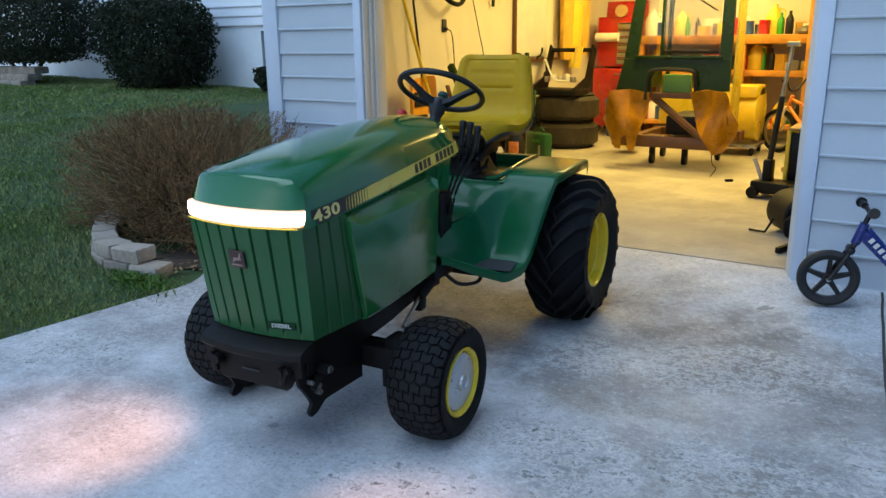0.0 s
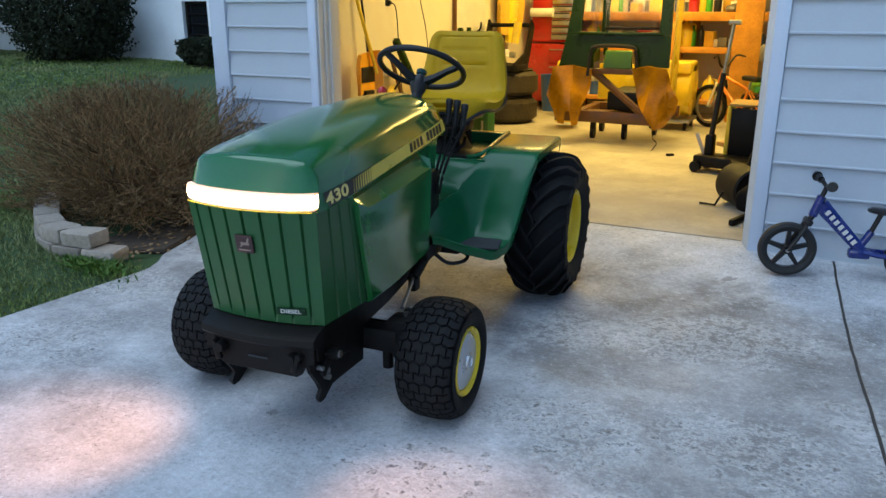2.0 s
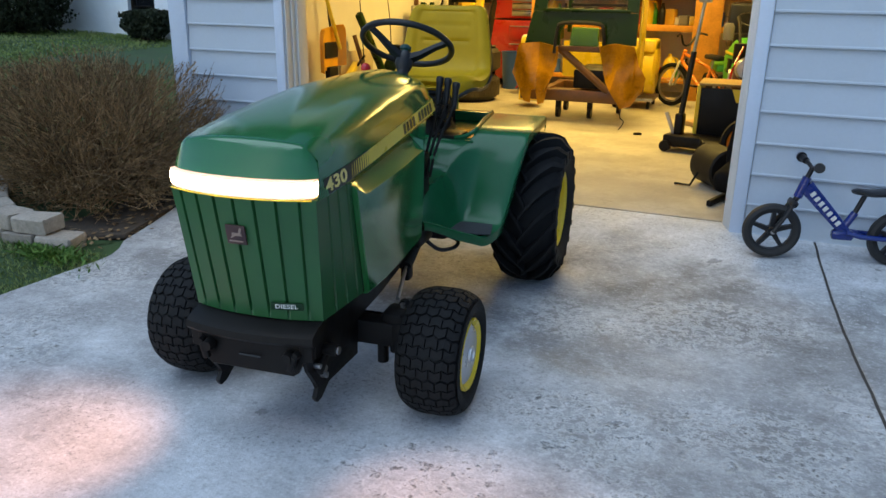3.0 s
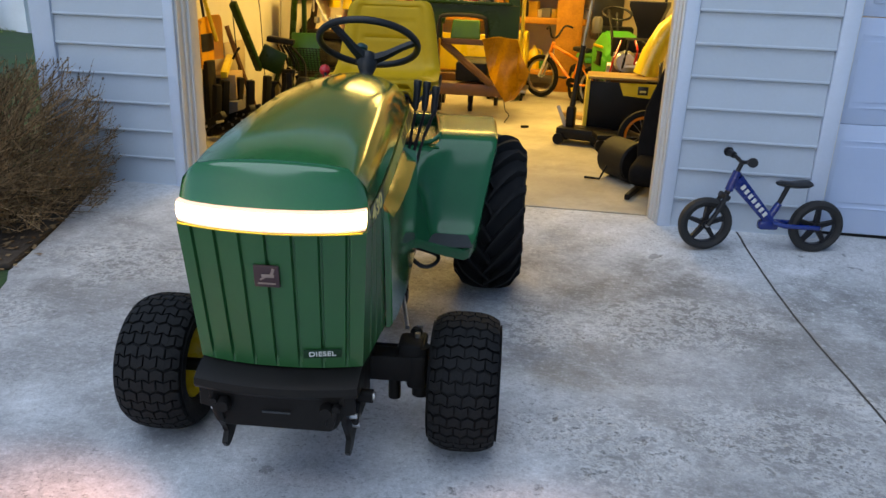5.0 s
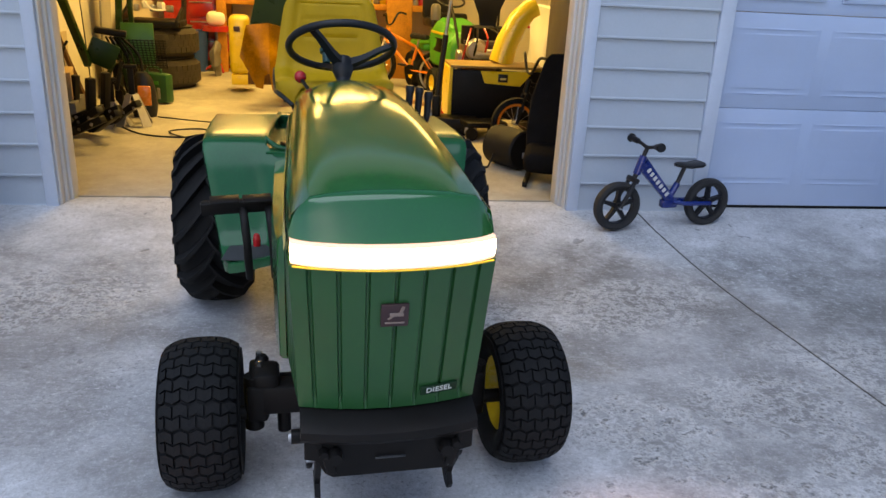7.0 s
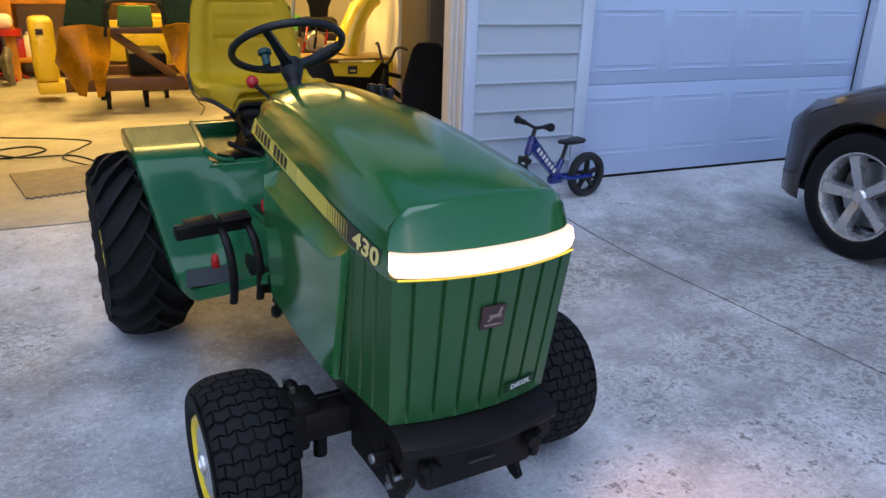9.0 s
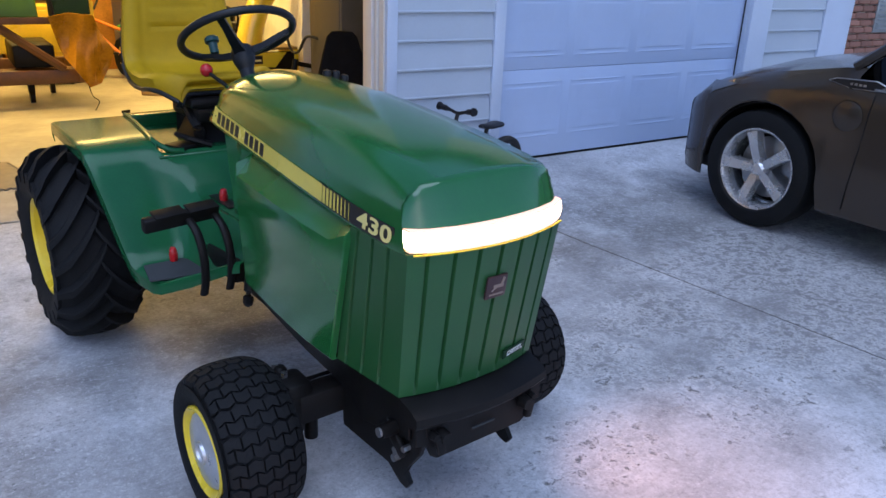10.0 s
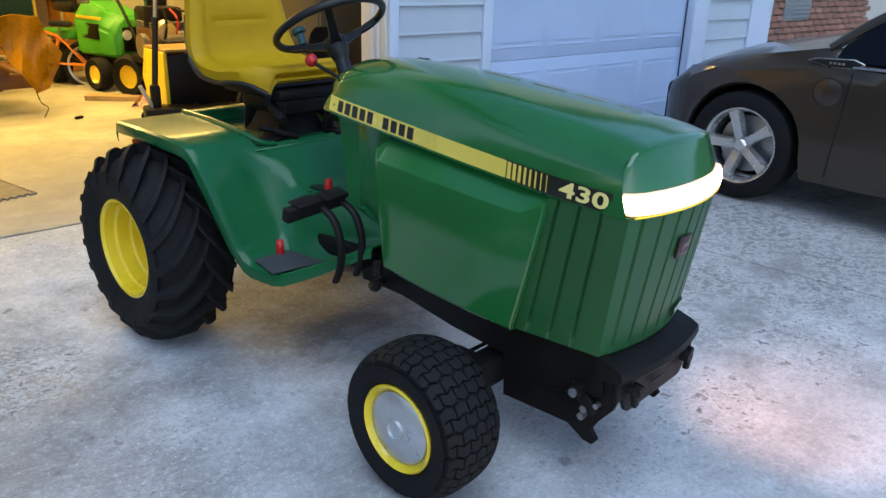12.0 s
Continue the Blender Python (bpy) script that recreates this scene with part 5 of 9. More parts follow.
for (x, y, z, l) in ((-0.312, 0.765, 0.395, 0.046), (-0.150, 0.71, 0.578, 0.042)):
    bm = lathe(bm_new(), [(0.0, 0.0), (0.013, 0.0), (0.014, l * 0.5), (0.011, l * 0.9), (0.008, l), (0.0, l)], pose(x, y, z), 14)
    part("pedal_knob", bm, RED, tractor, "red rubber knob of a foot control")
bm = box(bm_new(), (-0.150, 0.705, 0.583), (0.04, 0.16, 0.004), 0.001)
part("control_slot", bm, DECAL_K, tractor)
# rear hitch seen above the tyre
for sx in (1, -1):
    part("hitch_bracket", box(bm_new(), (sx * 0.365, 1.40, 0.650), (0.17, 0.10, 0.034), 0.008), RED, tractor, "red painted hitch bracket behind the fender")

# the bodywork above the chassis stands in true proportion to the wheels
LOW = {"front_wheel", "rear_wheel", "front_axle", "bumper", "frame", "gearbox", "hose", "linkage"}


def raise_body(ob):
    for o in ob.children:
        if o.name.split(".")[0] in LOW:
            continue
        z_ = o.matrix_basis.translation.z
        if z_ > 0.01:
            o.matrix_basis = Matrix.Translation((0, 0, 0.05 * max(z_ - 0.44, 0))) @ o.matrix_basis
        else:
            for v in o.data.vertices:
                v.co.z += 0.05 * max(v.co.z - 0.44, 0)
        raise_body(o)


raise_body(tractor)
axle.location.y = AXLE_Y

# beams of the two lamps behind the headlight lens
for s in (1, -1):
    d = bpy.data.lights.new("headlamp_beam", 'SPOT')
    d.energy, d.color, d.spot_size, d.spot_blend, d.shadow_soft_size = (17 if s > 0 else 32), (1.0, 0.42, 0.17), radians(58), 1.0, 0.05
    o = new("headlamp_beam", d)
    o.matrix_world = tractor.matrix_world @ look((s * 0.17, -0.475, 0.805), (s * 0.66, -0.62, 0.0))

# ---- outdoors: lawn, bush, planter, neighbour's house, bike, car ----


def quads_object(name, centres, axes_u, axes_v, material, label, category, kind="stuff", bend=None, parent=None):
    """One mesh of many small leaves or blades: a four-cornered, slightly folded sheet at each centre."""
    n = len(centres)
    c, u, v = np.asarray(centres), np.asarray(axes_u), np.asarray(axes_v)
    nn = np.cross(u, v)
    nn = nn / (np.linalg.norm(nn, axis=1, keepdims=True) + 1e-9)
    fold = 0.25 * np.linalg.norm(u, axis=1, keepdims=True)
    pts = np.stack([c - v, c + u - nn * fold, c + v, c - u - nn * fold], axis=1).reshape(-1, 3)
    me = bpy.data.meshes.new(name)
    idx = np.arange(n) * 4
    tris = np.concatenate([np.stack([idx, idx + 1, idx + 2], 1), np.stack([idx, idx + 2, idx + 3], 1)])
    me.from_pydata(pts.tolist(), [], tris.tolist())
    me.materials.append(material)
    ob = new(name, me)
    if parent is not None:
        ob.parent = parent
        if label:
            tagged(ob, label, kind=kind)
        return ob
    return tagged(ob, label, category, kind=kind)


def leaf_mat(name, a, b, rough=0.6):
    m = bpy.data.materials.new(name)
    m.use_nodes = True
    n, k = m.node_tree.nodes, m.node_tree.links
    p = n["Principled BSDF"]
    g = n.new("ShaderNodeNewGeometry")
    r = n.new("ShaderNodeValToRGB")
    r.color_ramp.elements[0].color, r.color_ramp.elements[1].color = (*a, 1), (*b, 1)
    k.new(g.outputs["Random Per Island"], r.inputs["Fac"])
    k.new(r.outputs["Color"], p.inputs["Base Color"])
    p.inputs["Roughness"].default_value = rough
    p.inputs["Specular IOR Level"].default_value = 0.2
    return m


GRASS = leaf_mat("grass_blades", (0.092, 0.140, 0.030), (0.225, 0.285, 0.085), 0.7)
gn, gk = GRASS.node_tree.nodes, GRASS.node_tree.links
g_tc, g_no, g_mr, g_mx = gn.new("ShaderNodeTexCoord"), gn.new("ShaderNodeTexNoise"), gn.new("ShaderNodeMapRange"), gn.new("ShaderNodeMix")
g_no.inputs["Scale"].default_value, g_no.inputs["Detail"].default_value = 1.1, 6
g_mr.inputs["From Min"].default_value, g_mr.inputs["From Max"].default_value, g_mr.inputs["To Max"].default_value = 0.42, 0.68, 0.65
g_mx.data_type = 'RGBA'
g_mx.inputs["B"].default_value = (0.27, 0.27, 0.135, 1)
g_bs = gn["Principled BSDF"].inputs["Base Color"]
gk.new(g_tc.outputs["Object"], g_no.inputs["Vector"])
gk.new(g_no.outputs["Fac"], g_mr.inputs["Value"])
gk.new(g_mr.outputs["Result"], g_mx.inputs["Factor"])
gk.new(g_bs.links[0].from_socket, g_mx.inputs["A"])
gk.new(g_mx.outputs["Result"], g_bs)
rs = np.random.RandomState(4)
BED_OUT = [(-3.71, 4.60), (-3.63, 4.12), (-3.53, 3.70), (-3.42, 3.33), (-3.72, 3.15), (-4.01, 3.15), (-4.38, 3.40), (-4.98, 3.65), (-5.3, 4.0), (-5.4, 4.60)]


def in_bed(x, y):
    inside = np.zeros(len(x), bool)
    for (ax, ay), (bx, by) in zip(BED_OUT, BED_OUT[1:] + BED_OUT[:1]):
        hit_ = ((ay > y) != (by > y)) & (x < (bx - ax) * (y - ay) / (by - ay + 1e-9) + ax)
        inside ^= hit_
    return inside


# grass: thick near the drive, thinner away from it
cs, us, vs_ = [], [], []
for count, x0, x1, y0, y1, h, wdt in ((36000, -5.4, -3.24, 0.6, 3.6, 0.034, 0.0032), (42000, -9.0, -5.0, 0.5, 7.5, 0.038, 0.006), (11000, -5.2, -4.1, 3.2, 7.5, 0.036, 0.005), (52000, -19.0, -8.8, 2.0, 11.0, 0.040, 0.011)):
    x = rs.uniform(x0, x1, count)
    y = rs.uniform(y0, y1, count)
    edge = -3.55 + 0.085 * y + 0.05 * np.sin(y * 5.1) + 0.04 * np.sin(y * 13.7) + rs.uniform(-0.02, 0.05, count)
    keep = (x < edge) & ~in_bed(x, y) & ~((x > -4.12) & (y > 4.55)) & ~((x > -3.82) & (y > 3.1))
    x, y = x[keep], y[keep]
    clump = np.array([noise.noise((a * 1.7, b * 1.7, 0.5)) for a, b in zip(x, y)])
    hh = h * (0.85 + 0.35 * clump) * rs.uniform(0.6, 1.3, len(x))
    z = np.array([lawn_z(a, b) for a, b in zip(x, y)])
    ang = rs.uniform(0, 2 * np.pi, len(x))
    lean = rs.normal(0, 0.45, (len(x), 2))
    v = np.stack([lean[:, 0] * hh * 0.5, lean[:, 1] * hh * 0.5, hh * 0.5], 1)
    u = np.stack([np.cos(ang) * wdt, np.sin(ang) * wdt, np.zeros(len(x))], 1)
    cs.append(np.stack([x, y, z], 1) + v)
    us.append(u)
    vs_.append(v)
quads_object("grass", np.concatenate(cs), np.concatenate(us), np.concatenate(vs_), GRASS, "short green lawn grass beside the driveway", "grass")

# planting bed: soil, dead leaves, curved edging of stacked blocks
BED = mat("bed_mulch", (0.045, 0.032, 0.022), 0.95, 0, 0.4, 9, 0.8, 80)
bm = bm_new()
prism(bm, BED_OUT, 0.035, Matrix.Translation((0, 0, -0.015)), 0.012)
tagged(part("ground_bed", bm, BED), "dark mulched planting bed against the garage wall", "planting bed", kind="structure")
# concrete wedge between the bed and the drive
STONE = mat("edging_stone", (0.31, 0.265, 0.22), 0.9, 0, 0.3, 9, 0.8, 70, random_var=0.22, dirt=(0.09, 0.075, 0.055), dirt_amount=0.75)
planter = thing("stone_edging", pose(0, 0, 0), "low curved edging of stacked grey-tan concrete blocks", "edging")


def rough_block(l, w, h, seed):
    bm = box(bm_new(), (0, 0, 0), (l, w, h), 0.012)
    r = random.Random(seed)
    for v in bm.verts:
        v.co += Vector((r.uniform(-1, 1), r.uniform(-1, 1), r.uniform(-1, 1))) * 0.005
    return bm


ARC = (((-3.615, 3.085, 12), (-3.82, 3.055, 3), (-4.025, 3.090, -18), (-4.210, 3.185, -32), (-4.385, 3.305, -38), (-4.545, 3.440, -42), (-4.695, 3.585, -44)),
       ((-3.755, 3.065, 8), (-3.960, 3.072, -10), (-4.155, 3.155, -29), (-4.335, 3.270, -36), (-4.500, 3.400, -41), (-4.655, 3.545, -43)))
for course, row in enumerate(ARC):
    for i, (x, y, rz) in enumerate(row):
        o = part("edging_block", rough_block(0.205, 0.15, 0.086, 10 * course + i), STONE, planter)
        o.matrix_local = pose(x, y + 0.014 * course, 0.030 + 0.088 * course, 0, 0, rz)
# dead leaves on the bed edge
LITTER = leaf_mat("dry_leaves", (0.10, 0.055, 0.025), (0.28, 0.19, 0.10), 0.8)
n = 500
x = rs.uniform(-4.3, -3.4, n)
y = rs.uniform(3.1, 4.55, n)
keep = (x > -3.92) & (x < -3.40 - (y - 3.3) * 0.20) | (rs.rand(n) < 0.3)
x, y = x[keep], y[keep]
n = len(x)
ang = rs.uniform(0, 6.28, n)
s_ = rs.uniform(0.010, 0.024, n)
cs = np.stack([x, y, np.where(x > -3.47 - (y - 3.3) * 0.15, 0.012, 0.030)], 1)
us = np.stack([np.cos(ang) * s_ * 0.6, np.sin(ang) * s_ * 0.6, rs.uniform(-.3, .3, n) * s_], 1)
vs_ = np.stack([-np.sin(ang) * s_, np.cos(ang) * s_, rs.uniform(-.3, .3, n) * s_], 1)
quads_object("leaf_litter", cs, us, vs_, LITTER, "scattered dry brown leaves on the bed", "leaves")
# low weeds at the stone's foot
n = 700
x = rs.normal(-3.58, 0.14, n)
y = rs.normal(2.97, 0.05, n) + (x + 3.65) * -0.2
hh = rs.uniform(0.015, 0.045, n)
v = np.stack([rs.normal(0, 0.5, n) * hh, rs.normal(0, 0.5, n) * hh, hh * 0.5], 1)
ang = rs.uniform(0, 6.28, n)
u = np.stack([np.cos(ang) * 0.006, np.sin(ang) * 0.006, rs.normal(0, 0.003, n)], 1)
quads_object("weeds", np.stack([x, y, np.full(n, 0.01)], 1) + v, u, v, leaf_mat("weed_leaves", (0.04, 0.10, 0.015), (0.12, 0.20, 0.04)), "fresh green weeds at the foot of the edging", "weeds")

# the half-bare bush
bush = thing("bush", pose(-4.25, 3.95, 0.03), "dense half-bare brown bush beside the garage", "bush")
TWIG = leaf_mat("bare_twigs", (0.055, 0.034, 0.018), (0.40, 0.25, 0.125), 0.85)
BLEAF = leaf_mat("brown_leaves", (0.042, 0.028, 0.013), (0.25, 0.155, 0.065), 0.75)


def bush_r(d):
    """Reach of the bush in a direction."""
    e = Vector((d[0] / 0.74, d[1] / 0.64, d[2] / 0.79))
    e = Vector((abs(e[0]), abs(e[1]), abs(e[2])))
    reach = (e[0] ** 4.5 + e[1] ** 4.5 + e[2] ** 4.5) ** (-1 / 4.5)
    return reach * (1 + 0.10 * noise.noise((d[0] * 2.5 + 3, d[1] * 2.5, d[2] * 2.5)) + 0.05 * noise.noise((d[0] * 7, d[1] * 7, d[2] * 7)))


tw_pts, tw_faces = [], []
lc, lu, lv = [], [], []
rr = random.Random(9)


def stick(p0, p1, r0, r1):
    d = (p1 - p0)
    ax, ay = frame_axes(d)
    b = len(tw_pts)
    for p, r in ((p0, r0), (p1, r1)):
        for a in (0, 2.09, 4.19):
            tw_pts.append(tuple(p + ax * (r * math.cos(a)) + ay * (r * math.sin(a))))
    for i in range(3):
        j = (i + 1) % 3
        tw_faces.append((b + i, b + j, b + 3 + j, b + 3 + i))


for i in range(1500):
    th = rr.uniform(0, 2 * math.pi)
    ph = math.acos(rr.uniform(0.02, 1))
    d = Vector((math.sin(ph) * math.cos(th), math.sin(ph) * math.sin(th), math.cos(ph)))
    R_ = bush_r(d)
    base = Vector((rr.gauss(0, 0.22), rr.gauss(0, 0.18), 0))
    end = d * R_ * rr.uniform(0.93, 1.05)
    mid = base.lerp(end, 0.55) + Vector((rr.gauss(0, 0.05), rr.gauss(0, 0.05), 0.05 + rr.gauss(0, 0.04)))
    if i % 3 == 0:
        stick(base, mid, 0.005, 0.0032)
    stick(mid, end, 0.0032, 0.0014)
    for k in range(5):
        t = rr.uniform(0.35, 1)
        q = mid.lerp(end, t)
        dd = (d + Vector((rr.gauss(0, 0.6), rr.gauss(0, 0.6), rr.gauss(0.75, 0.5)))).normalized()
        e = q + dd * rr.uniform(0.04, 0.13)
        if (e.length / max(bush_r(e.normalized() if e.length > 0.01 else d), 0.1)) < 1.10:
            stick(q, e, 0.0017, 0.0009)
            for m_ in range(3):
                c = q.lerp(e, rr.uniform(0.3, 1.05))
                s1 = rr.uniform(0.004, 0.009)
                a = Vector((rr.gauss(0, 1), rr.gauss(0, 1), rr.gauss(0, 1))).normalized()
                b = a.orthogonal().normalized()
                lc.append(tuple(c))
                lu.append(tuple(a * s1 * 0.6))
                lv.append(tuple(b * s1))
me = bpy.data.meshes.new("twig_mass")
me.from_pydata(tw_pts, [], tw_faces)
me.materials.append(TWIG)
o = tagged(new("twig_mass", me), "thin bare brown twigs", kind="stuff")
o.parent = bush
quads_object("foliage", lc, lu, lv, BLEAF, "small dull brown leaves", "", parent=bush)

# neighbour's house: sided wall over a white foundation, basement window, two evergreen shrubs
HY = 10.6
HWHITE = mat("house_foundation", (0.82, 0.87, 0.93), 0.8, 0, 0.06, 1.5, 0.25, 40, dirt=(0.42, 0.42, 0.42), dirt_amount=0.25)
HSIDE = mat("house_siding", (0.80, 0.84, 0.90), 0.5, 0, 0.04, 1.0, 0.05, 50)
DARK = mat("dark_glass", (0.010, 0.012, 0.015), 0.12, 0, 0.1, 4)
house = thing("house", pose(0.12, HY, 0), "white sided neighbouring house on a painted foundation", "house")
bm = box(bm_new(), (-16.43, 0.15, 0.89), (12.14, 0.30, 1.38))
box(bm, (-9.29, 0.15, 0.89), (1.02, 0.30, 1.38))
box(bm, (-10.08, 0.15, 0.46), (0.56, 0.30, 0.52))
box(bm, (-10.08, 0.15, 1.53), (0.56, 0.30, 0.10))
box(bm, (-15.75, 4.801, 0.89), (13.5, 9.0, 1.38))
part("foundation", bm, HWHITE, house, "white painted foundation wall", flat=True)
part("wall", box(bm_new(), (-15.75, 4.6, 4.24), (13.5, 9.0, 5.3)), HSIDE, house, flat=True)
bm = bm_new()
for i in range(26):
    z = 1.575 + i * 0.165
    rings(bm, [[(x, y, zz) for y, zz in ((0.098, z + 0.004), (-0.028, z), (-0.031, z + 0.012), (-0.010, z + 0.165), (0.098, z + 0.165))] for x in (-22.5, -8.9)])
o = part("siding", bm, HSIDE, house, "white lap siding", flat=True)
o["kind"] = "stuff"
bm = prism(bm_new(), [(-0.5, 6.85), (4.6, 9.6), (9.6, 6.85)], 14.2, Matrix.Translation((-22.8, 0, 0)) @ YZ)
part("roof", bm, ROOF, house, flat=True)
win = part("window", box(bm_new(), (-10.08, 0.12, 1.10), (0.56, 0.03, 0.76)), DARK, house, "dark basement window")
for (cx, cz, sx, sz) in ((-10.08, 0.745, 0.56, 0.05), (-10.08, 1.455, 0.56, 0.05), (-10.335, 1.10, 0.05, 0.66), (-9.825, 1.10, 0.05, 0.66), (-10.08, 1.10, 0.46, 0.025), (-10.08, 1.27, 0.46, 0.02), (-10.08, 0.93, 0.46, 0.02)):
    part("window_frame", box(bm_new(), (cx, 0.09, cz), (sx, 0.04, sz), 0.006), BLACK, win)
EVER = leaf_mat("evergreen_leaves", (0.010, 0.016, 0.009), (0.038, 0.048, 0.025), 0.7)


def shrub(name, x, y, rx, ry, h, z0, seed, label, n=15000, trunk=0.35):
    r = np.random.RandomState(seed)
    s = thing(name, pose(x, y, z0), label, "shrub")
    bm = bm_new()
    for i in range(5):
        a = i * 1.3
        tube(bm, curve_pts([(0.10 * math.cos(a), 0.1 * math.sin(a), 0), (0.25 * rx * math.cos(a), 0.25 * ry * math.sin(a), trunk), (0.6 * rx * math.cos(a), 0.6 * ry * math.sin(a), h * 0.65)], 4), 0.035, 6)
    part("trunk", bm, BED, s)
    # leaves fill the outer half of a rounded box with lumps in its outline
    d = r.uniform(-1.15, 1.15, (n * 3, 3))
    size = (np.abs(d * (1 + 0.13 * np.clip(-d[:, 2:3], 0, 1) * np.array([1, 1, 0]))) ** 4.2).sum(1) ** (1 / 4.2)
    lump = np.array([1 + 0.13 * noise.noise((q[0] * 2.1 + seed, q[1] * 2.1, q[2] * 2.1)) + 0.12 * noise.noise((q[0] * 5.5, q[1] * 5.5 + seed, q[2] * 5.5)) for q in d])
    keep = (size < lump) & (size > 0.62 * lump)
    c = d[keep][:n] * np.array([rx, ry, (h - trunk) / 2]) + np.array([0, 0, trunk + (h - trunk) / 2])
    n = len(c)
    u = r.normal(size=(n, 3))
    u /= np.linalg.norm(u, axis=1, keepdims=True)
    w = np.cross(u, r.normal(size=(n, 3)))
    w /= np.linalg.norm(w, axis=1, keepdims=True)
    sz = r.uniform(0.018, 0.038, (n, 1))
    quads_object("foliage", c, u * sz * 0.6, w * sz, EVER, "dark evergreen leaves", "", parent=s)


shrub("evergreen_shrub", -11.78, 9.55, 0.94, 0.8, 1.60, 0.46, 3, "clipped dark evergreen shrub by the white house", 30000, 0.06)
shrub("evergreen_shrub", -15.35, 9.2, 1.75, 0.9, 1.85, 0.52, 6, "wide dark evergreen shrub with a bare trunk", 30000, 0.42)
shrub("evergreen_shrub", -9.50, 10.2, 0.36, 0.3, 0.52, 0.38, 8, "small dark shrub under the basement window", 5000, 0.1)
bm = bm_new()
for i in range(3):
    box(bm, (0, 0.15 * i, 0.12 * i), (3.2, 0.3, 0.13), 0.02)
o = thing("landscape_steps", pose(-16.0, 8.6, 0.58), "low weathered timber edging under the shrub", "edging")
part("timber", bm, STONE, o)

# ---- balance bike against the wall ----
BLUE = mat("blue_paint", (0.004, 0.018, 0.15), 0.25, 0, 0.08, 9, 0.02, 150, coat=0.5)
FOAM = mat("foam_tyre", (0.012, 0.012, 0.013), 0.7, 0, 0.2, 20, 0.2, 200)
bike = thing("balance_bike", pose(-0.205, 4.320, 0.056, 0, 0, 10.5), "small blue child's balance bike leaning by the wall", "bike")
WB = 0.575
for i, wx in enumerate((0.0, WB)):
    bm = lathe(bm_new(), [(0.100, -0.020), (0.118, -0.026), (0.133, -0.020), (0.138, 0.0), (0.133, 0.020), (0.118, 0.026), (0.100, 0.020), (0.096, 0.0)], pose(wx, 0, 0.138, 90, 0, 0), 40, closed=True)
    w = part("wheel", bm, FOAM, bike, "black foam wheel with five spokes")
    bm = bm_new()
    lathe(bm, [(0.100, -0.016), (0.093, -0.014), (0.093, 0.014), (0.100, 0.016)], pose(wx, 0, 0.138, 90, 0, 0), 40)
    for q in range(5):
        a = 2 * math.pi * q / 5 + 0.3
        rings(bm, [[(wx + r_ * math.cos(a) - math.sin(a) * hw, yy, 0.138 + r_ * math.sin(a) + math.cos(a) * hw) for hw, yy in ((-wd, -0.012), (wd, -0.012), (wd, 0.012), (-wd, 0.012))] for r_, wd in ((0.018, 0.013), (0.096, 0.009))])
    cyl(bm, (wx, -0.030, 0.138), (wx, 0.030, 0.138), 0.022, seg=18)
    part("spokes", bm, BLACK_PL, w)
    bm = cyl(bm_new(), (wx, -0.045, 0.138), (wx, 0.045, 0.138), 0.010, seg=8)
    part("axle_bolt", bm, STEEL, w)
head0, head1 = Vector((0.095, 0, 0.315)), Vector((0.125, 0, 0.415))
bm = bm_new()
for s in (1, -1):
    tube(bm, [(0.0, s * 0.036, 0.138), (0.035, s * 0.036, 0.20), (0.072, s * 0.030, 0.275)], 0.012)
box(bm, (0.078, 0, 0.285), (0.035, 0.09, 0.03), 0.008, (0, 25, 0))
cyl(bm, (0.078, 0, 0.28), head0, 0.014)
part("fork", bm, BLACK_PL, bike)
bm = cyl(bm_new(), head0, head1, 0.021, seg=18)
lp = []
for t, hgt, wd in ((0, 0.036, 0.017), (0.12, 0.034, 0.019), (0.9, 0.026, 0.021), (1.0, 0.024, 0.021)):
    c = Vector((0.125, 0, 0.372)).lerp(Vector((0.335, 0, 0.155)), t)
    nrm = Vector((0.71, 0, 0.70))
    lp.append([c + nrm * hgt * p + Vector((0, wd * q, 0)) for p, q in ((-1, -0.6), (-0.6, -1), (0.6, -1), (1, -0.6), (1, 0.6), (0.6, 1), (-0.6, 1), (-1, 0.6))])
rings(bm, lp)
cyl(bm, (0.325, 0, 0.175), (0.365, 0, 0.255), 0.018, seg=14)
box(bm, (0.325, 0, 0.140), (0.10, 0.05, 0.05), 0.014)
for s in (1, -1):
    tube(bm, [(0.34, s * 0.022, 0.155), (0.40, s * 0.040, 0.145), (WB, s * 0.042, 0.140)], 0.013)
bframe = part("frame", bm, BLUE, bike, "glossy blue frame")
# the maker's name as plain pale bars along the frame tube
for i in range(7):
    t = 0.16 + i * 0.105
    c = Vector((0.125, 0, 0.372)).lerp(Vector((0.335, 0, 0.155)), t)
    bm = box(bm_new(), c + Vector((0, -0.0215 - 0.001 * (t > 0.5), 0)), (0.019, 0.003, 0.026), 0.001, (0, 44, 0))
    part("name_bar", bm, WHITE_PRINT, bframe)
bm = bm_new()
cyl(bm, (0.36, 0, 0.245), (0.395, 0, 0.345), 0.012, seg=12)
part("seat_post", bm, BLACK_PL, bike)
bm = bm_new()
lp = []
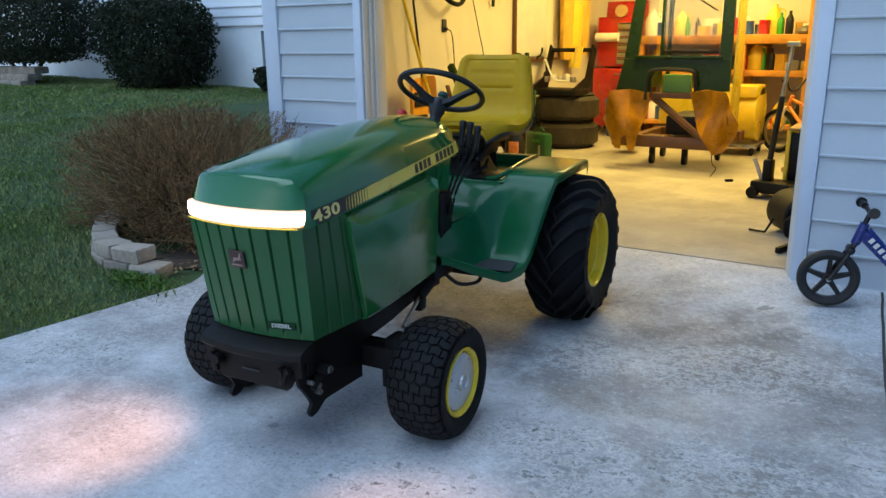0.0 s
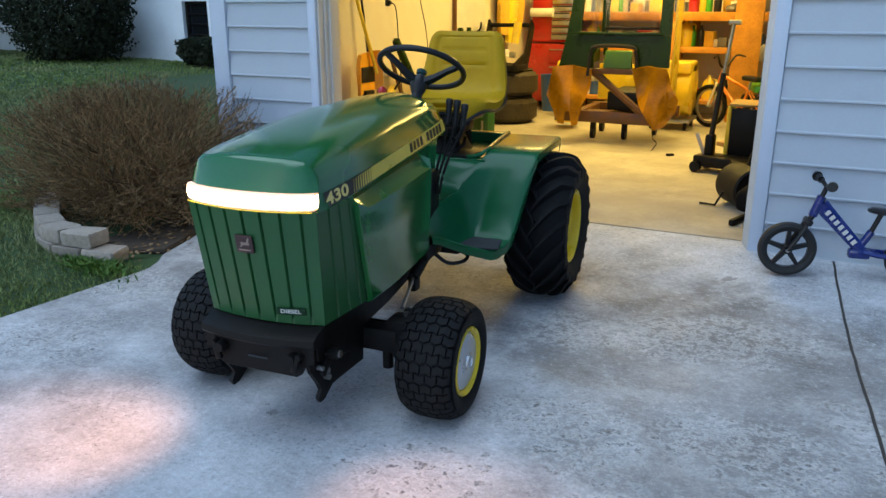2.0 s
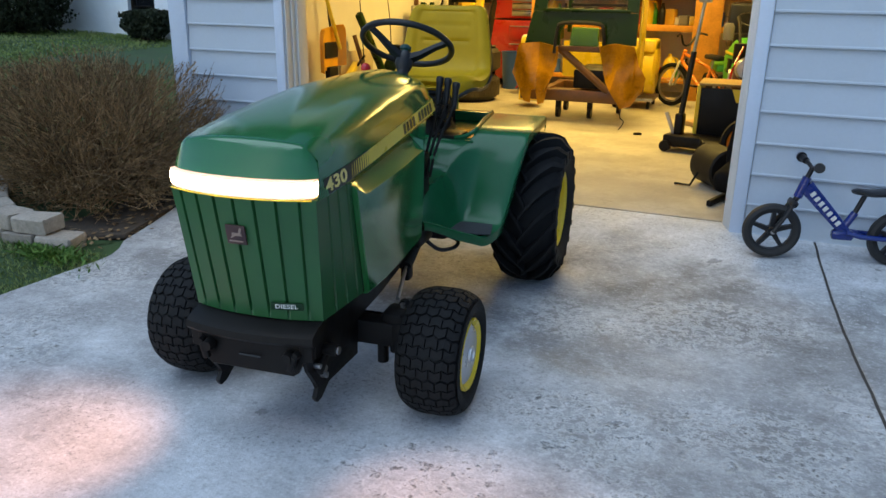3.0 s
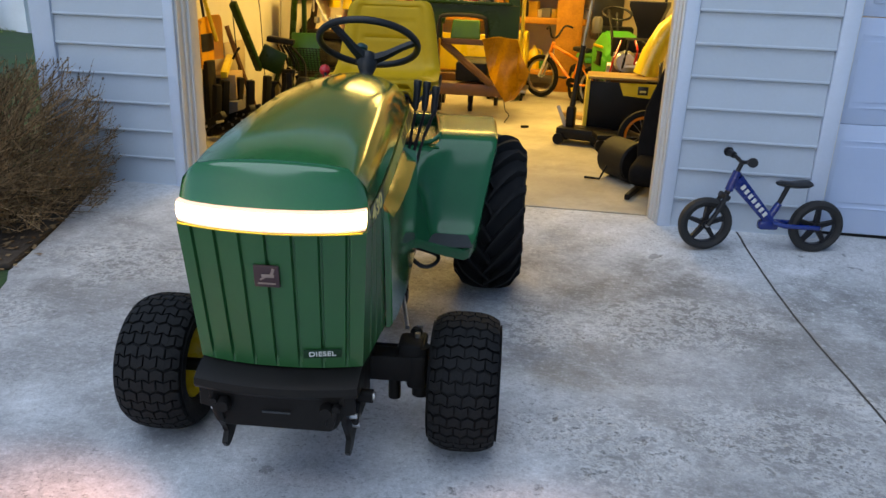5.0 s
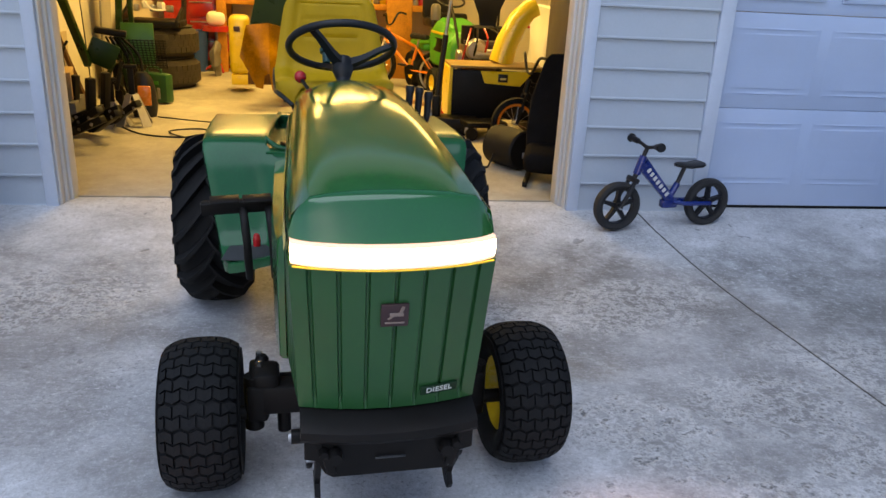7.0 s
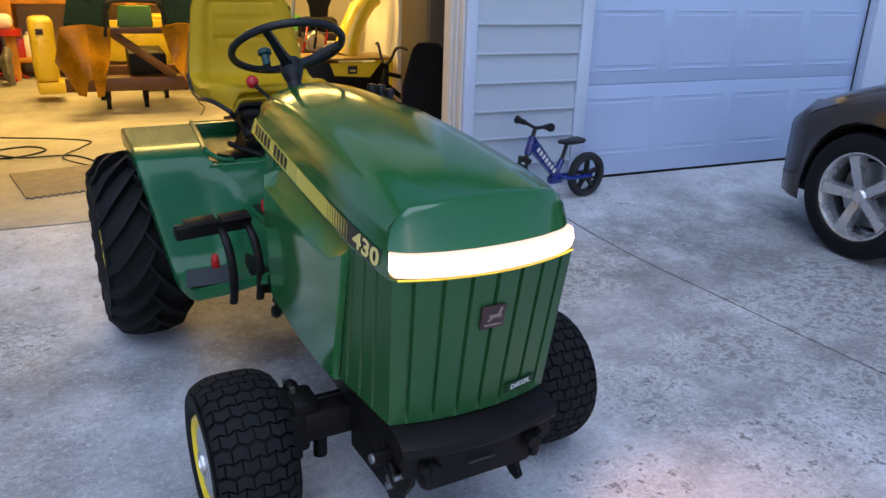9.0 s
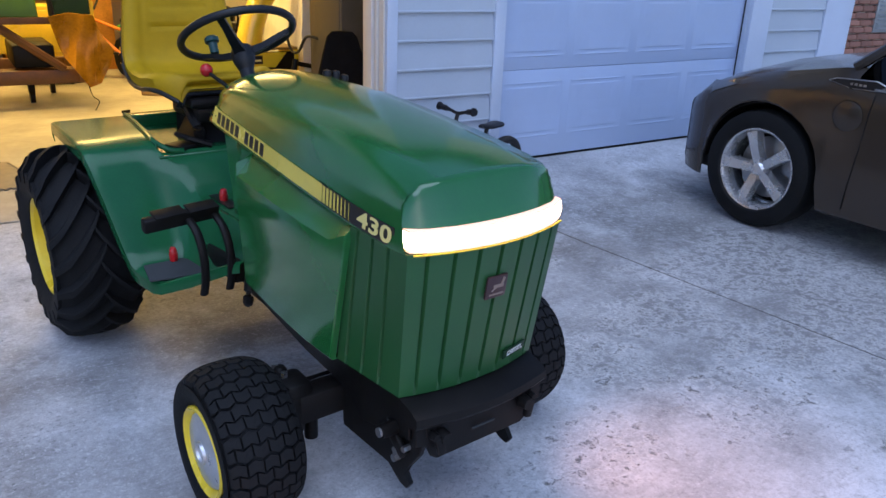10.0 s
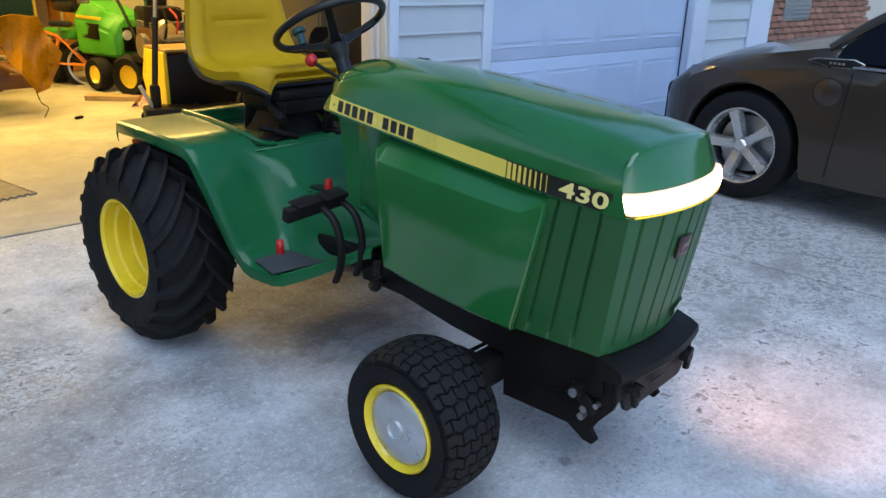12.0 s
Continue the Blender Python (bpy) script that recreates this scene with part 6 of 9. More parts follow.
for x_, wd, zt, zb in ((0.335, 0.020, 0.366, 0.352), (0.36, 0.032, 0.372, 0.346), (0.42, 0.048, 0.366, 0.340), (0.475, 0.058, 0.374, 0.344), (0.502, 0.045, 0.374, 0.352)):
    lp.append([(x_, -wd, zb + 0.01), (x_, -wd * 0.5, zb), (x_, wd * 0.5, zb), (x_, wd, zb + 0.01), (x_, wd, zt - 0.008), (x_, wd * 0.6, zt), (x_, -wd * 0.6, zt), (x_, -wd, zt - 0.008)])
rings(bm, lp)
part("saddle", bm, BLACK_PL, bike, "black padded saddle")
bm = bm_new()
cyl(bm, head1, (0.140, 0, 0.460), 0.012)
tube(bm, curve_pts([(0.122, 0.098, 0.482), (0.131, 0.055, 0.475), (0.140, 0, 0.462), (0.149, -0.055, 0.475), (0.144, -0.098, 0.482)], 5), 0.010)
bar = part("handlebar", bm, BLACK_PL, bike)
for s in (1, -1):
    p0, p1 = ((0.125, 0.075, 0.480), (0.115, 0.122, 0.487)) if s > 0 else ((0.147, -0.075, 0.480), (0.140, -0.122, 0.487))
    bm = cyl(bm_new(), p0, p1, 0.017, seg=14)
    cyl(bm, p1, Vector(p1) + (Vector(p1) - Vector(p0)).normalized() * 0.014, 0.025, 0.023, 16)
    part("grip", bm, BLACK_PL, bar)

# ---- parked car ----
CARP = mat("car_paint", (0.060, 0.047, 0.038), 0.22, 0.45, 0.08, 3, 0.0, 300, coat=0.35, rvar=0.04, spec=0.3)
CARG = glass("car_glass", (0.012, 0.013, 0.015), 0.02)
car = thing("car", pose(2.016, -0.262, 0), "dark grey-brown metallic hatchback parked facing the closed garage door", "car")
FW, RW = 3.46, 0.775
ARCH = 0.372


def arch_z(y, base):
    for c in (FW, RW):
        d = abs(y - c)
        if d < ARCH:
            return max(base, 0.325 + math.sqrt(ARCH ** 2 - d * d))
    return base


def lerp_rows(rows_, y):
    rows_ = sorted(rows_)
    if y <= rows_[0][0]:
        return rows_[0][1:]
    for a, b in zip(rows_, rows_[1:]):
        if a[0] <= y <= b[0]:
            t = (y - a[0]) / (b[0] - a[0])
            return [p + (q - p) * t for p, q in zip(a[1:], b[1:])]
    return rows_[-1][1:]


def side_in(u):
    """How far the flank bows out from the half width, from the sill up to the waist."""
    return float(np.interp(u, (0, 0.06, 0.25, 0.45, 0.62, 0.78, 0.9, 1.0), (-0.014, -0.002, 0.004, -0.003, -0.007, -0.002, 0.0, -0.010)))


# y, half width, waist height, hood or deck edge height, its middle height
BODY = [(-0.12, 0.70, 0.70, 0.98, 1.02), (0.05, 0.84, 0.82, 1.06, 1.10), (0.5, 0.885, 0.86, 0.95, 0.98), (1.5, 0.895, 0.84, 0.885, 0.90), (2.75, 0.895, 0.83, 0.872, 0.90), (2.90, 0.894, 0.832, 0.885, 0.95), (3.0, 0.893, 0.835, 0.93, 1.025), (3.10, 0.892, 0.825, 0.922, 1.005), (3.46, 0.885, 0.77, 0.855, 0.93), (3.70, 0.865, 0.735, 0.80, 0.88), (3.90, 0.83, 0.68, 0.735, 0.81), (4.02, 0.77, 0.62, 0.66, 0.73), (4.11, 0.66, 0.53, 0.56, 0.60), (4.15, 0.52, 0.46, 0.48, 0.49)]
ys_c = sorted({-0.12, -0.02, 0.1, 1.3, 1.7, 2.1, 2.5, 2.75, 2.9, 3.0, 3.86, 3.90, 3.96, 4.02, 4.07, 4.11, 4.15} | {FW + ARCH * math.cos(a * math.pi / 14) for a in range(15)} | {RW + ARCH * math.cos(a * math.pi / 14) for a in range(15)} | {FW - ARCH - 0.02, FW + ARCH + 0.02, RW - ARCH - 0.02, RW + ARCH + 0.02})
bm = bm_new()
lp = []
for y in ys_c:
    hw, zw, ze, zc = lerp_rows(BODY, y)
    sill = 0.20 if y < 4.0 else 0.20 + (y - 4.0) * 0.3
    zb = arch_z(y, sill)
    flare = 0.005 if zb > sill + 0.02 else 0.0
    zs = [zb, zb + 0.010] + [zb + 0.010 + (zw - zb - 0.010) * k for k in (0.25, 0.5, 0.72, 0.88, 1.0)]
    half = [(hw + side_in((z_ - sill) / (zw - sill)) + flare * (1, 0.9, 0.3, 0, 0, 0, 0)[i_] - (0.006 if i_ == 0 else 0), z_) for i_, z_ in enumerate(zs)] + [ (hw - 0.035, zw + (ze - zw) * 0.5), (hw - 0.085, ze), (hw * 0.62, ze + (zc - ze) * 0.55), (hw * 0.3, ze + (zc - ze) * 0.9), (0, zc)]
    lp.append([(-x_, y, z_) for x_, z_ in half] + [(x_, y, z_) for x_, z_ in half[-2::-1]])
rings(bm, lp, closed=False)
bm.verts.ensure_lookup_table()
n_ = len(lp[0])
bm.faces.new([bm.verts[len(bm.verts) - n_ + i] for i in range(n_)])
bm.faces.new([bm.verts[i] for i in range(n_)][::-1])
body = part("body", bm, CARP, car, "dark metallic car body", angle=30)
bm = box(bm_new(), (0, 2.1, 0.42), (1.42, 4.0, 0.42), 0.05)
part("underbody", bm, BLACK, car)
# greenhouse: roof shell and glass
GH = [(0.10, 0.66, 1.12), (0.5, 0.60, 1.30), (1.2, 0.58, 1.41), (1.75, 0.57, 1.425), (2.05, 0.56, 1.385)]
bm = bm_new()
lp = []
for y, hw, z in GH:
    lp.append([(-hw - 0.02, y, z - 0.06), (-hw, y, z - 0.015), (-hw * 0.7, y, z + 0.005), (0, y, z + 0.018), (hw * 0.7, y, z + 0.005), (hw, y, z - 0.015), (hw + 0.02, y, z - 0.06)])
rings(bm, lp, closed=False)
thicken(bm, 0.03)
part("roof", bm, CARP, car)
bm = bm_new()
rings(bm, [[(-a, y, z), (0, y + 0.08, z + 0.06), (a, y, z)] for a, y, z in ((0.775, 3.00, 0.945), (0.725, 2.86, 1.080), (0.65, 2.50, 1.235), (0.565, 2.06, 1.355))], closed=False)
thicken(bm, 0.006)
part("windscreen", bm, CARG, car, "dark tinted windscreen")
for s in (1, -1):
    bm = bm_new()
    rings(bm, [[(s * a, y, z), (s * c, y2, z2)] for a, y, z, c, y2, z2 in ((0.862, 3.01, 0.872, 0.800, 2.98, 0.955), (0.868, 2.80, 0.868, 0.735, 2.82, 1.10), (0.868, 2.5, 0.868, 0.665, 2.5, 1.235), (0.866, 2.06, 0.872, 0.60, 2.06, 1.355), (0.864, 1.6, 0.88, 0.60, 1.6, 1.385), (0.84, 0.9, 0.93, 0.60, 0.9, 1.345), (0.78, 0.35, 1.0, 0.64, 0.35, 1.20))], closed=False)
    thicken(bm, 0.006)
    part("side_window", bm, CARG, car, "dark tinted side window")
    bm = bm_new()
    tube(bm, curve_pts([(s * 0.805, 3.06, 0.925), (s * 0.735, 2.85, 1.095), (s * 0.66, 2.5, 1.245), (s * 0.585, 2.06, 1.372), (s * 0.58, 1.7, 1.41)], 5), 0.026, 8)
    part("pillar", bm, CARP, car)
    bm = bm_new()
    tube(bm, [(s * 0.882, 2.90, 0.846), (s * 0.880, 2.3, 0.852), (s * 0.875, 1.2, 0.885)], 0.008, 8)
    part("belt_trim", bm, STEEL, body, "bright trim strip under the window")
    # mirror
    bm = bm_new()
    lp = []
    for x_, k_ in ((0.86, 0.3), (0.90, 0.85), (0.98, 1.0), (1.06, 0.85), (1.085, 0.4)):
        lp.append([(s * x_, 2.46 + 0.06 * k_ * math.cos(a), 1.03 + 0.075 * k_ * math.sin(a)) for a in (2 * math.pi * i / 12 for i in range(12))])
    rings(bm, lp)
    part("mirror", bm, CARP, car, "dark door mirror")
    bm = bm_new()
    tube(bm, [(s * (0.8945 + side_in((z_ - 0.2) / 0.632)), 2.93 - (z_ - 0.28) * 0.07, z_) for z_ in (0.25, 0.30, 0.36, 0.42, 0.48, 0.54, 0.60, 0.66, 0.72, 0.77, 0.82)], 0.0028, 6)
    part("door_gap", bm, BLACK, body)
    for yy in (1.72, 0.98):
        bm = tube(bm_new(), [(s * 0.902, yy, 0.28), (s * 0.90, yy, 0.6), (s * 0.888, yy, 0.95)], 0.0035, 6)
        part("door_gap", bm, BLACK, body)
    bm = tube(bm_new(), [(s * 0.897, 2.5, 0.235), (s * 0.897, 1.2, 0.235)], 0.012, 6)
    part("sill_trim", bm, BLACK_PL, body)
    # fender vent badge and, on this side, the round flap
    bm = prism(bm_new(), [(2.84, 0.90), (2.88, 0.872), (3.02, 0.868), (3.14, 0.895), (3.10, 0.912), (2.90, 0.922)], 0.012, Matrix.Translation((s * 0.878 - 0.006, 0, -0.035)) @ YZ, 0.003)
    vent = part("fender_vent", bm, STEEL, body, "bright-rimmed dark fender vent")
    bm = prism(bm_new(), [(2.852, 0.900), (2.888, 0.877), (3.02, 0.873), (3.128, 0.896), (3.095, 0.908), (2.902, 0.917)], 0.014, Matrix.Translation((s * 0.8795 - 0.007, 0, -0.035)) @ YZ)
    part("vent_insert", bm, BLACK_PL, vent)
    for i in range(4):
        part("name_bar", box(bm_new(), (s * 0.888, 2.95 + i * 0.022, 0.858), (0.002, 0.014, 0.011)), STEEL, vent)
    lens = bm_new()
    rings(lens, [[(s * a, y, z) for a, y, z in row] for row in (((0.812, 3.93, 0.63), (0.72, 4.05, 0.60), (0.62, 4.105, 0.56)), ((0.842, 3.83, 0.70), (0.76, 3.97, 0.67), (0.64, 4.05, 0.63)), ((0.846, 3.68, 0.762), (0.77, 3.88, 0.75), (0.65, 3.97, 0.71)))], closed=False)
    thicken(lens, 0.02)
    part("headlamp", lens, mat("lamp_lens", (0.05, 0.052, 0.058), 0.16, 0, 0.2, 30, 0, 100, coat=0.5), car, "clear headlamp lens")
flap_m = pose(-0.8905, 3.0, 0.705, 0, -92, 0)
flap = part("charge_flap", lathe(bm_new(), [(0.0, 0.0025), (0.070, 0.0025), (0.0735, 0.001), (0.074, -0.006)], flap_m, 32), CARP, body, "round flap on the front fender")
part("flap_gap", lathe(bm_new(), [(0.074, -0.004), (0.074, 0.0012), (0.078, 0.0012), (0.078, -0.004)], flap_m, 32), BLACK, flap)


ALLOY = mat("bright_alloy", (0.60, 0.60, 0.61), 0.25, 0.75, 0.03, 10, 0.02, 120)


def car_wheel(x, y, s):
    bm = lathe(bm_new(), [(0.222, -0.09), (0.235, -0.105), (0.285, -0.108), (0.315, -0.095), (0.325, -0.05), (0.326, 0.0), (0.325, 0.05), (0.315, 0.095), (0.285, 0.108), (0.235, 0.105), (0.222, 0.09)], seg=48)
    w = part("wheel", bm, RUBBER, car, "wheel with five-spoke alloy rim")
    w.matrix_local = pose(x, y, 0.325, 0, 90 * s, 0)
    bm = lathe(bm_new(), [(0.222, -0.09), (0.205, -0.06), (0.200, 0.06), (0.216, 0.092), (0.226, 0.094)], seg=48)
    for q in range(5):
        a = 2 * math.pi * q / 5 + 0.31
        lp_ = []
        for r_, wd, z0, z1 in ((0.03, 0.030, 0.02, 0.070), (0.10, 0.030, 0.03, 0.080), (0.17, 0.034, 0.035, 0.086), (0.208, 0.040, 0.04, 0.088)):
            lp_.append([(r_ * math.cos(a) - math.sin(a) * d_, r_ * math.sin(a) + math.cos(a) * d_, z_) for d_, z_ in ((-wd, z0), (wd, z0), (wd * 0.8, z1), (-wd * 0.8, z1))])
        rings(bm, lp_)
    lathe(bm, [(0.0, 0.082), (0.030, 0.082), (0.036, 0.076), (0.05, 0.06)], seg=24)
    rim = part("rim", bm, ALLOY, w, "silver five-spoke alloy rim")
    for q in range(5):
        a = 2 * math.pi * (q + 0.5) / 5 + 0.31
        bm = cyl(bm_new(), (0.050 * math.cos(a), 0.050 * math.sin(a), 0.05), (0.050 * math.cos(a), 0.050 * math.sin(a), 0.074), 0.011, seg=10)
        part("lug_nut", bm, STEEL, rim)
    bm = lathe(bm_new(), [(0.0, -0.02), (0.17, -0.02), (0.17, -0.03), (0.0, -0.03)], seg=32)
    part("brake_disc", bm, STEEL, w)
    bm = lathe(bm_new(), [(0.0, -0.07), (0.20, -0.07)], seg=24)
    part("hub_back", bm, BLACK, w)


for s in (1, -1):
    for y in (FW, RW):
        car_wheel(s * 0.775, y, s)
        bm = bm_new()
        pts_ = [(y + (ARCH - 0.004) * math.cos(a), 0.325 + (ARCH - 0.004) * math.sin(a)) for a in (math.pi * i / 12 for i in range(13))]
        rings(bm, [[(s * 0.50, py, pz), (s * 0.845, py, pz)] for py, pz in pts_], closed=False)
        thicken(bm, 0.006)
        part("wheel_arch", bm, BLACK, car)

# ---- brick house corner beyond the garage, with a small vent ----
BRICK = mat("red_brick", (0.25, 0.115, 0.082), 0.85, 0, 0.2, 18, 0.4, 120, random_var=0.28)
MORTAR = mat("mortar", (0.50, 0.46, 0.42), 0.9, 0, 0.1, 20, 0.3, 150)
BY = 5.02
wall_brick = wall_box("wall_brick", (4.21, BY, 0.0), (9.5, BY + 0.2, 3.0), MORTAR, "red brick wall beyond the garage")
vent = thing("wall_vent", pose(5.6, BY - 0.02, 0.98), "grey louvred metal vent box on the brick wall", "vent")
GREYM = mat("grey_metal", (0.33, 0.35, 0.37), 0.4, 0.6, 0.1, 10, 0.05, 120)
part("frame", box(bm_new(), (0, 0, 0), (0.62, 0.06, 0.34), 0.006), GREYM, vent)
for i in range(7):
    part("slat", box(bm_new(), (0, -0.036, -0.13 + i * 0.043), (0.56, 0.03, 0.006), 0.001, (35, 0, 0)), GREYM, vent)
bme = rough_block(0.194, 0.05, 0.057, 77)
brick_me = bpy.data.meshes.new("brick")
bmesh.ops.recalc_face_normals(bme, faces=bme.faces)
bme.to_mesh(brick_me)
bme.free()
brick_me.materials.append(BRICK)
row = 0
z = 0.50
while z < 1.55:
    x = 4.24 + (0.1 if row % 2 else 0.0)
    while x < 7.6:
        o = new("brick", brick_me)
        o.parent = wall_brick
        o.location = (x + 0.1, BY - 0.012, z)
        x += 0.204
    z += 0.067
    row += 1

# ---- inside the garage ----
FZ = FLOOR_Z
CABGREEN = mat("cab_green", (0.008, 0.026, 0.0025), 0.32, 0, 0.25, 5, 0.05, 120, dirt=(0.03, 0.04, 0.008), dirt_amount=0.3, spec=0.22)
RUSTY = mat("faded_orange_canvas", (0.34, 0.150, 0.001), 0.30, 0, 0.4, 5, 0.2, 60, dirt=(0.13, 0.055, 0.001), dirt_amount=0.75, spec=0.18)
BROWNP = mat("brown_steel", (0.105, 0.042, 0.010), 0.5, 0, 0.3, 8, 0.2, 80)
ORWOOD = mat("orange_wood", (0.56, 0.25, 0.035), 0.6, 0, 0.35, 4, 0.2, 60, random_var=0.15, dirt=(0.20, 0.085, 0.012), dirt_amount=0.6, spec=0.2)
PLY = mat("raw_wood", (0.42, 0.28, 0.12), 0.7, 0, 0.2, 5, 0.2, 60)
REDP = mat("red_enamel", (0.42, 0.018, 0.014), 0.3, 0, 0.1, 5, 0.02, 120, coat=0.4)
ORANGE = mat("orange_paint", (0.75, 0.22, 0.02), 0.3, 0, 0.08, 9, 0.02, 120, coat=0.4)
LIME = mat("bright_green_plastic", (0.05, 0.30, 0.02), 0.35, 0, 0.12, 6, 0.03, 120)
GREYP = mat("grey_plastic", (0.13, 0.12, 0.11), 0.5, 0, 0.1, 5, 0.05, 120)
WHITEP = mat("white_plastic", (0.74, 0.72, 0.66), 0.45, 0, 0.08, 6, 0.04, 100)
BLUEP = mat("blue_plastic", (0.03, 0.08, 0.28), 0.4, 0, 0.1, 6)
CLOTHY = mat("yellow_cloth", (0.62, 0.36, 0.03), 0.8, 0, 0.2, 8, 0.4, 90)
CLEAR = glass("cab_glass", (0.62, 0.62, 0.52), 0.05)


def at(name, x, y, z, rz, label, category, group=""):
    return thing(name, pose(x, y, z, 0, 0, rz), label, category, group)


# the tractor cab on its rolling frame
cab = at("tractor_cab", 0.180, -0.315, 0, 0, "green tractor cab with orange canvas flaps on a wheeled dolly", "cab")
bm = bm_new()
for poly in ([(-2.67, 0.81), (-2.33, 0.81), (-2.33, 0.93), (-2.29, 1.00), (-1.97, 1.00), (-1.93, 0.93), (-1.93, 0.82), (-1.63, 0.83), (-1.63, 1.11), (-2.60, 1.11)],
             [(-2.60, 1.112), (-2.475, 1.112), (-2.40, 1.92), (-1.735, 1.92), (-1.735, 1.112), (-1.63, 1.112), (-1.64, 2.02), (-2.47, 2.02)]):
    prism(bm, poly, 0.03, Matrix.Translation((0, 7.885, 0)) @ XZ)
box(bm, (-2.14, 8.45, 2.0), (0.90, 1.15, 0.06), 0.02)
box(bm, (-2.56, 8.4, 0.96), (0.03, 1.0, 0.30), 0.004)
part("cab_shell", bm, CABGREEN, cab, "dark green steel cab shell", flat=True)
for x, w in ((-2.50, 0.04),):
    part("cab_post", box(bm_new(), (x, 8.95, 1.45), (w, 0.05, 1.15), 0.006), CABGREEN, cab)
part("side_panel", box(bm_new(), (-1.605, 8.05, 1.20), (0.02, 0.26, 1.60), 0.004), YELLOW, cab, "yellow side curtain of the cab")
bm = bm_new()
for poly in ([(-2.24, 1.13), (-1.75, 1.13), (-1.75, 1.88), (-2.26, 1.88)], [(-2.49, 1.14), (-2.31, 1.14), (-2.31, 1.90), (-2.42, 1.90)]):
    prism(bm, poly, 0.004, Matrix.Translation((0, 7.905, 0)) @ XZ)
o = part("cab_window", bm, CLEAR, cab, "scratched clear cab window", flat=True)
o.visible_shadow = False
part("window_divider", box(bm_new(), (-2.26, 7.93, 1.52), (0.035, 0.03, 0.80), 0.006), CABGREEN, cab)
part("window_sill", box(bm_new(), (-2.10, 7.885, 1.125), (0.80, 0.040, 0.030), 0.006), CABGREEN, cab)
part("window_rail", box(bm_new(), (-1.99, 7.882, 1.175), (0.50, 0.035, 0.022), 0.004), BLACK, cab)
part("wiper", tube(bm_new(), [(-1.78, 7.87, 1.52), (-2.0, 7.86, 1.66), (-2.2, 7.86, 1.74)], 0.006), BLACK, cab)
part("seat_panel", prism(bm_new(), [(-2.27, 0.80), (-1.99, 0.80), (-2.0, 0.97), (-2.25, 0.97)], 0.03, Matrix.Translation((0, 8.0, 0)) @ XZ, 0.008), mat("leaf_green_paint", (0.06, 0.155, 0.008), 0.4, 0, 0.15, 6), cab)
bm = tube(bm_new(), curve_pts([(-2.37, 7.85, 0.74), (-2.35, 7.84, 0.93), (-2.30, 7.84, 1.01), (-1.97, 7.84, 1.01), (-1.92, 7.84, 0.93), (-1.91, 7.85, 0.80)], 5), 0.018)
part("rubber_edge", bm, BLACK_PL, cab)


def flap(poly, seed):
    """A stiff canvas sheet, gently buckled."""
    bm = bm_new()
    bm.faces.new([bm.verts.new((x, 7.80, z)) for x, z in poly])
    bmesh.ops.triangulate(bm, faces=bm.faces)
    bmesh.ops.subdivide_edges(bm, edges=bm.edges, cuts=4, use_grid_fill=True)
    for v in bm.verts:
        v.co.y += 0.075 * noise.noise((v.co.x * 4.5, v.co.z * 3.5, seed)) + 0.030 * noise.noise((v.co.x * 13, v.co.z * 6, seed + 4)) - 0.06 * max(0.0, 0.60 - v.co.z)
    return thicken(bm, 0.006)


part("canvas_flap", flap([(-2.69, 0.82), (-2.50, 0.84), (-2.33, 0.80), (-2.345, 0.62), (-2.40, 0.42), (-2.43, 0.28), (-2.48, 0.27), (-2.50, 0.42), (-2.54, 0.40), (-2.56, 0.28), (-2.62, 0.29), (-2.68, 0.42), (-2.76, 0.55)], 1), RUSTY, cab, "torn orange canvas flap")
part("canvas_flap", flap([(-1.95, 0.82), (-1.80, 0.85), (-1.63, 0.83), (-1.58, 0.68), (-1.50, 0.56), (-1.53, 0.44), (-1.62, 0.30), (-1.71, 0.27), (-1.77, 0.36), (-1.86, 0.50), (-1.90, 0.62)], 2), RUSTY, cab, "creased orange canvas flap")
bm = bm_new()
box(bm, (-2.18, 7.98, 0.345), (1.06, 0.09, 0.11), 0.008)
for x in (-2.40, -2.09):
    box(bm, (x, 8.26, 0.315), (0.09, 0.09, 0.05), 0.006)
box(bm, (-2.18, 8.26, 0.35), (1.0, 0.07, 0.05), 0.006)
box(bm, (-2.10, 8.75, 0.345), (0.90, 0.09, 0.11), 0.008)
for x in (-2.50, -1.72):
    box(bm, (x, 8.33, 0.345), (0.08, 0.80, 0.10), 0.008)
cyl(bm, (-2.36, 7.95, 0.79), (-1.86, 7.95, 0.40), 0.035, seg=8)
box(bm, (-2.1, 7.93, 0.78), (0.45, 0.05, 0.05), 0.006)
part("dolly_frame", bm, BROWNP, cab, "brown wooden dolly frame")
part("floor_pan", box(bm_new(), (-2.06, 8.3, 0.50), (0.30, 0.60, 0.18), 0.02), BLACK, cab)
part("rear_panel", box(bm_new(), (-2.12, 8.72, 0.62), (0.75, 0.03, 0.36), 0.01), YELLOW, cab)
for x, y in ((-2.40, 8.26), (-2.09, 8.30), (-2.44, 8.75), (-1.88, 8.75)):
    bm = cyl(bm_new(), (x - 0.018, y, FZ + 0.055), (x + 0.018, y, FZ + 0.055), 0.055, seg=18)
    box(bm, (x, y, FZ + 0.13), (0.05, 0.06, 0.10), 0.006)
    part("caster", bm, BLACK, cab)
bm = tube(bm_new(), curve_pts([(-1.72, 7.80, 0.30), (-1.70, 7.78, 0.20), (-1.66, 7.76, 0.16), (-1.70, 7.75, FZ + 0.005)], 4), 0.004)
part("hanging_wire", bm, BLACK, cab)

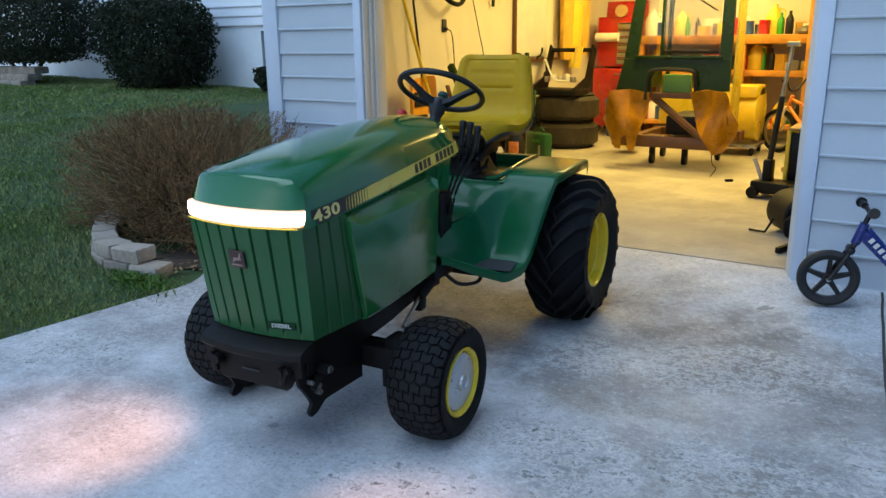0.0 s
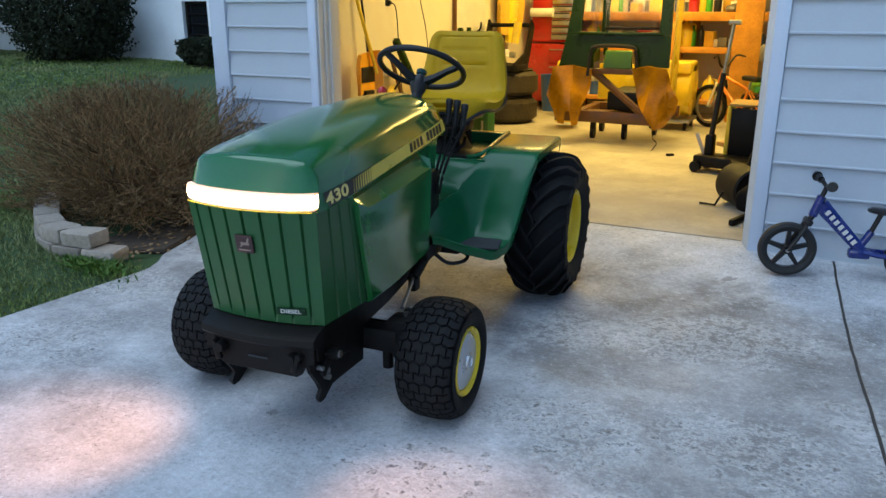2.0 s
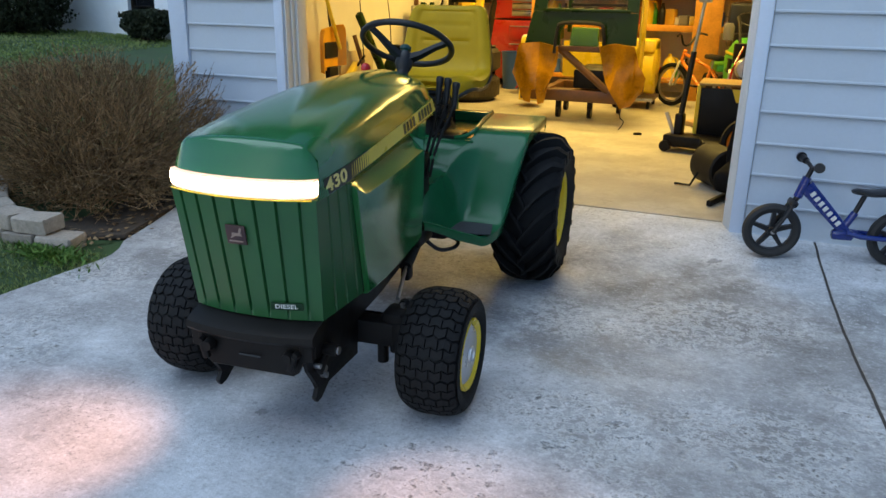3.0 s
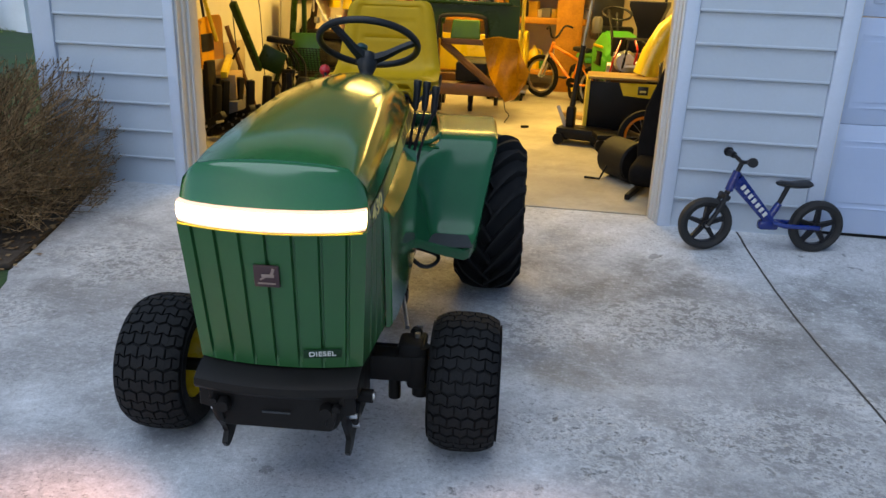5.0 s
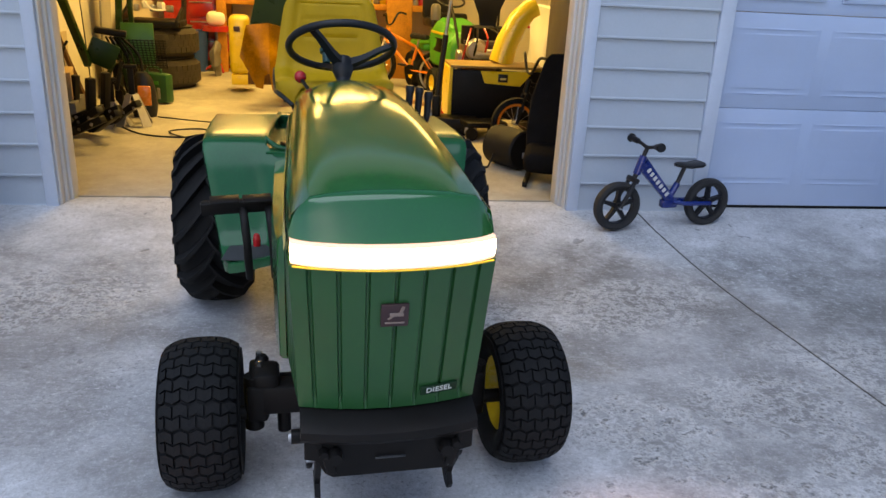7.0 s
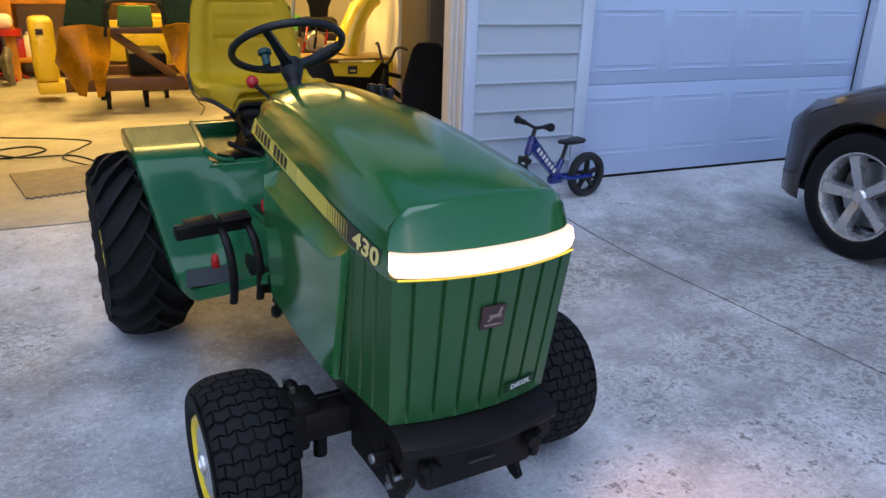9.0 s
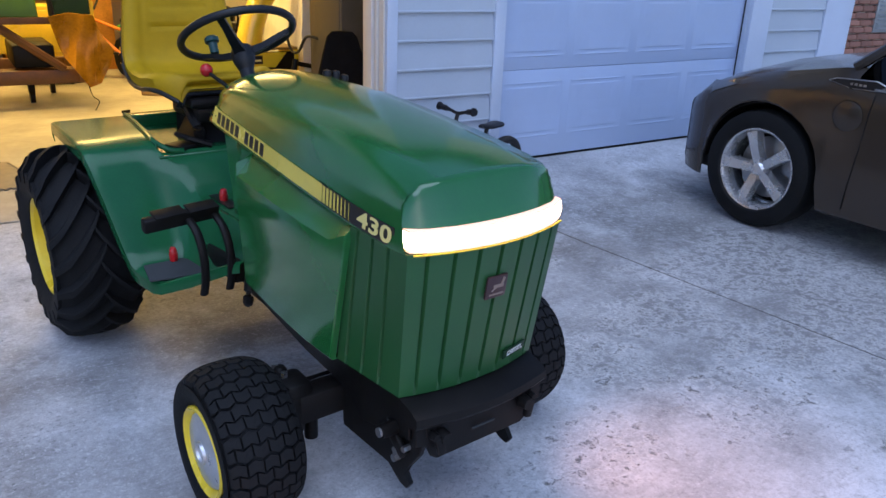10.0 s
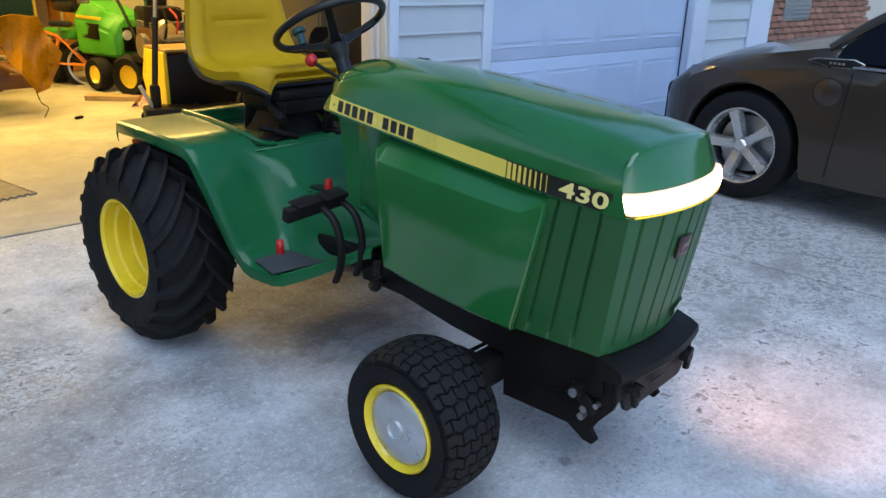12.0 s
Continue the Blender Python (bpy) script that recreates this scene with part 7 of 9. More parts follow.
# snow blower housing behind the cab
blower = at("snow_blower_housing", -1.65, 9.10, FZ, 0, "yellow curved blower housing on a small dolly", "blower")
bm = lathe(bm_new(), [(0.0, -0.20), (0.27, -0.20), (0.285, -0.19), (0.285, 0.19), (0.27, 0.20), (0.0, 0.20)], pose(0, 0.05, 0.42, 0, 90, 0), 30)
box(bm, (0, -0.02, 0.66), (0.40, 0.42, 0.12), 0.02)
part("housing", bm, YELLOW, blower)
part("dolly", box(bm_new(), (0, 0, 0.10), (0.46, 0.5, 0.03), 0.004), STEEL, blower)
for x in (-0.18, 0.18):
    for y in (-0.2, 0.2):
        part("caster", cyl(bm_new(), (x - 0.015, y, 0.042), (x + 0.015, y, 0.042), 0.042, seg=14), BLACK, blower)
yd = at("yellow_cowl", -2.70, 8.55, FZ, 5, "yellow sheet metal cowl with a small dark badge", "machine cowl")
bm = box(bm_new(), (0, 0, 0.46), (0.20, 0.32, 0.56), 0.05, seg=3)
box(bm, (0.02, 0.02, 0.13), (0.22, 0.36, 0.10), 0.01)
part("cowl", bm, YELLOW, yd)
part("badge", box(bm_new(), (-0.02, -0.165, 0.62), (0.06, 0.012, 0.05), 0.003), MAROON, yd)


# truck tyres lying flat, one on the other
def flat_tyre(z, label):
    t = at("truck_tyre", -3.51, 8.75, z, 20, label, "tyre", "stacked tyres")
    bm = lathe(bm_new(), tyre_profile(0.372, 0.20, 0.30, 0.034), pose(0, 0, 0.15), 48)
    part("carcass", bm, mat("dusty_rubber", (0.036, 0.030, 0.020), 0.75, 0, 0.3, 6, 0.3, 90, dirt=(0.11, 0.085, 0.05), dirt_amount=0.5, spec=0.3), t)
    bm = bm_new()
    for i in range(40):
        for k in range(3):
            a = 2 * math.pi * (i + 0.5 * (k % 2)) / 40
            h = 0.09 + k * 0.06
            rings(bm, [[(r * math.cos(b), r * math.sin(b), hh) for b, hh in ((a - 0.071, h - 0.027), (a + 0.071, h - 0.027), (a + 0.071, h + 0.027), (a - 0.071, h + 0.027))] for r in (0.355, 0.3755)])
    o = part("tread", bm, bpy.data.materials["dusty_rubber"], t, "worn block tread", flat=True)
    o["kind"] = "stuff"
    return t


flat_tyre(FZ, "dusty black truck tyre lying flat on the floor")
flat_tyre(FZ + 0.302, "dusty black truck tyre stacked on another tyre")
rack = at("loader_bracket", -3.51, 8.68, FZ + 0.60, 0, "black steel loader bracket lying on the tyre stack", "bracket")
rack.matrix_world = pose(-3.51, 8.68, FZ + 0.602) @ Matrix.Scale(1.3, 4)
for x0, rz in ((-0.22, 0), (0.18, 8)):
    bm = prism(bm_new(), [(-0.25, 0.0), (0.05, 0.0), (0.10, 0.06), (0.22, 0.36), (0.15, 0.42), (0.02, 0.14), (-0.25, 0.06)], 0.02, Matrix.Translation((x0, 0, 0)) @ YZ, 0.003)
    part("side_plate", bm, BLACK, rack)
part("cross_bar", cyl(bm_new(), (-0.22, 0.17, 0.37), (0.20, 0.17, 0.37), 0.018), BLACK, rack)
part("tray", box(bm_new(), (0, -0.08, 0.025), (0.42, 0.3, 0.05), 0.012), BLACK, rack)
part("cable", tube(bm_new(), curve_pts([(-0.15, -0.1, 0.2), (-0.1, -0.2, 0.30), (0.0, -0.22, 0.14), (0.1, -0.1, 0.12)], 6), 0.008), WHITEP, rack)
for i in range(5):
    part("fitting", box(bm_new(), (-0.12 + i * 0.06, -0.1, 0.13 + 0.02 * (i % 2)), (0.04, 0.05, 0.05), 0.008, (0, 0, 20 * i)), WHITEP if i % 2 else STEEL, rack)
part("yellow_tube", cyl(bm_new(), (0.10, 0.0, 0.22), (0.12, 0.02, 0.40), 0.035), YELLOW, rack)

# red tool chest
chest = at("tool_chest", -3.45, 10.36, FZ, 0, "red rolling tool chest with steel drawer fronts", "tool chest")
part("cabinet", box(bm_new(), (0, 0, 0.46), (0.60, 0.46, 0.74), 0.012), REDP, chest)
part("top_chest", box(bm_new(), (0, 0.03, 1.16), (0.58, 0.36, 0.62), 0.012), REDP, chest)
part("lid", box(bm_new(), (-0.02, 0.20, 1.60), (0.56, 0.02, 0.30), 0.004, (-8, 0, 0)), REDP, chest)
for i in range(6):
    d = part("drawer", box(bm_new(), (0.13, -0.165, 0.92 + i * 0.088), (0.28, 0.03, 0.074), 0.005), STEEL, chest)
    part("drawer_pull", box(bm_new(), (0.13, -0.185, 0.945 + i * 0.088), (0.26, 0.014, 0.012), 0.003), BLACK, d)
for i in range(3):
    d = part("drawer", box(bm_new(), (0.13, -0.245, 0.25 + i * 0.22), (0.28, 0.03, 0.19), 0.006), REDP, chest)
    part("drawer_pull", box(bm_new(), (0.13, -0.265, 0.32 + i * 0.22), (0.26, 0.014, 0.014), 0.003), STEEL, d)
for x, y in ((-0.24, -0.18), (0.24, -0.18), (-0.24, 0.18), (0.24, 0.18)):
    part("caster", cyl(bm_new(), (x - 0.02, y, 0.05), (x + 0.02, y, 0.05), 0.05, seg=14), BLACK, chest)
roll = at("paper_towel_roll", -3.58, 10.14, FZ + 1.22, 0, "white paper towel roll on the tool chest side", "paper towel")
part("roll", cyl(bm_new(), (-0.15, 0, 0), (0.15, 0, 0), 0.055, seg=22), WHITEP, roll)
tin = at("tin", -3.42, 10.18, FZ + 1.47, 0, "round yellow tin standing on the tool chest", "tin")
part("can", cyl(bm_new(), (0, -0.03, 0.07), (0, 0.03, 0.07), 0.075, seg=24), PLY, tin)
bag = at("cloth_bag", -3.09, 9.56, FZ, 0, "pale crumpled cloth bag beside the tyres", "bag")
bm = bm_new()
bmesh.ops.create_uvsphere(bm, u_segments=20, v_segments=14, radius=1, matrix=Matrix.Translation((0, 0, 0.17)) @ Matrix.Diagonal((0.05, 0.16, 0.20, 1)))
for v in bm.verts:
    v.co += v.normal * 0.05 * noise.noise(v.co * 9)
part("sack", bm, GREYP, bag)

# work bench with shelf and the things on it
bench = at("work_bench", -1.77, 10.17, FZ, 0, "orange-stained wooden work bench with a lower shelf", "work bench")
part("bench_top", box(bm_new(), (0, 0, 1.18), (2.70, 0.62, 0.10), 0.006), ORWOOD, bench)
part("shelf", box(bm_new(), (0, 0.02, 0.80), (2.64, 0.56, 0.07), 0.006), ORWOOD, bench)
part("upright", box(bm_new(), (0.10, 0.20, 0.98), (0.09, 0.05, 0.30), 0.004), ORWOOD, bench)
part("low_shelf", box(bm_new(), (0, 0.02, 0.20), (2.64, 0.56, 0.05), 0.006), ORWOOD, bench)
for x in (-1.29, -0.10, 1.29):
    for y in (-0.26, 0.26):
        part("leg", box(bm_new(), (x, y, 0.565), (0.10, 0.09, 1.13), 0.006), ORWOOD, bench)
board = at("wall_board", -1.02, 9.80, FZ, 0, "tall orange wooden panel standing before the bench", "panel")
part("panel", box(bm_new(), (0, 0, 0.85), (0.30, 0.04, 1.7), 0.004), ORWOOD, board)

rb = random.Random(5)
shapes = [("jug", WHITEP), ("bottle", LIME), ("box", YELLOW), ("can", REDP), ("box", WHITEP), ("can", BLUEP), ("bottle", BLACK_PL), ("box", REDP), ("jug", YELLOW), ("box", GREYP), ("can", STEEL), ("box", CLOTHY)]
words_for = {id(WHITEP): "white", id(LIME): "green", id(YELLOW): "yellow", id(REDP): "red", id(BLUEP): "blue", id(BLACK_PL): "black", id(GREYP): "grey", id(STEEL): "steel", id(CLOTHY): "orange-yellow"}


def shelf_item(kind, m, x, y, z, s):
    cname = words_for[id(m)]
    if kind == "jug":
        o = at("plastic_jug", x, y, z, rb.uniform(-20, 20), cname + " plastic jug standing on the bench", "jug")
        bm = lathe(bm_new(), [(0, 0), (0.07, 0), (0.075, 0.02), (0.075, 0.16), (0.05, 0.21), (0.022, 0.24), (0.022, 0.27), (0, 0.27)], Matrix.Diagonal((s, s * 0.8, s, 1)), 20)
        tube(bm, curve_pts([(0.03 * s, 0, 0.23 * s), (0.09 * s, 0, 0.21 * s), (0.085 * s, 0, 0.12 * s), (0.07 * s, 0, 0.10 * s)], 4), 0.010)
    elif kind == "bottle":
        o = at("bottle", x, y, z, 0, cname + " plastic bottle standing on the bench", "bottle")
        bm = lathe(bm_new(), [(0, 0), (0.035, 0), (0.038, 0.01), (0.038, 0.14), (0.014, 0.19), (0.014, 0.22), (0, 0.22)], Matrix.Diagonal((s, s, s, 1)), 18)
    elif kind == "can":
        o = at("can", x, y, z, 0, cname + " round can standing on the bench", "can")
        bm = lathe(bm_new(), [(0, 0), (0.048, 0), (0.05, 0.006), (0.048, 0.012), (0.048, 0.12), (0.05, 0.126), (0.046, 0.13), (0, 0.128)], Matrix.Diagonal((s, s, s, 1)), 20)
    else:
        o = at("box", x, y, z, rb.uniform(-15, 15), cname + " small box standing on the bench", "box")
        w, d, h = rb.uniform(0.10, 0.2), rb.uniform(0.08, 0.15), rb.uniform(0.07, 0.2)
        bm = box(bm_new(), (0, 0, h / 2 * s), (w, d, h * s), 0.004)
    part("body", bm, m, o)


for zz, n_items, y0, pick in ((FZ + 1.232, 26, 10.09, 0), (FZ + 0.837, 26, 10.01, 3), (FZ + 0.227, 20, 10.01, 7)):
    x = -3.00
    for i in range(n_items):
        kind, m = shapes[(i * 5 + pick) % len(shapes)]
        shelf_item(kind, m, x, y0 + rb.uniform(-0.04, 0.12), zz, rb.uniform(0.85, 1.25))
        x += rb.uniform(0.075, 0.108)
caddy = at("tool_box", -0.73, 10.09, FZ + 1.232, 0, "red and grey tool box on the bench", "tool box")
part("box_body", box(bm_new(), (0, 0, 0.07), (0.36, 0.2, 0.13), 0.008), GREYP, caddy)
part("lid", box(bm_new(), (0, 0, 0.18), (0.37, 0.21, 0.08), 0.02), REDP, caddy)
rag = at("rag_heap", -1.14, 10.01, FZ + 1.232, 0, "dark crumpled rag heap on the bench", "rags")
bm = bm_new()
bmesh.ops.create_uvsphere(bm, u_segments=18, v_segments=10, radius=1, matrix=Matrix.Translation((0, 0, 0.03)) @ Matrix.Diagonal((0.17, 0.12, 0.05, 1)))
for v in bm.verts:
    v.co += v.normal * 0.04 * noise.noise(v.co * 12)
part("cloth", bm, GREYP, rag)

# left wall: white board, hanging coats, outlet, cords, hanging wheel, long tools
wb = at("white_board", LEFT_X + 0.02, 8.55, FZ + 1.02, 0, "plain white board mounted on the wall", "board")
part("board", box(bm_new(), (0, 0, 0.60), (0.03, 0.78, 1.20), 0.004), WHITEP, wb)
part("board_frame", box(bm_new(), (0.0, -0.41, 0.60), (0.04, 0.04, 1.22), 0.004), BROWNP, wb)
shelf_w = at("wall_rail", LEFT_X + 0.03, 8.73, FZ + 0.98, 0, "dark wall rail under the white board", "rail")
part("rail", box(bm_new(), (0, 0, 0), (0.05, 1.0, 0.03), 0.004), BROWNP, shelf_w)
part("hook", tube(bm_new(), curve_pts([(0.02, -0.1, 0.02), (0.07, -0.08, 0.06), (0.06, -0.03, 0.13)], 5), 0.012), BLACK, shelf_w)
for i, (y, zb, h, w, m) in enumerate(((9.35, 1.05, 1.1, 0.16, CLOTHY), (9.62, 0.95, 1.2, 0.20, YELLOW), (9.86, 1.1, 1.0, 0.13, CLOTHY))):
    c = at("hanging_coat", LEFT_X + 0.10, y, zb, 0, "yellow work coat hanging on the wall", "coat", "coats on the wall")
    bm = bm_new()
    lp = []
    for k in range(10):
        t = k / 9
        ww = w * (0.5 + 0.5 * math.sin(t * 2.6 + 0.3))
        lp.append([((0.06 + 0.02 * noise.noise((t * 4, a, i))) * math.cos(a), (ww + 0.03 * noise.noise((t * 5, a * 2, i + 3.3))) * math.sin(a), h * t) for a in (2 * math.pi * j / 16 for j in range(16))])
    rings(bm, lp)
    part("cloth", bm, m, c)
    part("hook", cyl(bm_new(), (-0.09, 0, h + 0.01), (0.03, 0, h + 0.02), 0.008), STEEL, c)
out = at("wall_outlet", LEFT_X + 0.008, 6.73, 1.40, 0, "dark double outlet with a plugged cord", "outlet")
part("plate", box(bm_new(), (0, 0, 0.03), (0.012, 0.075, 0.12), 0.004), BLACK_PL, out)
part("plug", box(bm_new(), (0.02, 0.0, 0.0), (0.03, 0.03, 0.03), 0.006), BLACK_PL, out)
part("cord", tube(bm_new(), curve_pts([(0.03, 0.0, 0.0), (0.05, 0.06, -0.06), (0.04, 0.12, -0.4), (0.05, 0.15, -0.8), (0.12, 0.1, -1.30), (0.45, -0.1, -1.308)], 6), 0.005), BLACK_PL, out)
cord = at("extension_cord", LEFT_X + 0.02, 7.27, 1.2, 0, "thin dark cord hanging down the wall", "cord")
part("cord", tube(bm_new(), curve_pts([(0.0, -0.2, 1.2), (0.02, -0.1, 0.6), (0.02, 0.05, 0.2), (0.04, 0.15, -0.2), (0.05, 0.2, -1.1)], 6), 0.005), BLACK_PL, cord)
hw = at("spare_bicycle_tyre", LEFT_X + 0.10, 6.70, 1.86, 0, "bicycle tyre hanging high on the wall", "tyre")
part("tyre", lathe(bm_new(), [(0.24, -0.02), (0.26, -0.025), (0.275, 0), (0.26, 0.025), (0.24, 0.02)], pose(0, 0, 0, 0, 75, 0), 40, closed=True), RUBBER, hw)
part("hook", cyl(bm_new(), (-0.10, 0, 0.262), (0.05, 0, 0.262), 0.008), STEEL, hw)
for (y, z, h) in ((7.6, 1.62, 0.28), (7.75, 1.70, 0.30)):
    g = at("hand_tool", LEFT_X + 0.05, y, z, 0, "green-handled hand tool hanging on the wall", "hand tool", "tools on the wall")
    part("handle", box(bm_new(), (0, 0, h / 2), (0.03, 0.035, h), 0.01), CABGREEN, g)
    part("hook", cyl(bm_new(), (-0.06, 0, h), (0.02, 0, h), 0.006), STEEL, g)
sh = at("snow_shovel", LEFT_X + 0.06, 6.05, FZ, 0, "orange snow scoop with a long yellow handle leaning on the wall", "shovel", "long tools on the wall")
part("handle", cyl(bm_new(), (0.16, 0.10, 0.72), (0.0, -0.22, 1.95), 0.016, seg=10), YELLOW, sh, "yellow handle")
bm = bm_new()
rings(bm, [[(0.10 + d_, y_, z_ + y_ * 0.12) for y_, d_ in ((-0.19 * w_, 0.07), (-0.14 * w_, 0.01), (0.14 * w_, 0.01), (0.19 * w_, 0.07))] for z_, w_ in ((0.56, 0.96), (0.68, 1.0), (0.82, 1.0), (0.87, 0.94), (0.90, 0.80))], closed=False)
thicken(bm, 0.006)
part("scoop", bm, mat("orange_scoop", (0.80, 0.36, 0.012), 0.4, 0, 0.12, 8, 0.05, 120), sh, "orange plastic scoop")
# the scoop's dark hollow is a black box set on its face
part("grip_panel", box(bm_new(), (0.122, 0.02, 0.715), (0.012, 0.20, 0.13), 0.004), BLACK_PL, sh, "black box standing for the dark hollow of the scoop")
part("shoe", box(bm_new(), (0.12, 0.02, 0.29), (0.05, 0.14, 0.58), 0.01), BLACK, sh)
sh = at("broom", LEFT_X + 0.04, 6.22, FZ, 0, "dark-handled broom leaning on the wall", "broom", "long tools on the wall")
part("handle", cyl(bm_new(), (0.08, 0.06, 0.30), (0.0, -0.12, 2.02), 0.011, seg=10), BLACK_PL, sh)
part("brush", box(bm_new(), (0.10, 0.08, 0.17), (0.06, 0.26, 0.33), 0.02), BLACK_PL, sh)
lvl = at("spirit_level", -3.75, 6.46, FZ + 0.50, 0, "yellow spirit level resting on boxed parts", "level")
part("bar", box(bm_new(), (0, 0, 0), (0.055, 0.46, 0.05), 0.006, (12, 0, 18)), YELLOW, lvl)
part("clip", tube(bm_new(), curve_pts([(0.0, 0.12, 0.04), (0.02, 0.14, 0.09), (-0.01, 0.20, 0.08), (0.02, 0.22, 0.13)], 5), 0.010), BLACK, lvl)
crate = at("parts_crate", -3.75, 6.46, FZ, 8, "stack of worn grey cartons against the wall", "carton")
part("carton", box(bm_new(), (0, 0, 0.12), (0.26, 0.40, 0.24), 0.006), GREYP, crate)
part("carton", box(bm_new(), (-0.02, 0.02, 0.345), (0.22, 0.34, 0.20), 0.006, (0, 0, 6)), PLY, crate)
# green loader frame, jack stands, case, jug along the left wall
LOADG = mat("loader_green", (0.022, 0.085, 0.012), 0.35, 0, 0.2, 6, 0.05, 120)
lf = at("front_loader", -3.60, 7.11, FZ, 0, "green steel loader frame with a mesh panel", "loader frame")
part("arm", box(bm_new(), (-0.10, -0.341, 0.704), (0.055, 0.055, 0.75), 0.006, (40, 0, 0)), CABGREEN, lf)
part("arm", box(bm_new(), (0.02, 0.464, 0.735), (0.05, 0.05, 0.70), 0.006, (-14, 0, 0)), CABGREEN, lf)
part("arm", box(bm_new(), (0.08, 0.62, 0.73), (0.04, 0.04, 0.70), 0.006), CABGREEN, lf)
part("plate", box(bm_new(), (0.05, 0.06, 0.66), (0.24, 0.10, 0.05), 0.01, (0, 8, 12)), BLACK, lf)
part("foot_plate", box(bm_new(), (0.0, -0.05, 0.50), (0.22, 0.06, 0.20), 0.006, (0, 25, 20)), CABGREEN, lf)
part("side_box", box(bm_new(), (0.20, 0.30, 0.55), (0.26, 0.02, 0.34), 0.006, (-10, 0, 14)), LOADG, lf, "green steel guard of the loader frame")
for k in range(5):
    part("hose", tube(bm_new(), curve_pts([(0.0 + 0.03 * k, 0.10, 0.62), (0.05 + 0.05 * k, 0.12 - 0.03 * (k % 2), 0.45), (0.02 + 0.06 * k, 0.04, 0.30 - 0.03 * k), (0.10 + 0.02 * k, 0.18, 0.12)], 5), 0.009 + 0.003 * (k % 3), 6), BLACK, lf)
for k in range(4):
    part("link", box(bm_new(), (0.02 + 0.07 * k, 0.02 + 0.03 * (k % 2), 0.34 - 0.03 * k), (0.035, 0.04, 0.24), 0.008, (20 * (-1) ** k, 30 - 18 * k, 0)), BLACK if k % 2 else CABGREEN, lf)
part("leg", box(bm_new(), (0.05, 0.15, 0.20), (0.06, 0.06, 0.40), 0.006), BLACK, lf)
part("leg", box(bm_new(), (0.10, 0.50, 0.20), (0.06, 0.06, 0.40), 0.006), BLACK, lf)
bm = bm_new()
for i in range(12):
    tube(bm, [(0.10 + 0.03 * i, 0.17, 0.60), (0.12 + 0.03 * i, 0.19, 0.36)], 0.004, 5)
    tube(bm, [(0.10, 0.17, 0.37 + 0.02 * i), (0.45, 0.19, 0.37 + 0.02 * i)], 0.004, 5)
o = part("mesh_panel", bm, BLACK, lf, "black wire mesh")
o["kind"] = "stuff"
cardb = at("cardboard_sheet", -3.81, 7.97, FZ, 0, "pale grey sheet standing against the wall", "sheet")
part("sheet", box(bm_new(), (0.0, 0, 0.52), (0.02, 0.30, 1.04), 0.003, (0, 3, 0)), mat("grey_board", (0.30, 0.27, 0.22), 0.7, 0, 0.15, 5, 0.1, 60), cardb)
lowp = at("panel_sheet", -3.89, 6.81, FZ, 0, "low brown panel standing against the wall", "panel")
part("sheet", box(bm_new(), (0.0, 0, 0.33), (0.018, 0.62, 0.66), 0.003, (0, 2, 0)), mat("brown_board", (0.46, 0.36, 0.22), 0.75, 0, 0.15, 4, 0.1, 60), lowp)
bent = at("wood_strip", -3.74, 6.71, FZ, 0, "bent dark wooden strip leaning on the wall", "strip")
part("strip", tube(bm_new(), curve_pts([(0.10, 0.10, 0.02), (0.03, 0.05, 0.30), (-0.03, 0.0, 0.55), (-0.10, -0.02, 0.80)], 5), 0.022, 6), BROWNP, bent)


def jack_stand(name, x, y, rz, m, h, label):
    j = at(name, x, y, FZ, rz, label, "jack stand", "jack stands")
    part("post", box(bm_new(), (0, 0, h * 0.72), (0.045, 0.035, h * 0.55), 0.005), BLACK, j)
    part("saddle", box(bm_new(), (0, 0, h + 0.01), (0.10, 0.05, 0.03), 0.008), BLACK, j)
    for k in range(4):
        a = radians(45 + 90 * k)
        c, s = math.cos(a), math.sin(a)
        bm = bm_new()
        rings(bm, [[(c * 0.03 - s * 0.028, s * 0.03 + c * 0.028, h * 0.55), (c * 0.03 + s * 0.028, s * 0.03 - c * 0.028, h * 0.55)], [(c * 0.14 - s * 0.045, s * 0.14 + c * 0.045, 0.0), (c * 0.14 + s * 0.045, s * 0.14 - c * 0.045, 0.0)]], closed=False)
        thicken(bm, 0.006)
        part("leg", bm, m, j)


GALV = mat("grey_steel", (0.40, 0.38, 0.35), 0.5, 0.3, 0.15, 9, 0.1, 120)
jack_stand("jack_stand", -3.31, 6.72, 10, GALV, 0.44, "grey steel jack stand on the floor")
jack_stand("jack_stand", -3.46, 6.69, 40, GALV, 0.34, "short grey steel jack stand on the floor")
jack_stand("jack_stand", -0.67, 7.49, 0, REDP, 0.22, "small red jack stand on the floor")
jack_stand("jack_stand", -0.51, 7.44, 25, REDP, 0.22, "small red jack stand on the floor")
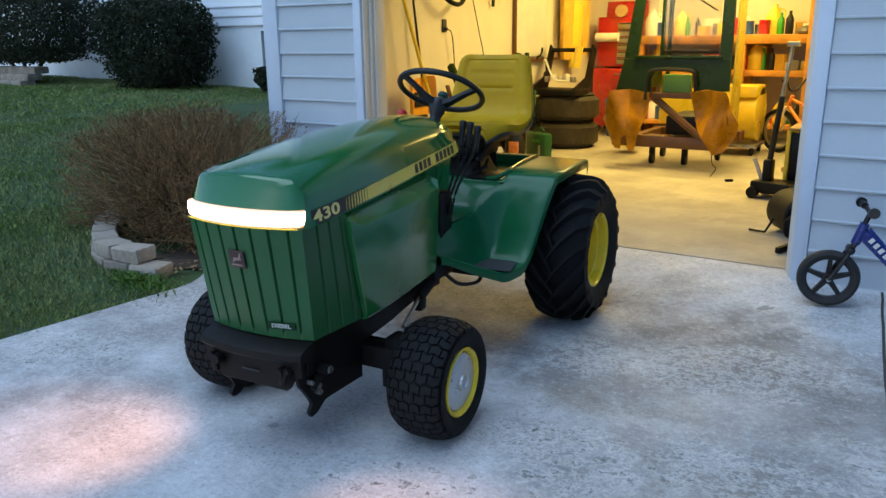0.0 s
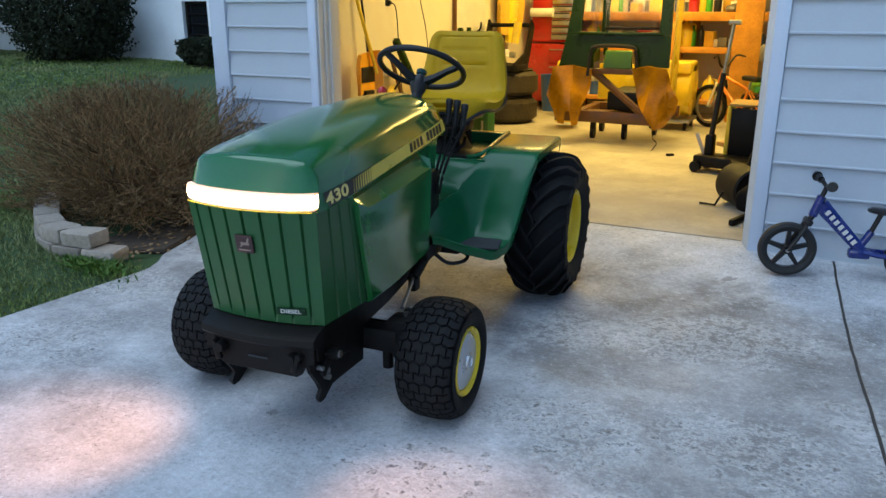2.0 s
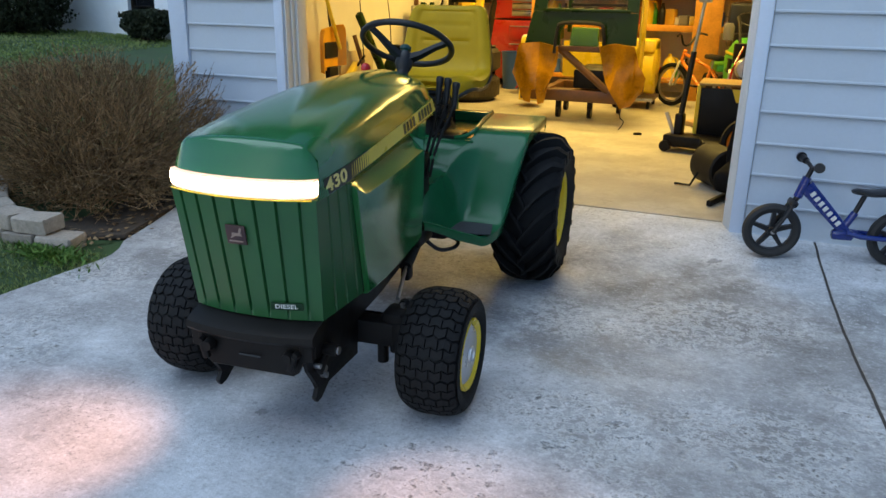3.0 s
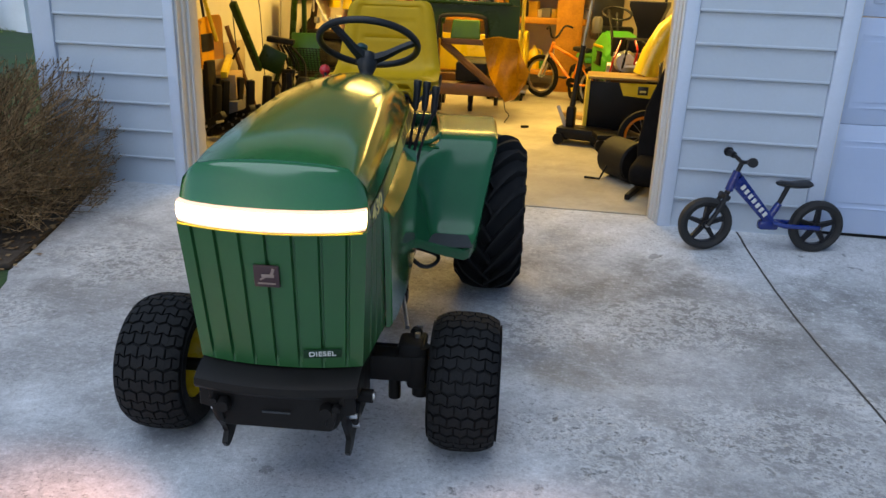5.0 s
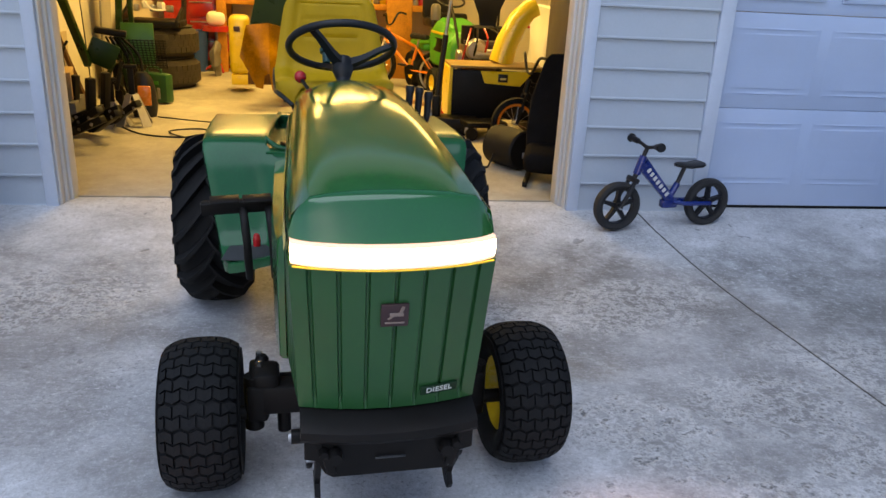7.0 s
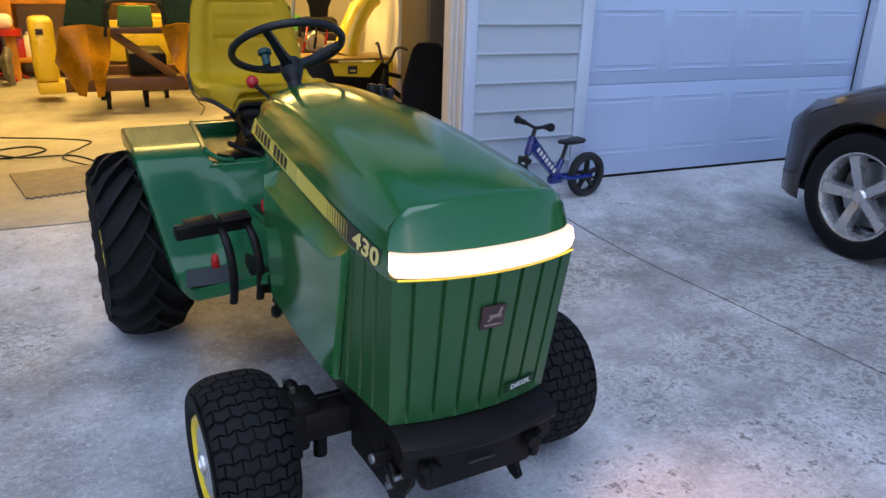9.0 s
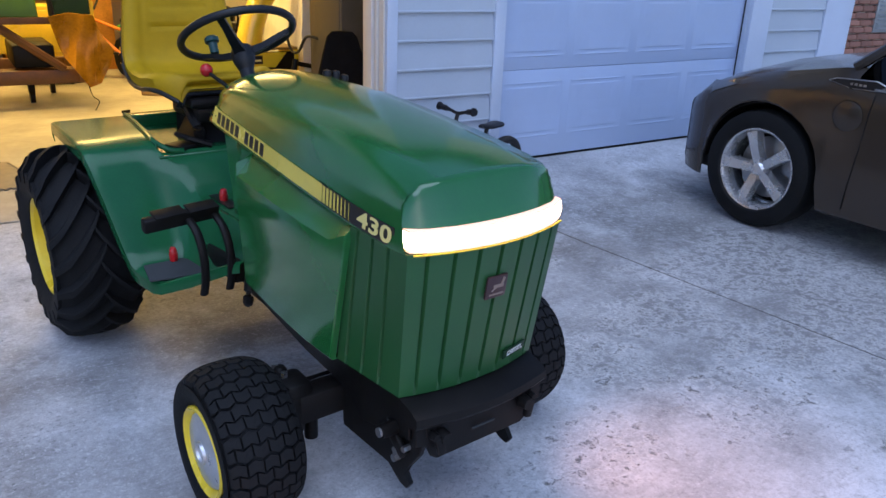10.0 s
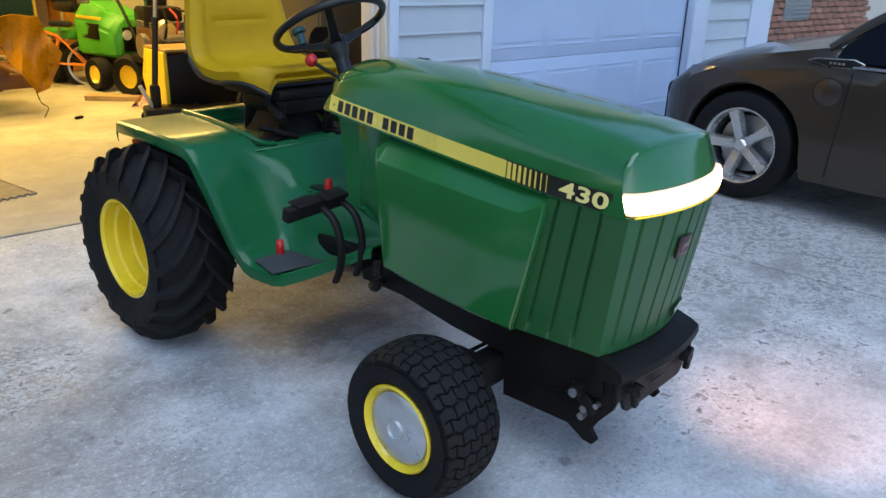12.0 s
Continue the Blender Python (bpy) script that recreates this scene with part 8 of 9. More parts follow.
for i, (x, y, l, rz, tilt) in enumerate(((-3.46, 5.89, 0.42, 70, -25), (-3.53, 6.13, 0.46, 60, -30), (-3.48, 6.37, 0.40, 75, -22), (-3.61, 5.75, 0.38, 80, -35), (-3.37, 6.19, 0.36, 48, -28), (-3.62, 6.30, 0.44, 95, -20), (-3.33, 6.53, 0.34, 62, -32))):
    c = at("steel_bracket", x, y, FZ, rz, "black punched steel bracket lying on the floor", "bracket", "brackets by the wall")
    part("channel", box(bm_new(), (0, 0, 0.13), (0.06, l, 0.05), 0.006, (tilt, 0, 0)), BLACK, c)
    part("upright", box(bm_new(), (0, 0.17, 0.22), (0.06, 0.05, 0.40), 0.006, (8, 0, 0)), BLACK, c)
    for k in range(3):
        part("bolt", cyl(bm_new(), (-0.035, -0.12 + 0.1 * k, 0.13 + (0.12 - 0.1 * k) * 0.42), (0.035, -0.12 + 0.1 * k, 0.13 + (0.12 - 0.1 * k) * 0.42), 0.012, seg=8), STEEL, c)
case = at("tool_case", -3.36, 7.72, FZ, -25, "green plastic tool case standing upright", "case")
part("shell", box(bm_new(), (0, 0, 0.14), (0.32, 0.11, 0.26), 0.025), GREEN_DULL, case)
part("handle", tube(bm_new(), curve_pts([(-0.07, 0, 0.26), (-0.06, 0, 0.31), (0.06, 0, 0.31), (0.07, 0, 0.26)], 4), 0.012), GREEN_DULL, case)
part("label_plate", box(bm_new(), (0.02, -0.058, 0.19), (0.12, 0.004, 0.03)), LIME, case)
part("latch", box(bm_new(), (0.08, -0.062, 0.10), (0.03, 0.012, 0.10), 0.004), STEEL, case)
jug = at("fuel_bag", -3.31, 7.08, FZ, 10, "black and orange bag standing on the floor", "bag")
bm = bm_new()
rings(bm, [[(0.10 * k_ * math.cos(a), 0.08 * k_ * math.sin(a), z_) for a in (2 * math.pi * i / 16 for i in range(16))] for k_, z_ in ((0.9, 0), (1.05, 0.08), (1.0, 0.20), (0.8, 0.30), (0.45, 0.36))])
part("bag", bm, BLACK_PL, jug)
part("panel", box(bm_new(), (0.01, -0.078, 0.18), (0.10, 0.02, 0.16), 0.008), ORANGE, jug)
cordf = at("extension_cord", 0, 0, FZ, 0, "black extension cord looped on the floor", "cord")
part("cord", tube(bm_new(), curve_pts([(-3.39, 6.62, 0.006), (-3.16, 6.35, 0.006), (-2.86, 6.28, 0.006), (-2.67, 6.44, 0.006), (-2.79, 6.59, 0.006), (-3.00, 6.48, 0.006), (-2.81, 6.21, 0.018), (-2.51, 6.24, 0.006), (-2.32, 5.95, 0.006)], 8), 0.006), BLACK_PL, cordf)
cordg = at("extension_cord", 0, 0, FZ, 0, "thin dark cord lying on the floor", "cord")
part("cord", tube(bm_new(), curve_pts([(-3.20, 7.04, 0.005), (-2.93, 6.93, 0.005), (-2.63, 6.82, 0.005), (-2.39, 6.66, 0.005), (-2.45, 6.47, 0.005), (-2.56, 6.15, 0.016), (-2.38, 5.90, 0.005)], 8), 0.005), BLACK_PL, cordg)
mat_ob = at("floor_mat", -2.51, 5.60, FZ, 12, "dark interlocking foam floor mat with toothed edge", "mat")
bm = bm_new()
poly = []
for i in range(14):
    poly += [(-0.28 + i * 0.04, -0.30), (-0.28 + i * 0.04, -0.28), (-0.26 + i * 0.04, -0.28), (-0.26 + i * 0.04, -0.30)]
poly += [(0.30, -0.30)]
for i in range(14):
    poly += [(0.30, -0.28 + i * 0.04), (0.28, -0.28 + i * 0.04), (0.28, -0.26 + i * 0.04), (0.30, -0.26 + i * 0.04)]
poly += [(0.30, 0.30), (-0.28, 0.30)]
prism(bm, poly, 0.010, Matrix())
part("mat", bm, mat("foam_mat", (0.24, 0.20, 0.14), 0.85, 0, 0.25, 14, 0.3, 150), mat_ob, flat=True)
stool = at("red_stool", -3.12, 9.93, FZ, 0, "red and white shop stool near the tool chest", "stool")
part("seat", cyl(bm_new(), (0, 0, 0.46), (0, 0, 0.52), 0.17, seg=24), REDP, stool)
part("base", cyl(bm_new(), (0, 0, 0.05), (0, 0, 0.46), 0.03, seg=12), STEEL, stool)
for k in range(4):
    a = k * math.pi / 2 + 0.4
    part("leg", cyl(bm_new(), (0, 0, 0.12), (0.18 * math.cos(a), 0.18 * math.sin(a), 0.01), 0.014, seg=8), REDP, stool)
pack = at("white_bag", -3.12, 9.93, FZ + 0.52, 0, "white plastic bag lying on the stool", "bag")
part("sack", box(bm_new(), (0, 0, 0.08), (0.22, 0.2, 0.16), 0.06, seg=3), WHITEP, pack)
barrel = at("blue_bin", -3.35, 9.91, FZ, 0, "blue plastic bin by the tool chest", "bin")
part("bin", lathe(bm_new(), [(0, 0), (0.10, 0), (0.13, 0.45), (0.14, 0.46), (0.12, 0.45), (0.095, 0.02), (0, 0.02)], seg=24), BLUEP, barrel)

# floor jack with its long handle
fj = at("floor_jack", -0.92, 6.74, FZ, -15, "black floor jack with a tall silver handle", "floor jack")
part("chassis", box(bm_new(), (0.12, 0.0, 0.09), (0.42, 0.22, 0.09), 0.015), BLACK, fj)
part("pivot", box(bm_new(), (0.0, 0, 0.20), (0.07, 0.09, 0.20), 0.02), BLACK, fj)
part("lever", box(bm_new(), (-0.06, -0.03, 0.20), (0.03, 0.02, 0.22), 0.006, (0, -25, 0)), GALV, fj)
part("grip", cyl(bm_new(), (0.0, 0, 0.26), (0.05, 0.0, 0.78), 0.022, seg=16), BLACK_PL, fj)
part("handle", cyl(bm_new(), (0.05, 0, 0.78), (0.09, 0, 1.15), 0.014, seg=14), STEEL, fj)
part("crossbar", cyl(bm_new(), (0.05, 0, 1.16), (0.14, 0, 1.16), 0.018, seg=12), STEEL, fj)
for x, y in ((-0.06, -0.11), (-0.06, 0.11), (0.30, -0.11), (0.30, 0.11)):
    part("wheel", cyl(bm_new(), (x, y - 0.02, 0.045), (x, y + 0.02, 0.045), 0.045, seg=16), STEEL if x > 0 else BLACK, fj)


# children's bicycle
def bicycle(name, x, y, rz, R, frame_mat, label, tilt=0, rim_mat=STEEL):
    b = thing(name, pose(x, y, FZ, 0, tilt, rz), label, "bicycle")
    wb_ = R * 3.1
    for wx in (0, wb_):
        t = part("wheel", lathe(bm_new(), [(R - 0.045, -0.012), (R - 0.03, -0.022), (R - 0.006, -0.018), (R, 0), (R - 0.006, 0.018), (R - 0.03, 0.022), (R - 0.045, 0.012)], pose(wx, 0, R, 90, 0, 0), 36, closed=True), RUBBER, b)
        part("rim", lathe(bm_new(), [(R - 0.047, -0.014), (R - 0.066, -0.008), (R - 0.066, 0.008), (R - 0.047, 0.014)], pose(wx, 0, R, 90, 0, 0), 36), rim_mat, t)
        bm = bm_new()
        for k in range(14):
            a = 2 * math.pi * k / 14
            tube(bm, [(wx, 0.015 * (-1) ** k, R), (wx + (R - 0.05) * math.cos(a), 0, R + (R - 0.05) * math.sin(a))], 0.0016, 4)
        cyl(bm, (wx, -0.03, R), (wx, 0.03, R), 0.014, seg=10)
        part("spokes", bm, STEEL, t)
    bm = bm_new()
    head_t, head_b, bb, st_ = Vector((0.115, 0, 2.65 * R)), Vector((0.085, 0, 2.15 * R)), Vector((wb_ * 0.58, 0, R * 1.0)), Vector((wb_ * 0.66, 0, 2.05 * R))
    for a, c, r in ((head_t, head_b, 0.022), (head_b, bb, 0.020), (head_t.lerp(head_b, 0.3), st_, 0.017), (bb, st_, 0.017)):
        cyl(bm, a, c, r, seg=12)
    for s in (1, -1):
        cyl(bm, bb + Vector((0, s * 0.02, 0)), (wb_, s * 0.04, R), 0.010, seg=8)
        cyl(bm, st_ + Vector((0, s * 0.015, 0)), (wb_, s * 0.04, R), 0.009, seg=8)
    part("frame", bm, frame_mat, b)
    bm = bm_new()
    for s in (1, -1):
        cyl(bm, head_b + Vector((0, s * 0.035, 0)), (0, s * 0.04, R), 0.012, seg=8)
    part("fork", bm, frame_mat if rim_mat is ORANGE else WHITEP, b)
    part("handlebar", tube(bm_new(), curve_pts([head_t + Vector((0.06, 0.24, 0.16)), head_t + Vector((0.02, 0.14, 0.17)), head_t + Vector((0, 0.05, 0.06)), head_t + Vector((0, -0.05, 0.06)), head_t + Vector((0.02, -0.14, 0.17)), head_t + Vector((0.06, -0.24, 0.16))], 5), 0.011), BLACK_PL, b)
    part("saddle", box(bm_new(), st_ + Vector((0.02, 0, 0.12)), (0.20, 0.11, 0.05), 0.02), BLACK_PL, b)
    part("seat_post", cyl(bm_new(), st_, st_ + Vector((0.015, 0, 0.11)), 0.012), STEEL, b)
    part("crank", cyl(bm_new(), bb + Vector((0, -0.03, 0)), bb + Vector((0, 0.03, 0)), 0.055, seg=18), BLACK, b)
    for s in (1, -1):
        part("pedal", box(bm_new(), bb + Vector((s * 0.07, s * 0.08, -s * 0.05)), (0.08, 0.06, 0.02), 0.005), BLACK_PL, b)
    return b


bicycle("bicycle", -1.30, 9.30, -34, 0.235, ORANGE, "small orange children's bicycle standing in the garage", 4)
bicycle("bicycle", -0.37, 6.17, 10, 0.195, BLACK, "small black children's bicycle with orange rims by the wall", -4, ORANGE)

# green ride-on mower, engine, yellow wheel, blower box with chute
mow = at("ride_on_mower", -0.48, 8.84, FZ, 12, "bright green ride-on mower with black seat", "mower")
bm = bm_new()
rings(bm, [[(x_, y_, z_) for x_, z_ in ((-w_, 0.30), (-w_ * 1.05, zt_ * 0.8), (-w_ * 0.6, zt_), (w_ * 0.6, zt_), (w_ * 1.05, zt_ * 0.8), (w_, 0.30))] for y_, w_, zt_ in ((-0.45, 0.18, 0.58), (-0.40, 0.22, 0.66), (-0.05, 0.25, 0.76), (0.15, 0.24, 0.78))])
bmesh.ops.bevel(bm, geom=list(bm.edges), offset=0.025, segments=3, affect='EDGES')
part("hood", bm, LIME, mow)
part("grille", box(bm_new(), (0, -0.455, 0.46), (0.26, 0.03, 0.22), 0.01), BLACK, mow)
for k in (-1, 1):
    part("headlamp", cyl(bm_new(), (k * 0.10, -0.47, 0.50), (k * 0.10, -0.48, 0.50), 0.045, seg=18), WHITEP, mow)
    part("side_vent", box(bm_new(), (k * 0.245, -0.12, 0.52), (0.02, 0.26, 0.14), 0.006), BLACK, mow)
    part("stripe", box(bm_new(), (k * 0.252, -0.12, 0.64), (0.012, 0.40, 0.025), 0.002), YELLOW, mow)
part("dash", box(bm_new(), (0, 0.19, 0.70), (0.36, 0.12, 0.24), 0.03), BLACK, mow)
part("fender", box(bm_new(), (0, 0.42, 0.46), (0.62, 0.50, 0.08), 0.03), LIME, mow)
part("seat", box(bm_new(), (0, 0.48, 0.70), (0.36, 0.34, 0.10), 0.04), BLACK_PL, mow)
part("seat_back", box(bm_new(), (0, 0.64, 0.92), (0.36, 0.09, 0.38), 0.04), BLACK_PL, mow)
part("chassis", box(bm_new(), (0, 0.1, 0.24), (0.36, 1.0, 0.14), 0.02), BLACK, mow)
part("steering_wheel", tube(bm_new(), [(0.15 * math.cos(2 * math.pi * i / 24), 0.22 + 0.13 * math.sin(2 * math.pi * i / 24), 0.95 + 0.06 * math.sin(2 * math.pi * i / 24)) for i in range(24)], 0.012, 6, closed=True), BLACK_PL, mow)
part("steering_post", cyl(bm_new(), (0, 0.12, 0.74), (0, 0.22, 0.95), 0.018), BLACK_PL, mow)
for x, y, r in ((-0.30, -0.28, 0.15), (0.30, -0.28, 0.15), (-0.32, 0.42, 0.20), (0.32, 0.42, 0.20)):
    t = part("wheel", lathe(bm_new(), [(r * 0.55, -0.05), (r * 0.9, -0.065), (r, -0.03), (r, 0.03), (r * 0.9, 0.065), (r * 0.55, 0.05)], pose(x, y, r, 0, 90, 0), 30), RUBBER, mow)
    part("rim", lathe(bm_new(), [(r * 0.56, -0.05), (r * 0.4, -0.02), (0.0, -0.02), (0.0, 0.02), (r * 0.4, 0.02), (r * 0.56, 0.05)], pose(x, y, r, 0, 90, 0), 24), YELLOW, t)
jar = at("glass_jar", -0.81, 8.54, FZ + 0.76, 0, "clear jar with a dark lid on the mower hood", "jar")
jar.matrix_world = pose(-0.73, 8.66, FZ + 0.765)
part("jar_body", lathe(bm_new(), [(0, 0), (0.05, 0), (0.052, 0.02), (0.052, 0.13), (0.035, 0.16), (0, 0.16)], seg=20), GREYP, jar)

eng = at("tiller_engine", -0.44, 7.65, FZ, 0, "old small engine on a wheeled tiller frame", "engine")
part("block", box(bm_new(), (0, 0, 0.52), (0.32, 0.30, 0.22), 0.02), BROWNP, eng)
part("tank", box(bm_new(), (0.02, 0.05, 0.72), (0.30, 0.22, 0.14), 0.03), BLACK, eng)
part("air_filter", cyl(bm_new(), (-0.12, -0.08, 0.64), (-0.12, -0.08, 0.80), 0.06, seg=18), BLACK, eng)
for k in range(7):
    part("cooling_fin", box(bm_new(), (0.02, 0.0, 0.575 + k * 0.016), (0.36, 0.33, 0.006), 0.001), GREYP, eng)
for k in range(4):
    part("hose", tube(bm_new(), curve_pts([(-0.18 + 0.09 * k, -0.16, 0.45), (-0.16 + 0.10 * k, -0.24, 0.60 + 0.04 * k), (-0.10 + 0.06 * k, -0.14, 0.78)], 5), 0.010, 6), BLACK if k % 2 else REDP, eng)
part("recoil_cover", cyl(bm_new(), (-0.05, -0.17, 0.60), (-0.05, -0.22, 0.60), 0.10, 0.08, 22), STEEL, eng)
part("pulley", cyl(bm_new(), (-0.20, 0, 0.48), (-0.16, 0, 0.48), 0.10, seg=24), STEEL, eng)
part("muffler", cyl(bm_new(), (-0.05, -0.18, 0.56), (0.12, -0.18, 0.56), 0.05, seg=16), STEEL, eng)
part("base_frame", box(bm_new(), (0, 0, 0.36), (0.40, 0.5, 0.06), 0.008), BLACK, eng)
for x in (-0.16, 0.16):
    for y in (-0.2, 0.2):
        part("leg", box(bm_new(), (x, y, 0.165), (0.04, 0.04, 0.33), 0.004), BLACK, eng)
for s in (-1, 1):
    part("handle_bar", tube(bm_new(), curve_pts([(s * 0.12, 0.2, 0.42), (s * 0.16, 0.5, 0.8), (s * 0.2, 0.75, 1.0)], 5), 0.014), REDP if s > 0 else BLACK, eng)
yw = at("mower_tyre", -0.60, 7.96, FZ, 25, "small tyre on a bright yellow rim standing on the floor", "wheel")
r = 0.19
part("tyre", lathe(bm_new(), [(0.10, -0.08), (0.16, -0.10), (r, -0.06), (r, 0.06), (0.16, 0.10), (0.10, 0.08)], pose(0, 0, r, 0, 90, 0), 36, closed=True), RUBBER, yw)
part("rim", lathe(bm_new(), [(0.104, -0.08), (0.09, -0.05), (0.0, -0.04), (0.0, 0.04), (0.09, 0.05), (0.104, 0.08)], pose(0, 0, r, 0, 90, 0), 30), YELLOW, yw)
pk = at("wood_plank", -0.80, 7.95, FZ, -38, "short raw wooden plank lying on the floor", "plank")
part("board", box(bm_new(), (0, 0, 0.022), (0.46, 0.15, 0.042), 0.004), PLY, pk)

sb = at("snow_blower", -0.42, 6.91, FZ, 0, "yellow and black snow blower box with tall chute", "snow blower")
bm = bm_new()
prism(bm, [(-0.13, 0.10), (0.22, 0.10), (0.30, 0.30), (0.22, 0.52), (-0.13, 0.52)], 0.03, Matrix.Translation((-0.40, 0, 0)) @ YZ, 0.004)
part("side_plate", bm, YELLOW, sb, "yellow steel side plate")
bm = bm_new()
prism(bm, [(-0.13, 0.10), (0.22, 0.10), (0.30, 0.30), (0.22, 0.52), (-0.13, 0.52)], 0.03, Matrix.Translation((0.37, 0, 0)) @ YZ, 0.004)
part("side_plate", bm, YELLOW, sb, "yellow steel side plate")
part("front_panel", box(bm_new(), (0, -0.10, 0.30), (0.74, 0.03, 0.40), 0.004), BLACK, sb, "black front panel")
part("top_panel", box(bm_new(), (0, 0.06, 0.53), (0.78, 0.40, 0.02), 0.004), mat("worn_tan_paint", (0.26, 0.16, 0.035), 0.5, 0, 0.25, 6, 0.1, 90), sb)
bm = prism(bm_new(), [(-0.14, 0.50), (-0.10, 0.40), (0.20, 0.38), (0.30, 0.50)], 0.012, Matrix.Translation((0, -0.128, 0)) @ XZ, 0.002)
part("decal_band", bm, YELLOW, sb)
bg = part("badge", box(bm_new(), (0.05, -0.132, 0.445), (0.08, 0.01, 0.065), 0.003), DECAL_K, sb)
part("emblem", box(bm_new(), (0.05, -0.139, 0.44), (0.05, 0.004, 0.016), 0.001), CREAM_PRINT, bg)
bm = bm_new()
lp = []
for t, cx, cz, w_ in ((0, 0.08, 0.54, 0.105), (0.3, 0.12, 0.70, 0.10), (0.6, 0.20, 0.88, 0.095), (0.85, 0.29, 0.98, 0.085), (1, 0.35, 1.01, 0.08)):
    tx = 0.25 + t * 0.9
    lp.append([(cx + w_ * math.cos(a) * math.cos(tx), 0.16 + w_ * 1.1 * math.sin(a), cz - w_ * math.cos(a) * math.sin(tx)) for a in (math.pi * (0.15 + 1.7 * i / 14) for i in range(15))])
rings(bm, lp, closed=False)
thicken(bm, 0.006)
part("chute", bm, YELLOW, sb, "tall curved yellow discharge chute")
for k in range(2):
    part("runner", box(bm_new(), (-0.30 + 0.6 * k, 0.0, 0.05), (0.05, 0.4, 0.10), 0.006), BLACK, sb)

# black drum, bucket seat, grey cabinet, odd cart by the doorway
dr = at("roller_drum", -0.54, 5.59, FZ, 0, "black steel roller drum with a dusty end", "drum")
bm = lathe(bm_new(), [(0.0, -0.14), (0.125, -0.14), (0.135, -0.13), (0.135, 0.13), (0.125, 0.14), (0.0, 0.14)], pose(0, 0, 0.138, 90, 0, 32), 32)
part("drum", bm, mat("dusty_black_steel", (0.012, 0.010, 0.008), 0.6, 0, 0.3, 7, 0.1, 90, dirt=(0.03, 0.02, 0.014), dirt_amount=0.4, spec=0.2), dr)
part("end_cap", lathe(bm_new(), [(0.0, 0.143), (0.124, 0.143), (0.124, 0.136), (0.0, 0.136)], pose(0, 0, 0.138, 90, 0, 32), 32), BLACK, dr)
part("label_plate", box(bm_new(), (0.087, -0.127, 0.11), (0.06, 0.004, 0.04), 0.0, (0, 0, 32)), GALV, dr)
part("foot", tube(bm_new(), [(-0.12, -0.06, 0.10), (-0.16, -0.08, 0.012), (-0.26, -0.06, 0.012)], 0.008), BLACK, dr)
FABRIC = mat("black_fabric", (0.008, 0.007, 0.007), 0.9, 0, 0.4, 14, 0.5, 160, spec=0.1)
se = at("bucket_seat", -0.30, 5.36, FZ, -18, "black bucket seat standing on its rails by the doorway", "seat")
bm = bm_new()
lp = []
for y_, z_, w_, th in ((-0.05, 0.10, 0.16, 0.06), (-0.02, 0.30, 0.18, 0.08), (0.05, 0.52, 0.17, 0.07), (0.09, 0.66, 0.13, 0.05), (0.11, 0.76, 0.10, 0.045), (0.115, 0.79, 0.07, 0.03)):
    lp.append([(w_ * math.cos(a), y_ + th * math.sin(a) - 0.05 * abs(math.cos(a)) ** 2, z_) for a in (2 * math.pi * i / 20 for i in range(20))])
rings(bm, lp)
part("seat_back", bm, FABRIC, se)
part("seat_cushion", box(bm_new(), (0, -0.16, 0.16), (0.34, 0.30, 0.14), 0.05, (10, 0, 0), 3), FABRIC, se)
for s in (1, -1):
    part("rail", box(bm_new(), (s * 0.14, -0.14, 0.02), (0.03, 0.46, 0.035), 0.005), BLACK, se)
KBG = mat("cabinet_grey", (0.075, 0.066, 0.055), 0.5, 0, 0.12, 5, 0.05, 120)
kb = at("storage_cabinet", 0.19, 5.86, FZ, 0, "tall grey plastic storage cabinet by the doorway", "cabinet")
part("body", box(bm_new(), (0, 0, 0.92), (0.80, 0.50, 1.84), 0.02), KBG, kb)
for s in (1, -1):
    d = part("door", box(bm_new(), (s * 0.198, -0.262, 0.92), (0.39, 0.03, 1.78), 0.012), KBG, kb)
    for i in range(2):
        part("text_bar", box(bm_new(), (s * 0.2 - 0.02, -0.279, 1.14 - i * 0.05), (0.13, 0.003, 0.026)), WHITEP, d)
cart = at("hand_cart", -0.56, 6.53, FZ, 10, "low black wheeled hand cart on the floor", "cart")
part("deck", box(bm_new(), (0, 0, 0.12), (0.34, 0.22, 0.04), 0.006), BLACK, cart)
for x in (-0.13, 0.13):
    for y in (-0.10, 0.10):
        part("caster", cyl(bm_new(), (x, y - 0.015, 0.05), (x, y + 0.015, 0.05), 0.05, seg=16), BLACK, cart)
tr = at("trash_bag_pile", 0.46, 7.31, FZ, 0, "pale plastic sheet draped over a low stack", "sheet")
bm = bm_new()
bmesh.ops.create_cube(bm, size=1, matrix=Matrix.Translation((0, 0, 0.50)) @ Matrix.Diagonal((0.8, 0.9, 1.0, 1)))
bmesh.ops.subdivide_edges(bm, edges=bm.edges, cuts=7, use_grid_fill=True)
for v in bm.verts:
    if v.co.z > 0.02:
        v.co += v.normal * 0.05 * noise.noise(v.co * 4)
part("sheet", bm, WHITEP, tr)
nut = at("metal_scrap", -1.32, 7.27, FZ, 30, "small dark metal scrap on the floor", "scrap")
part("scrap", box(bm_new(), (0, 0, 0.012), (0.07, 0.03, 0.022), 0.006), BLACK, nut)
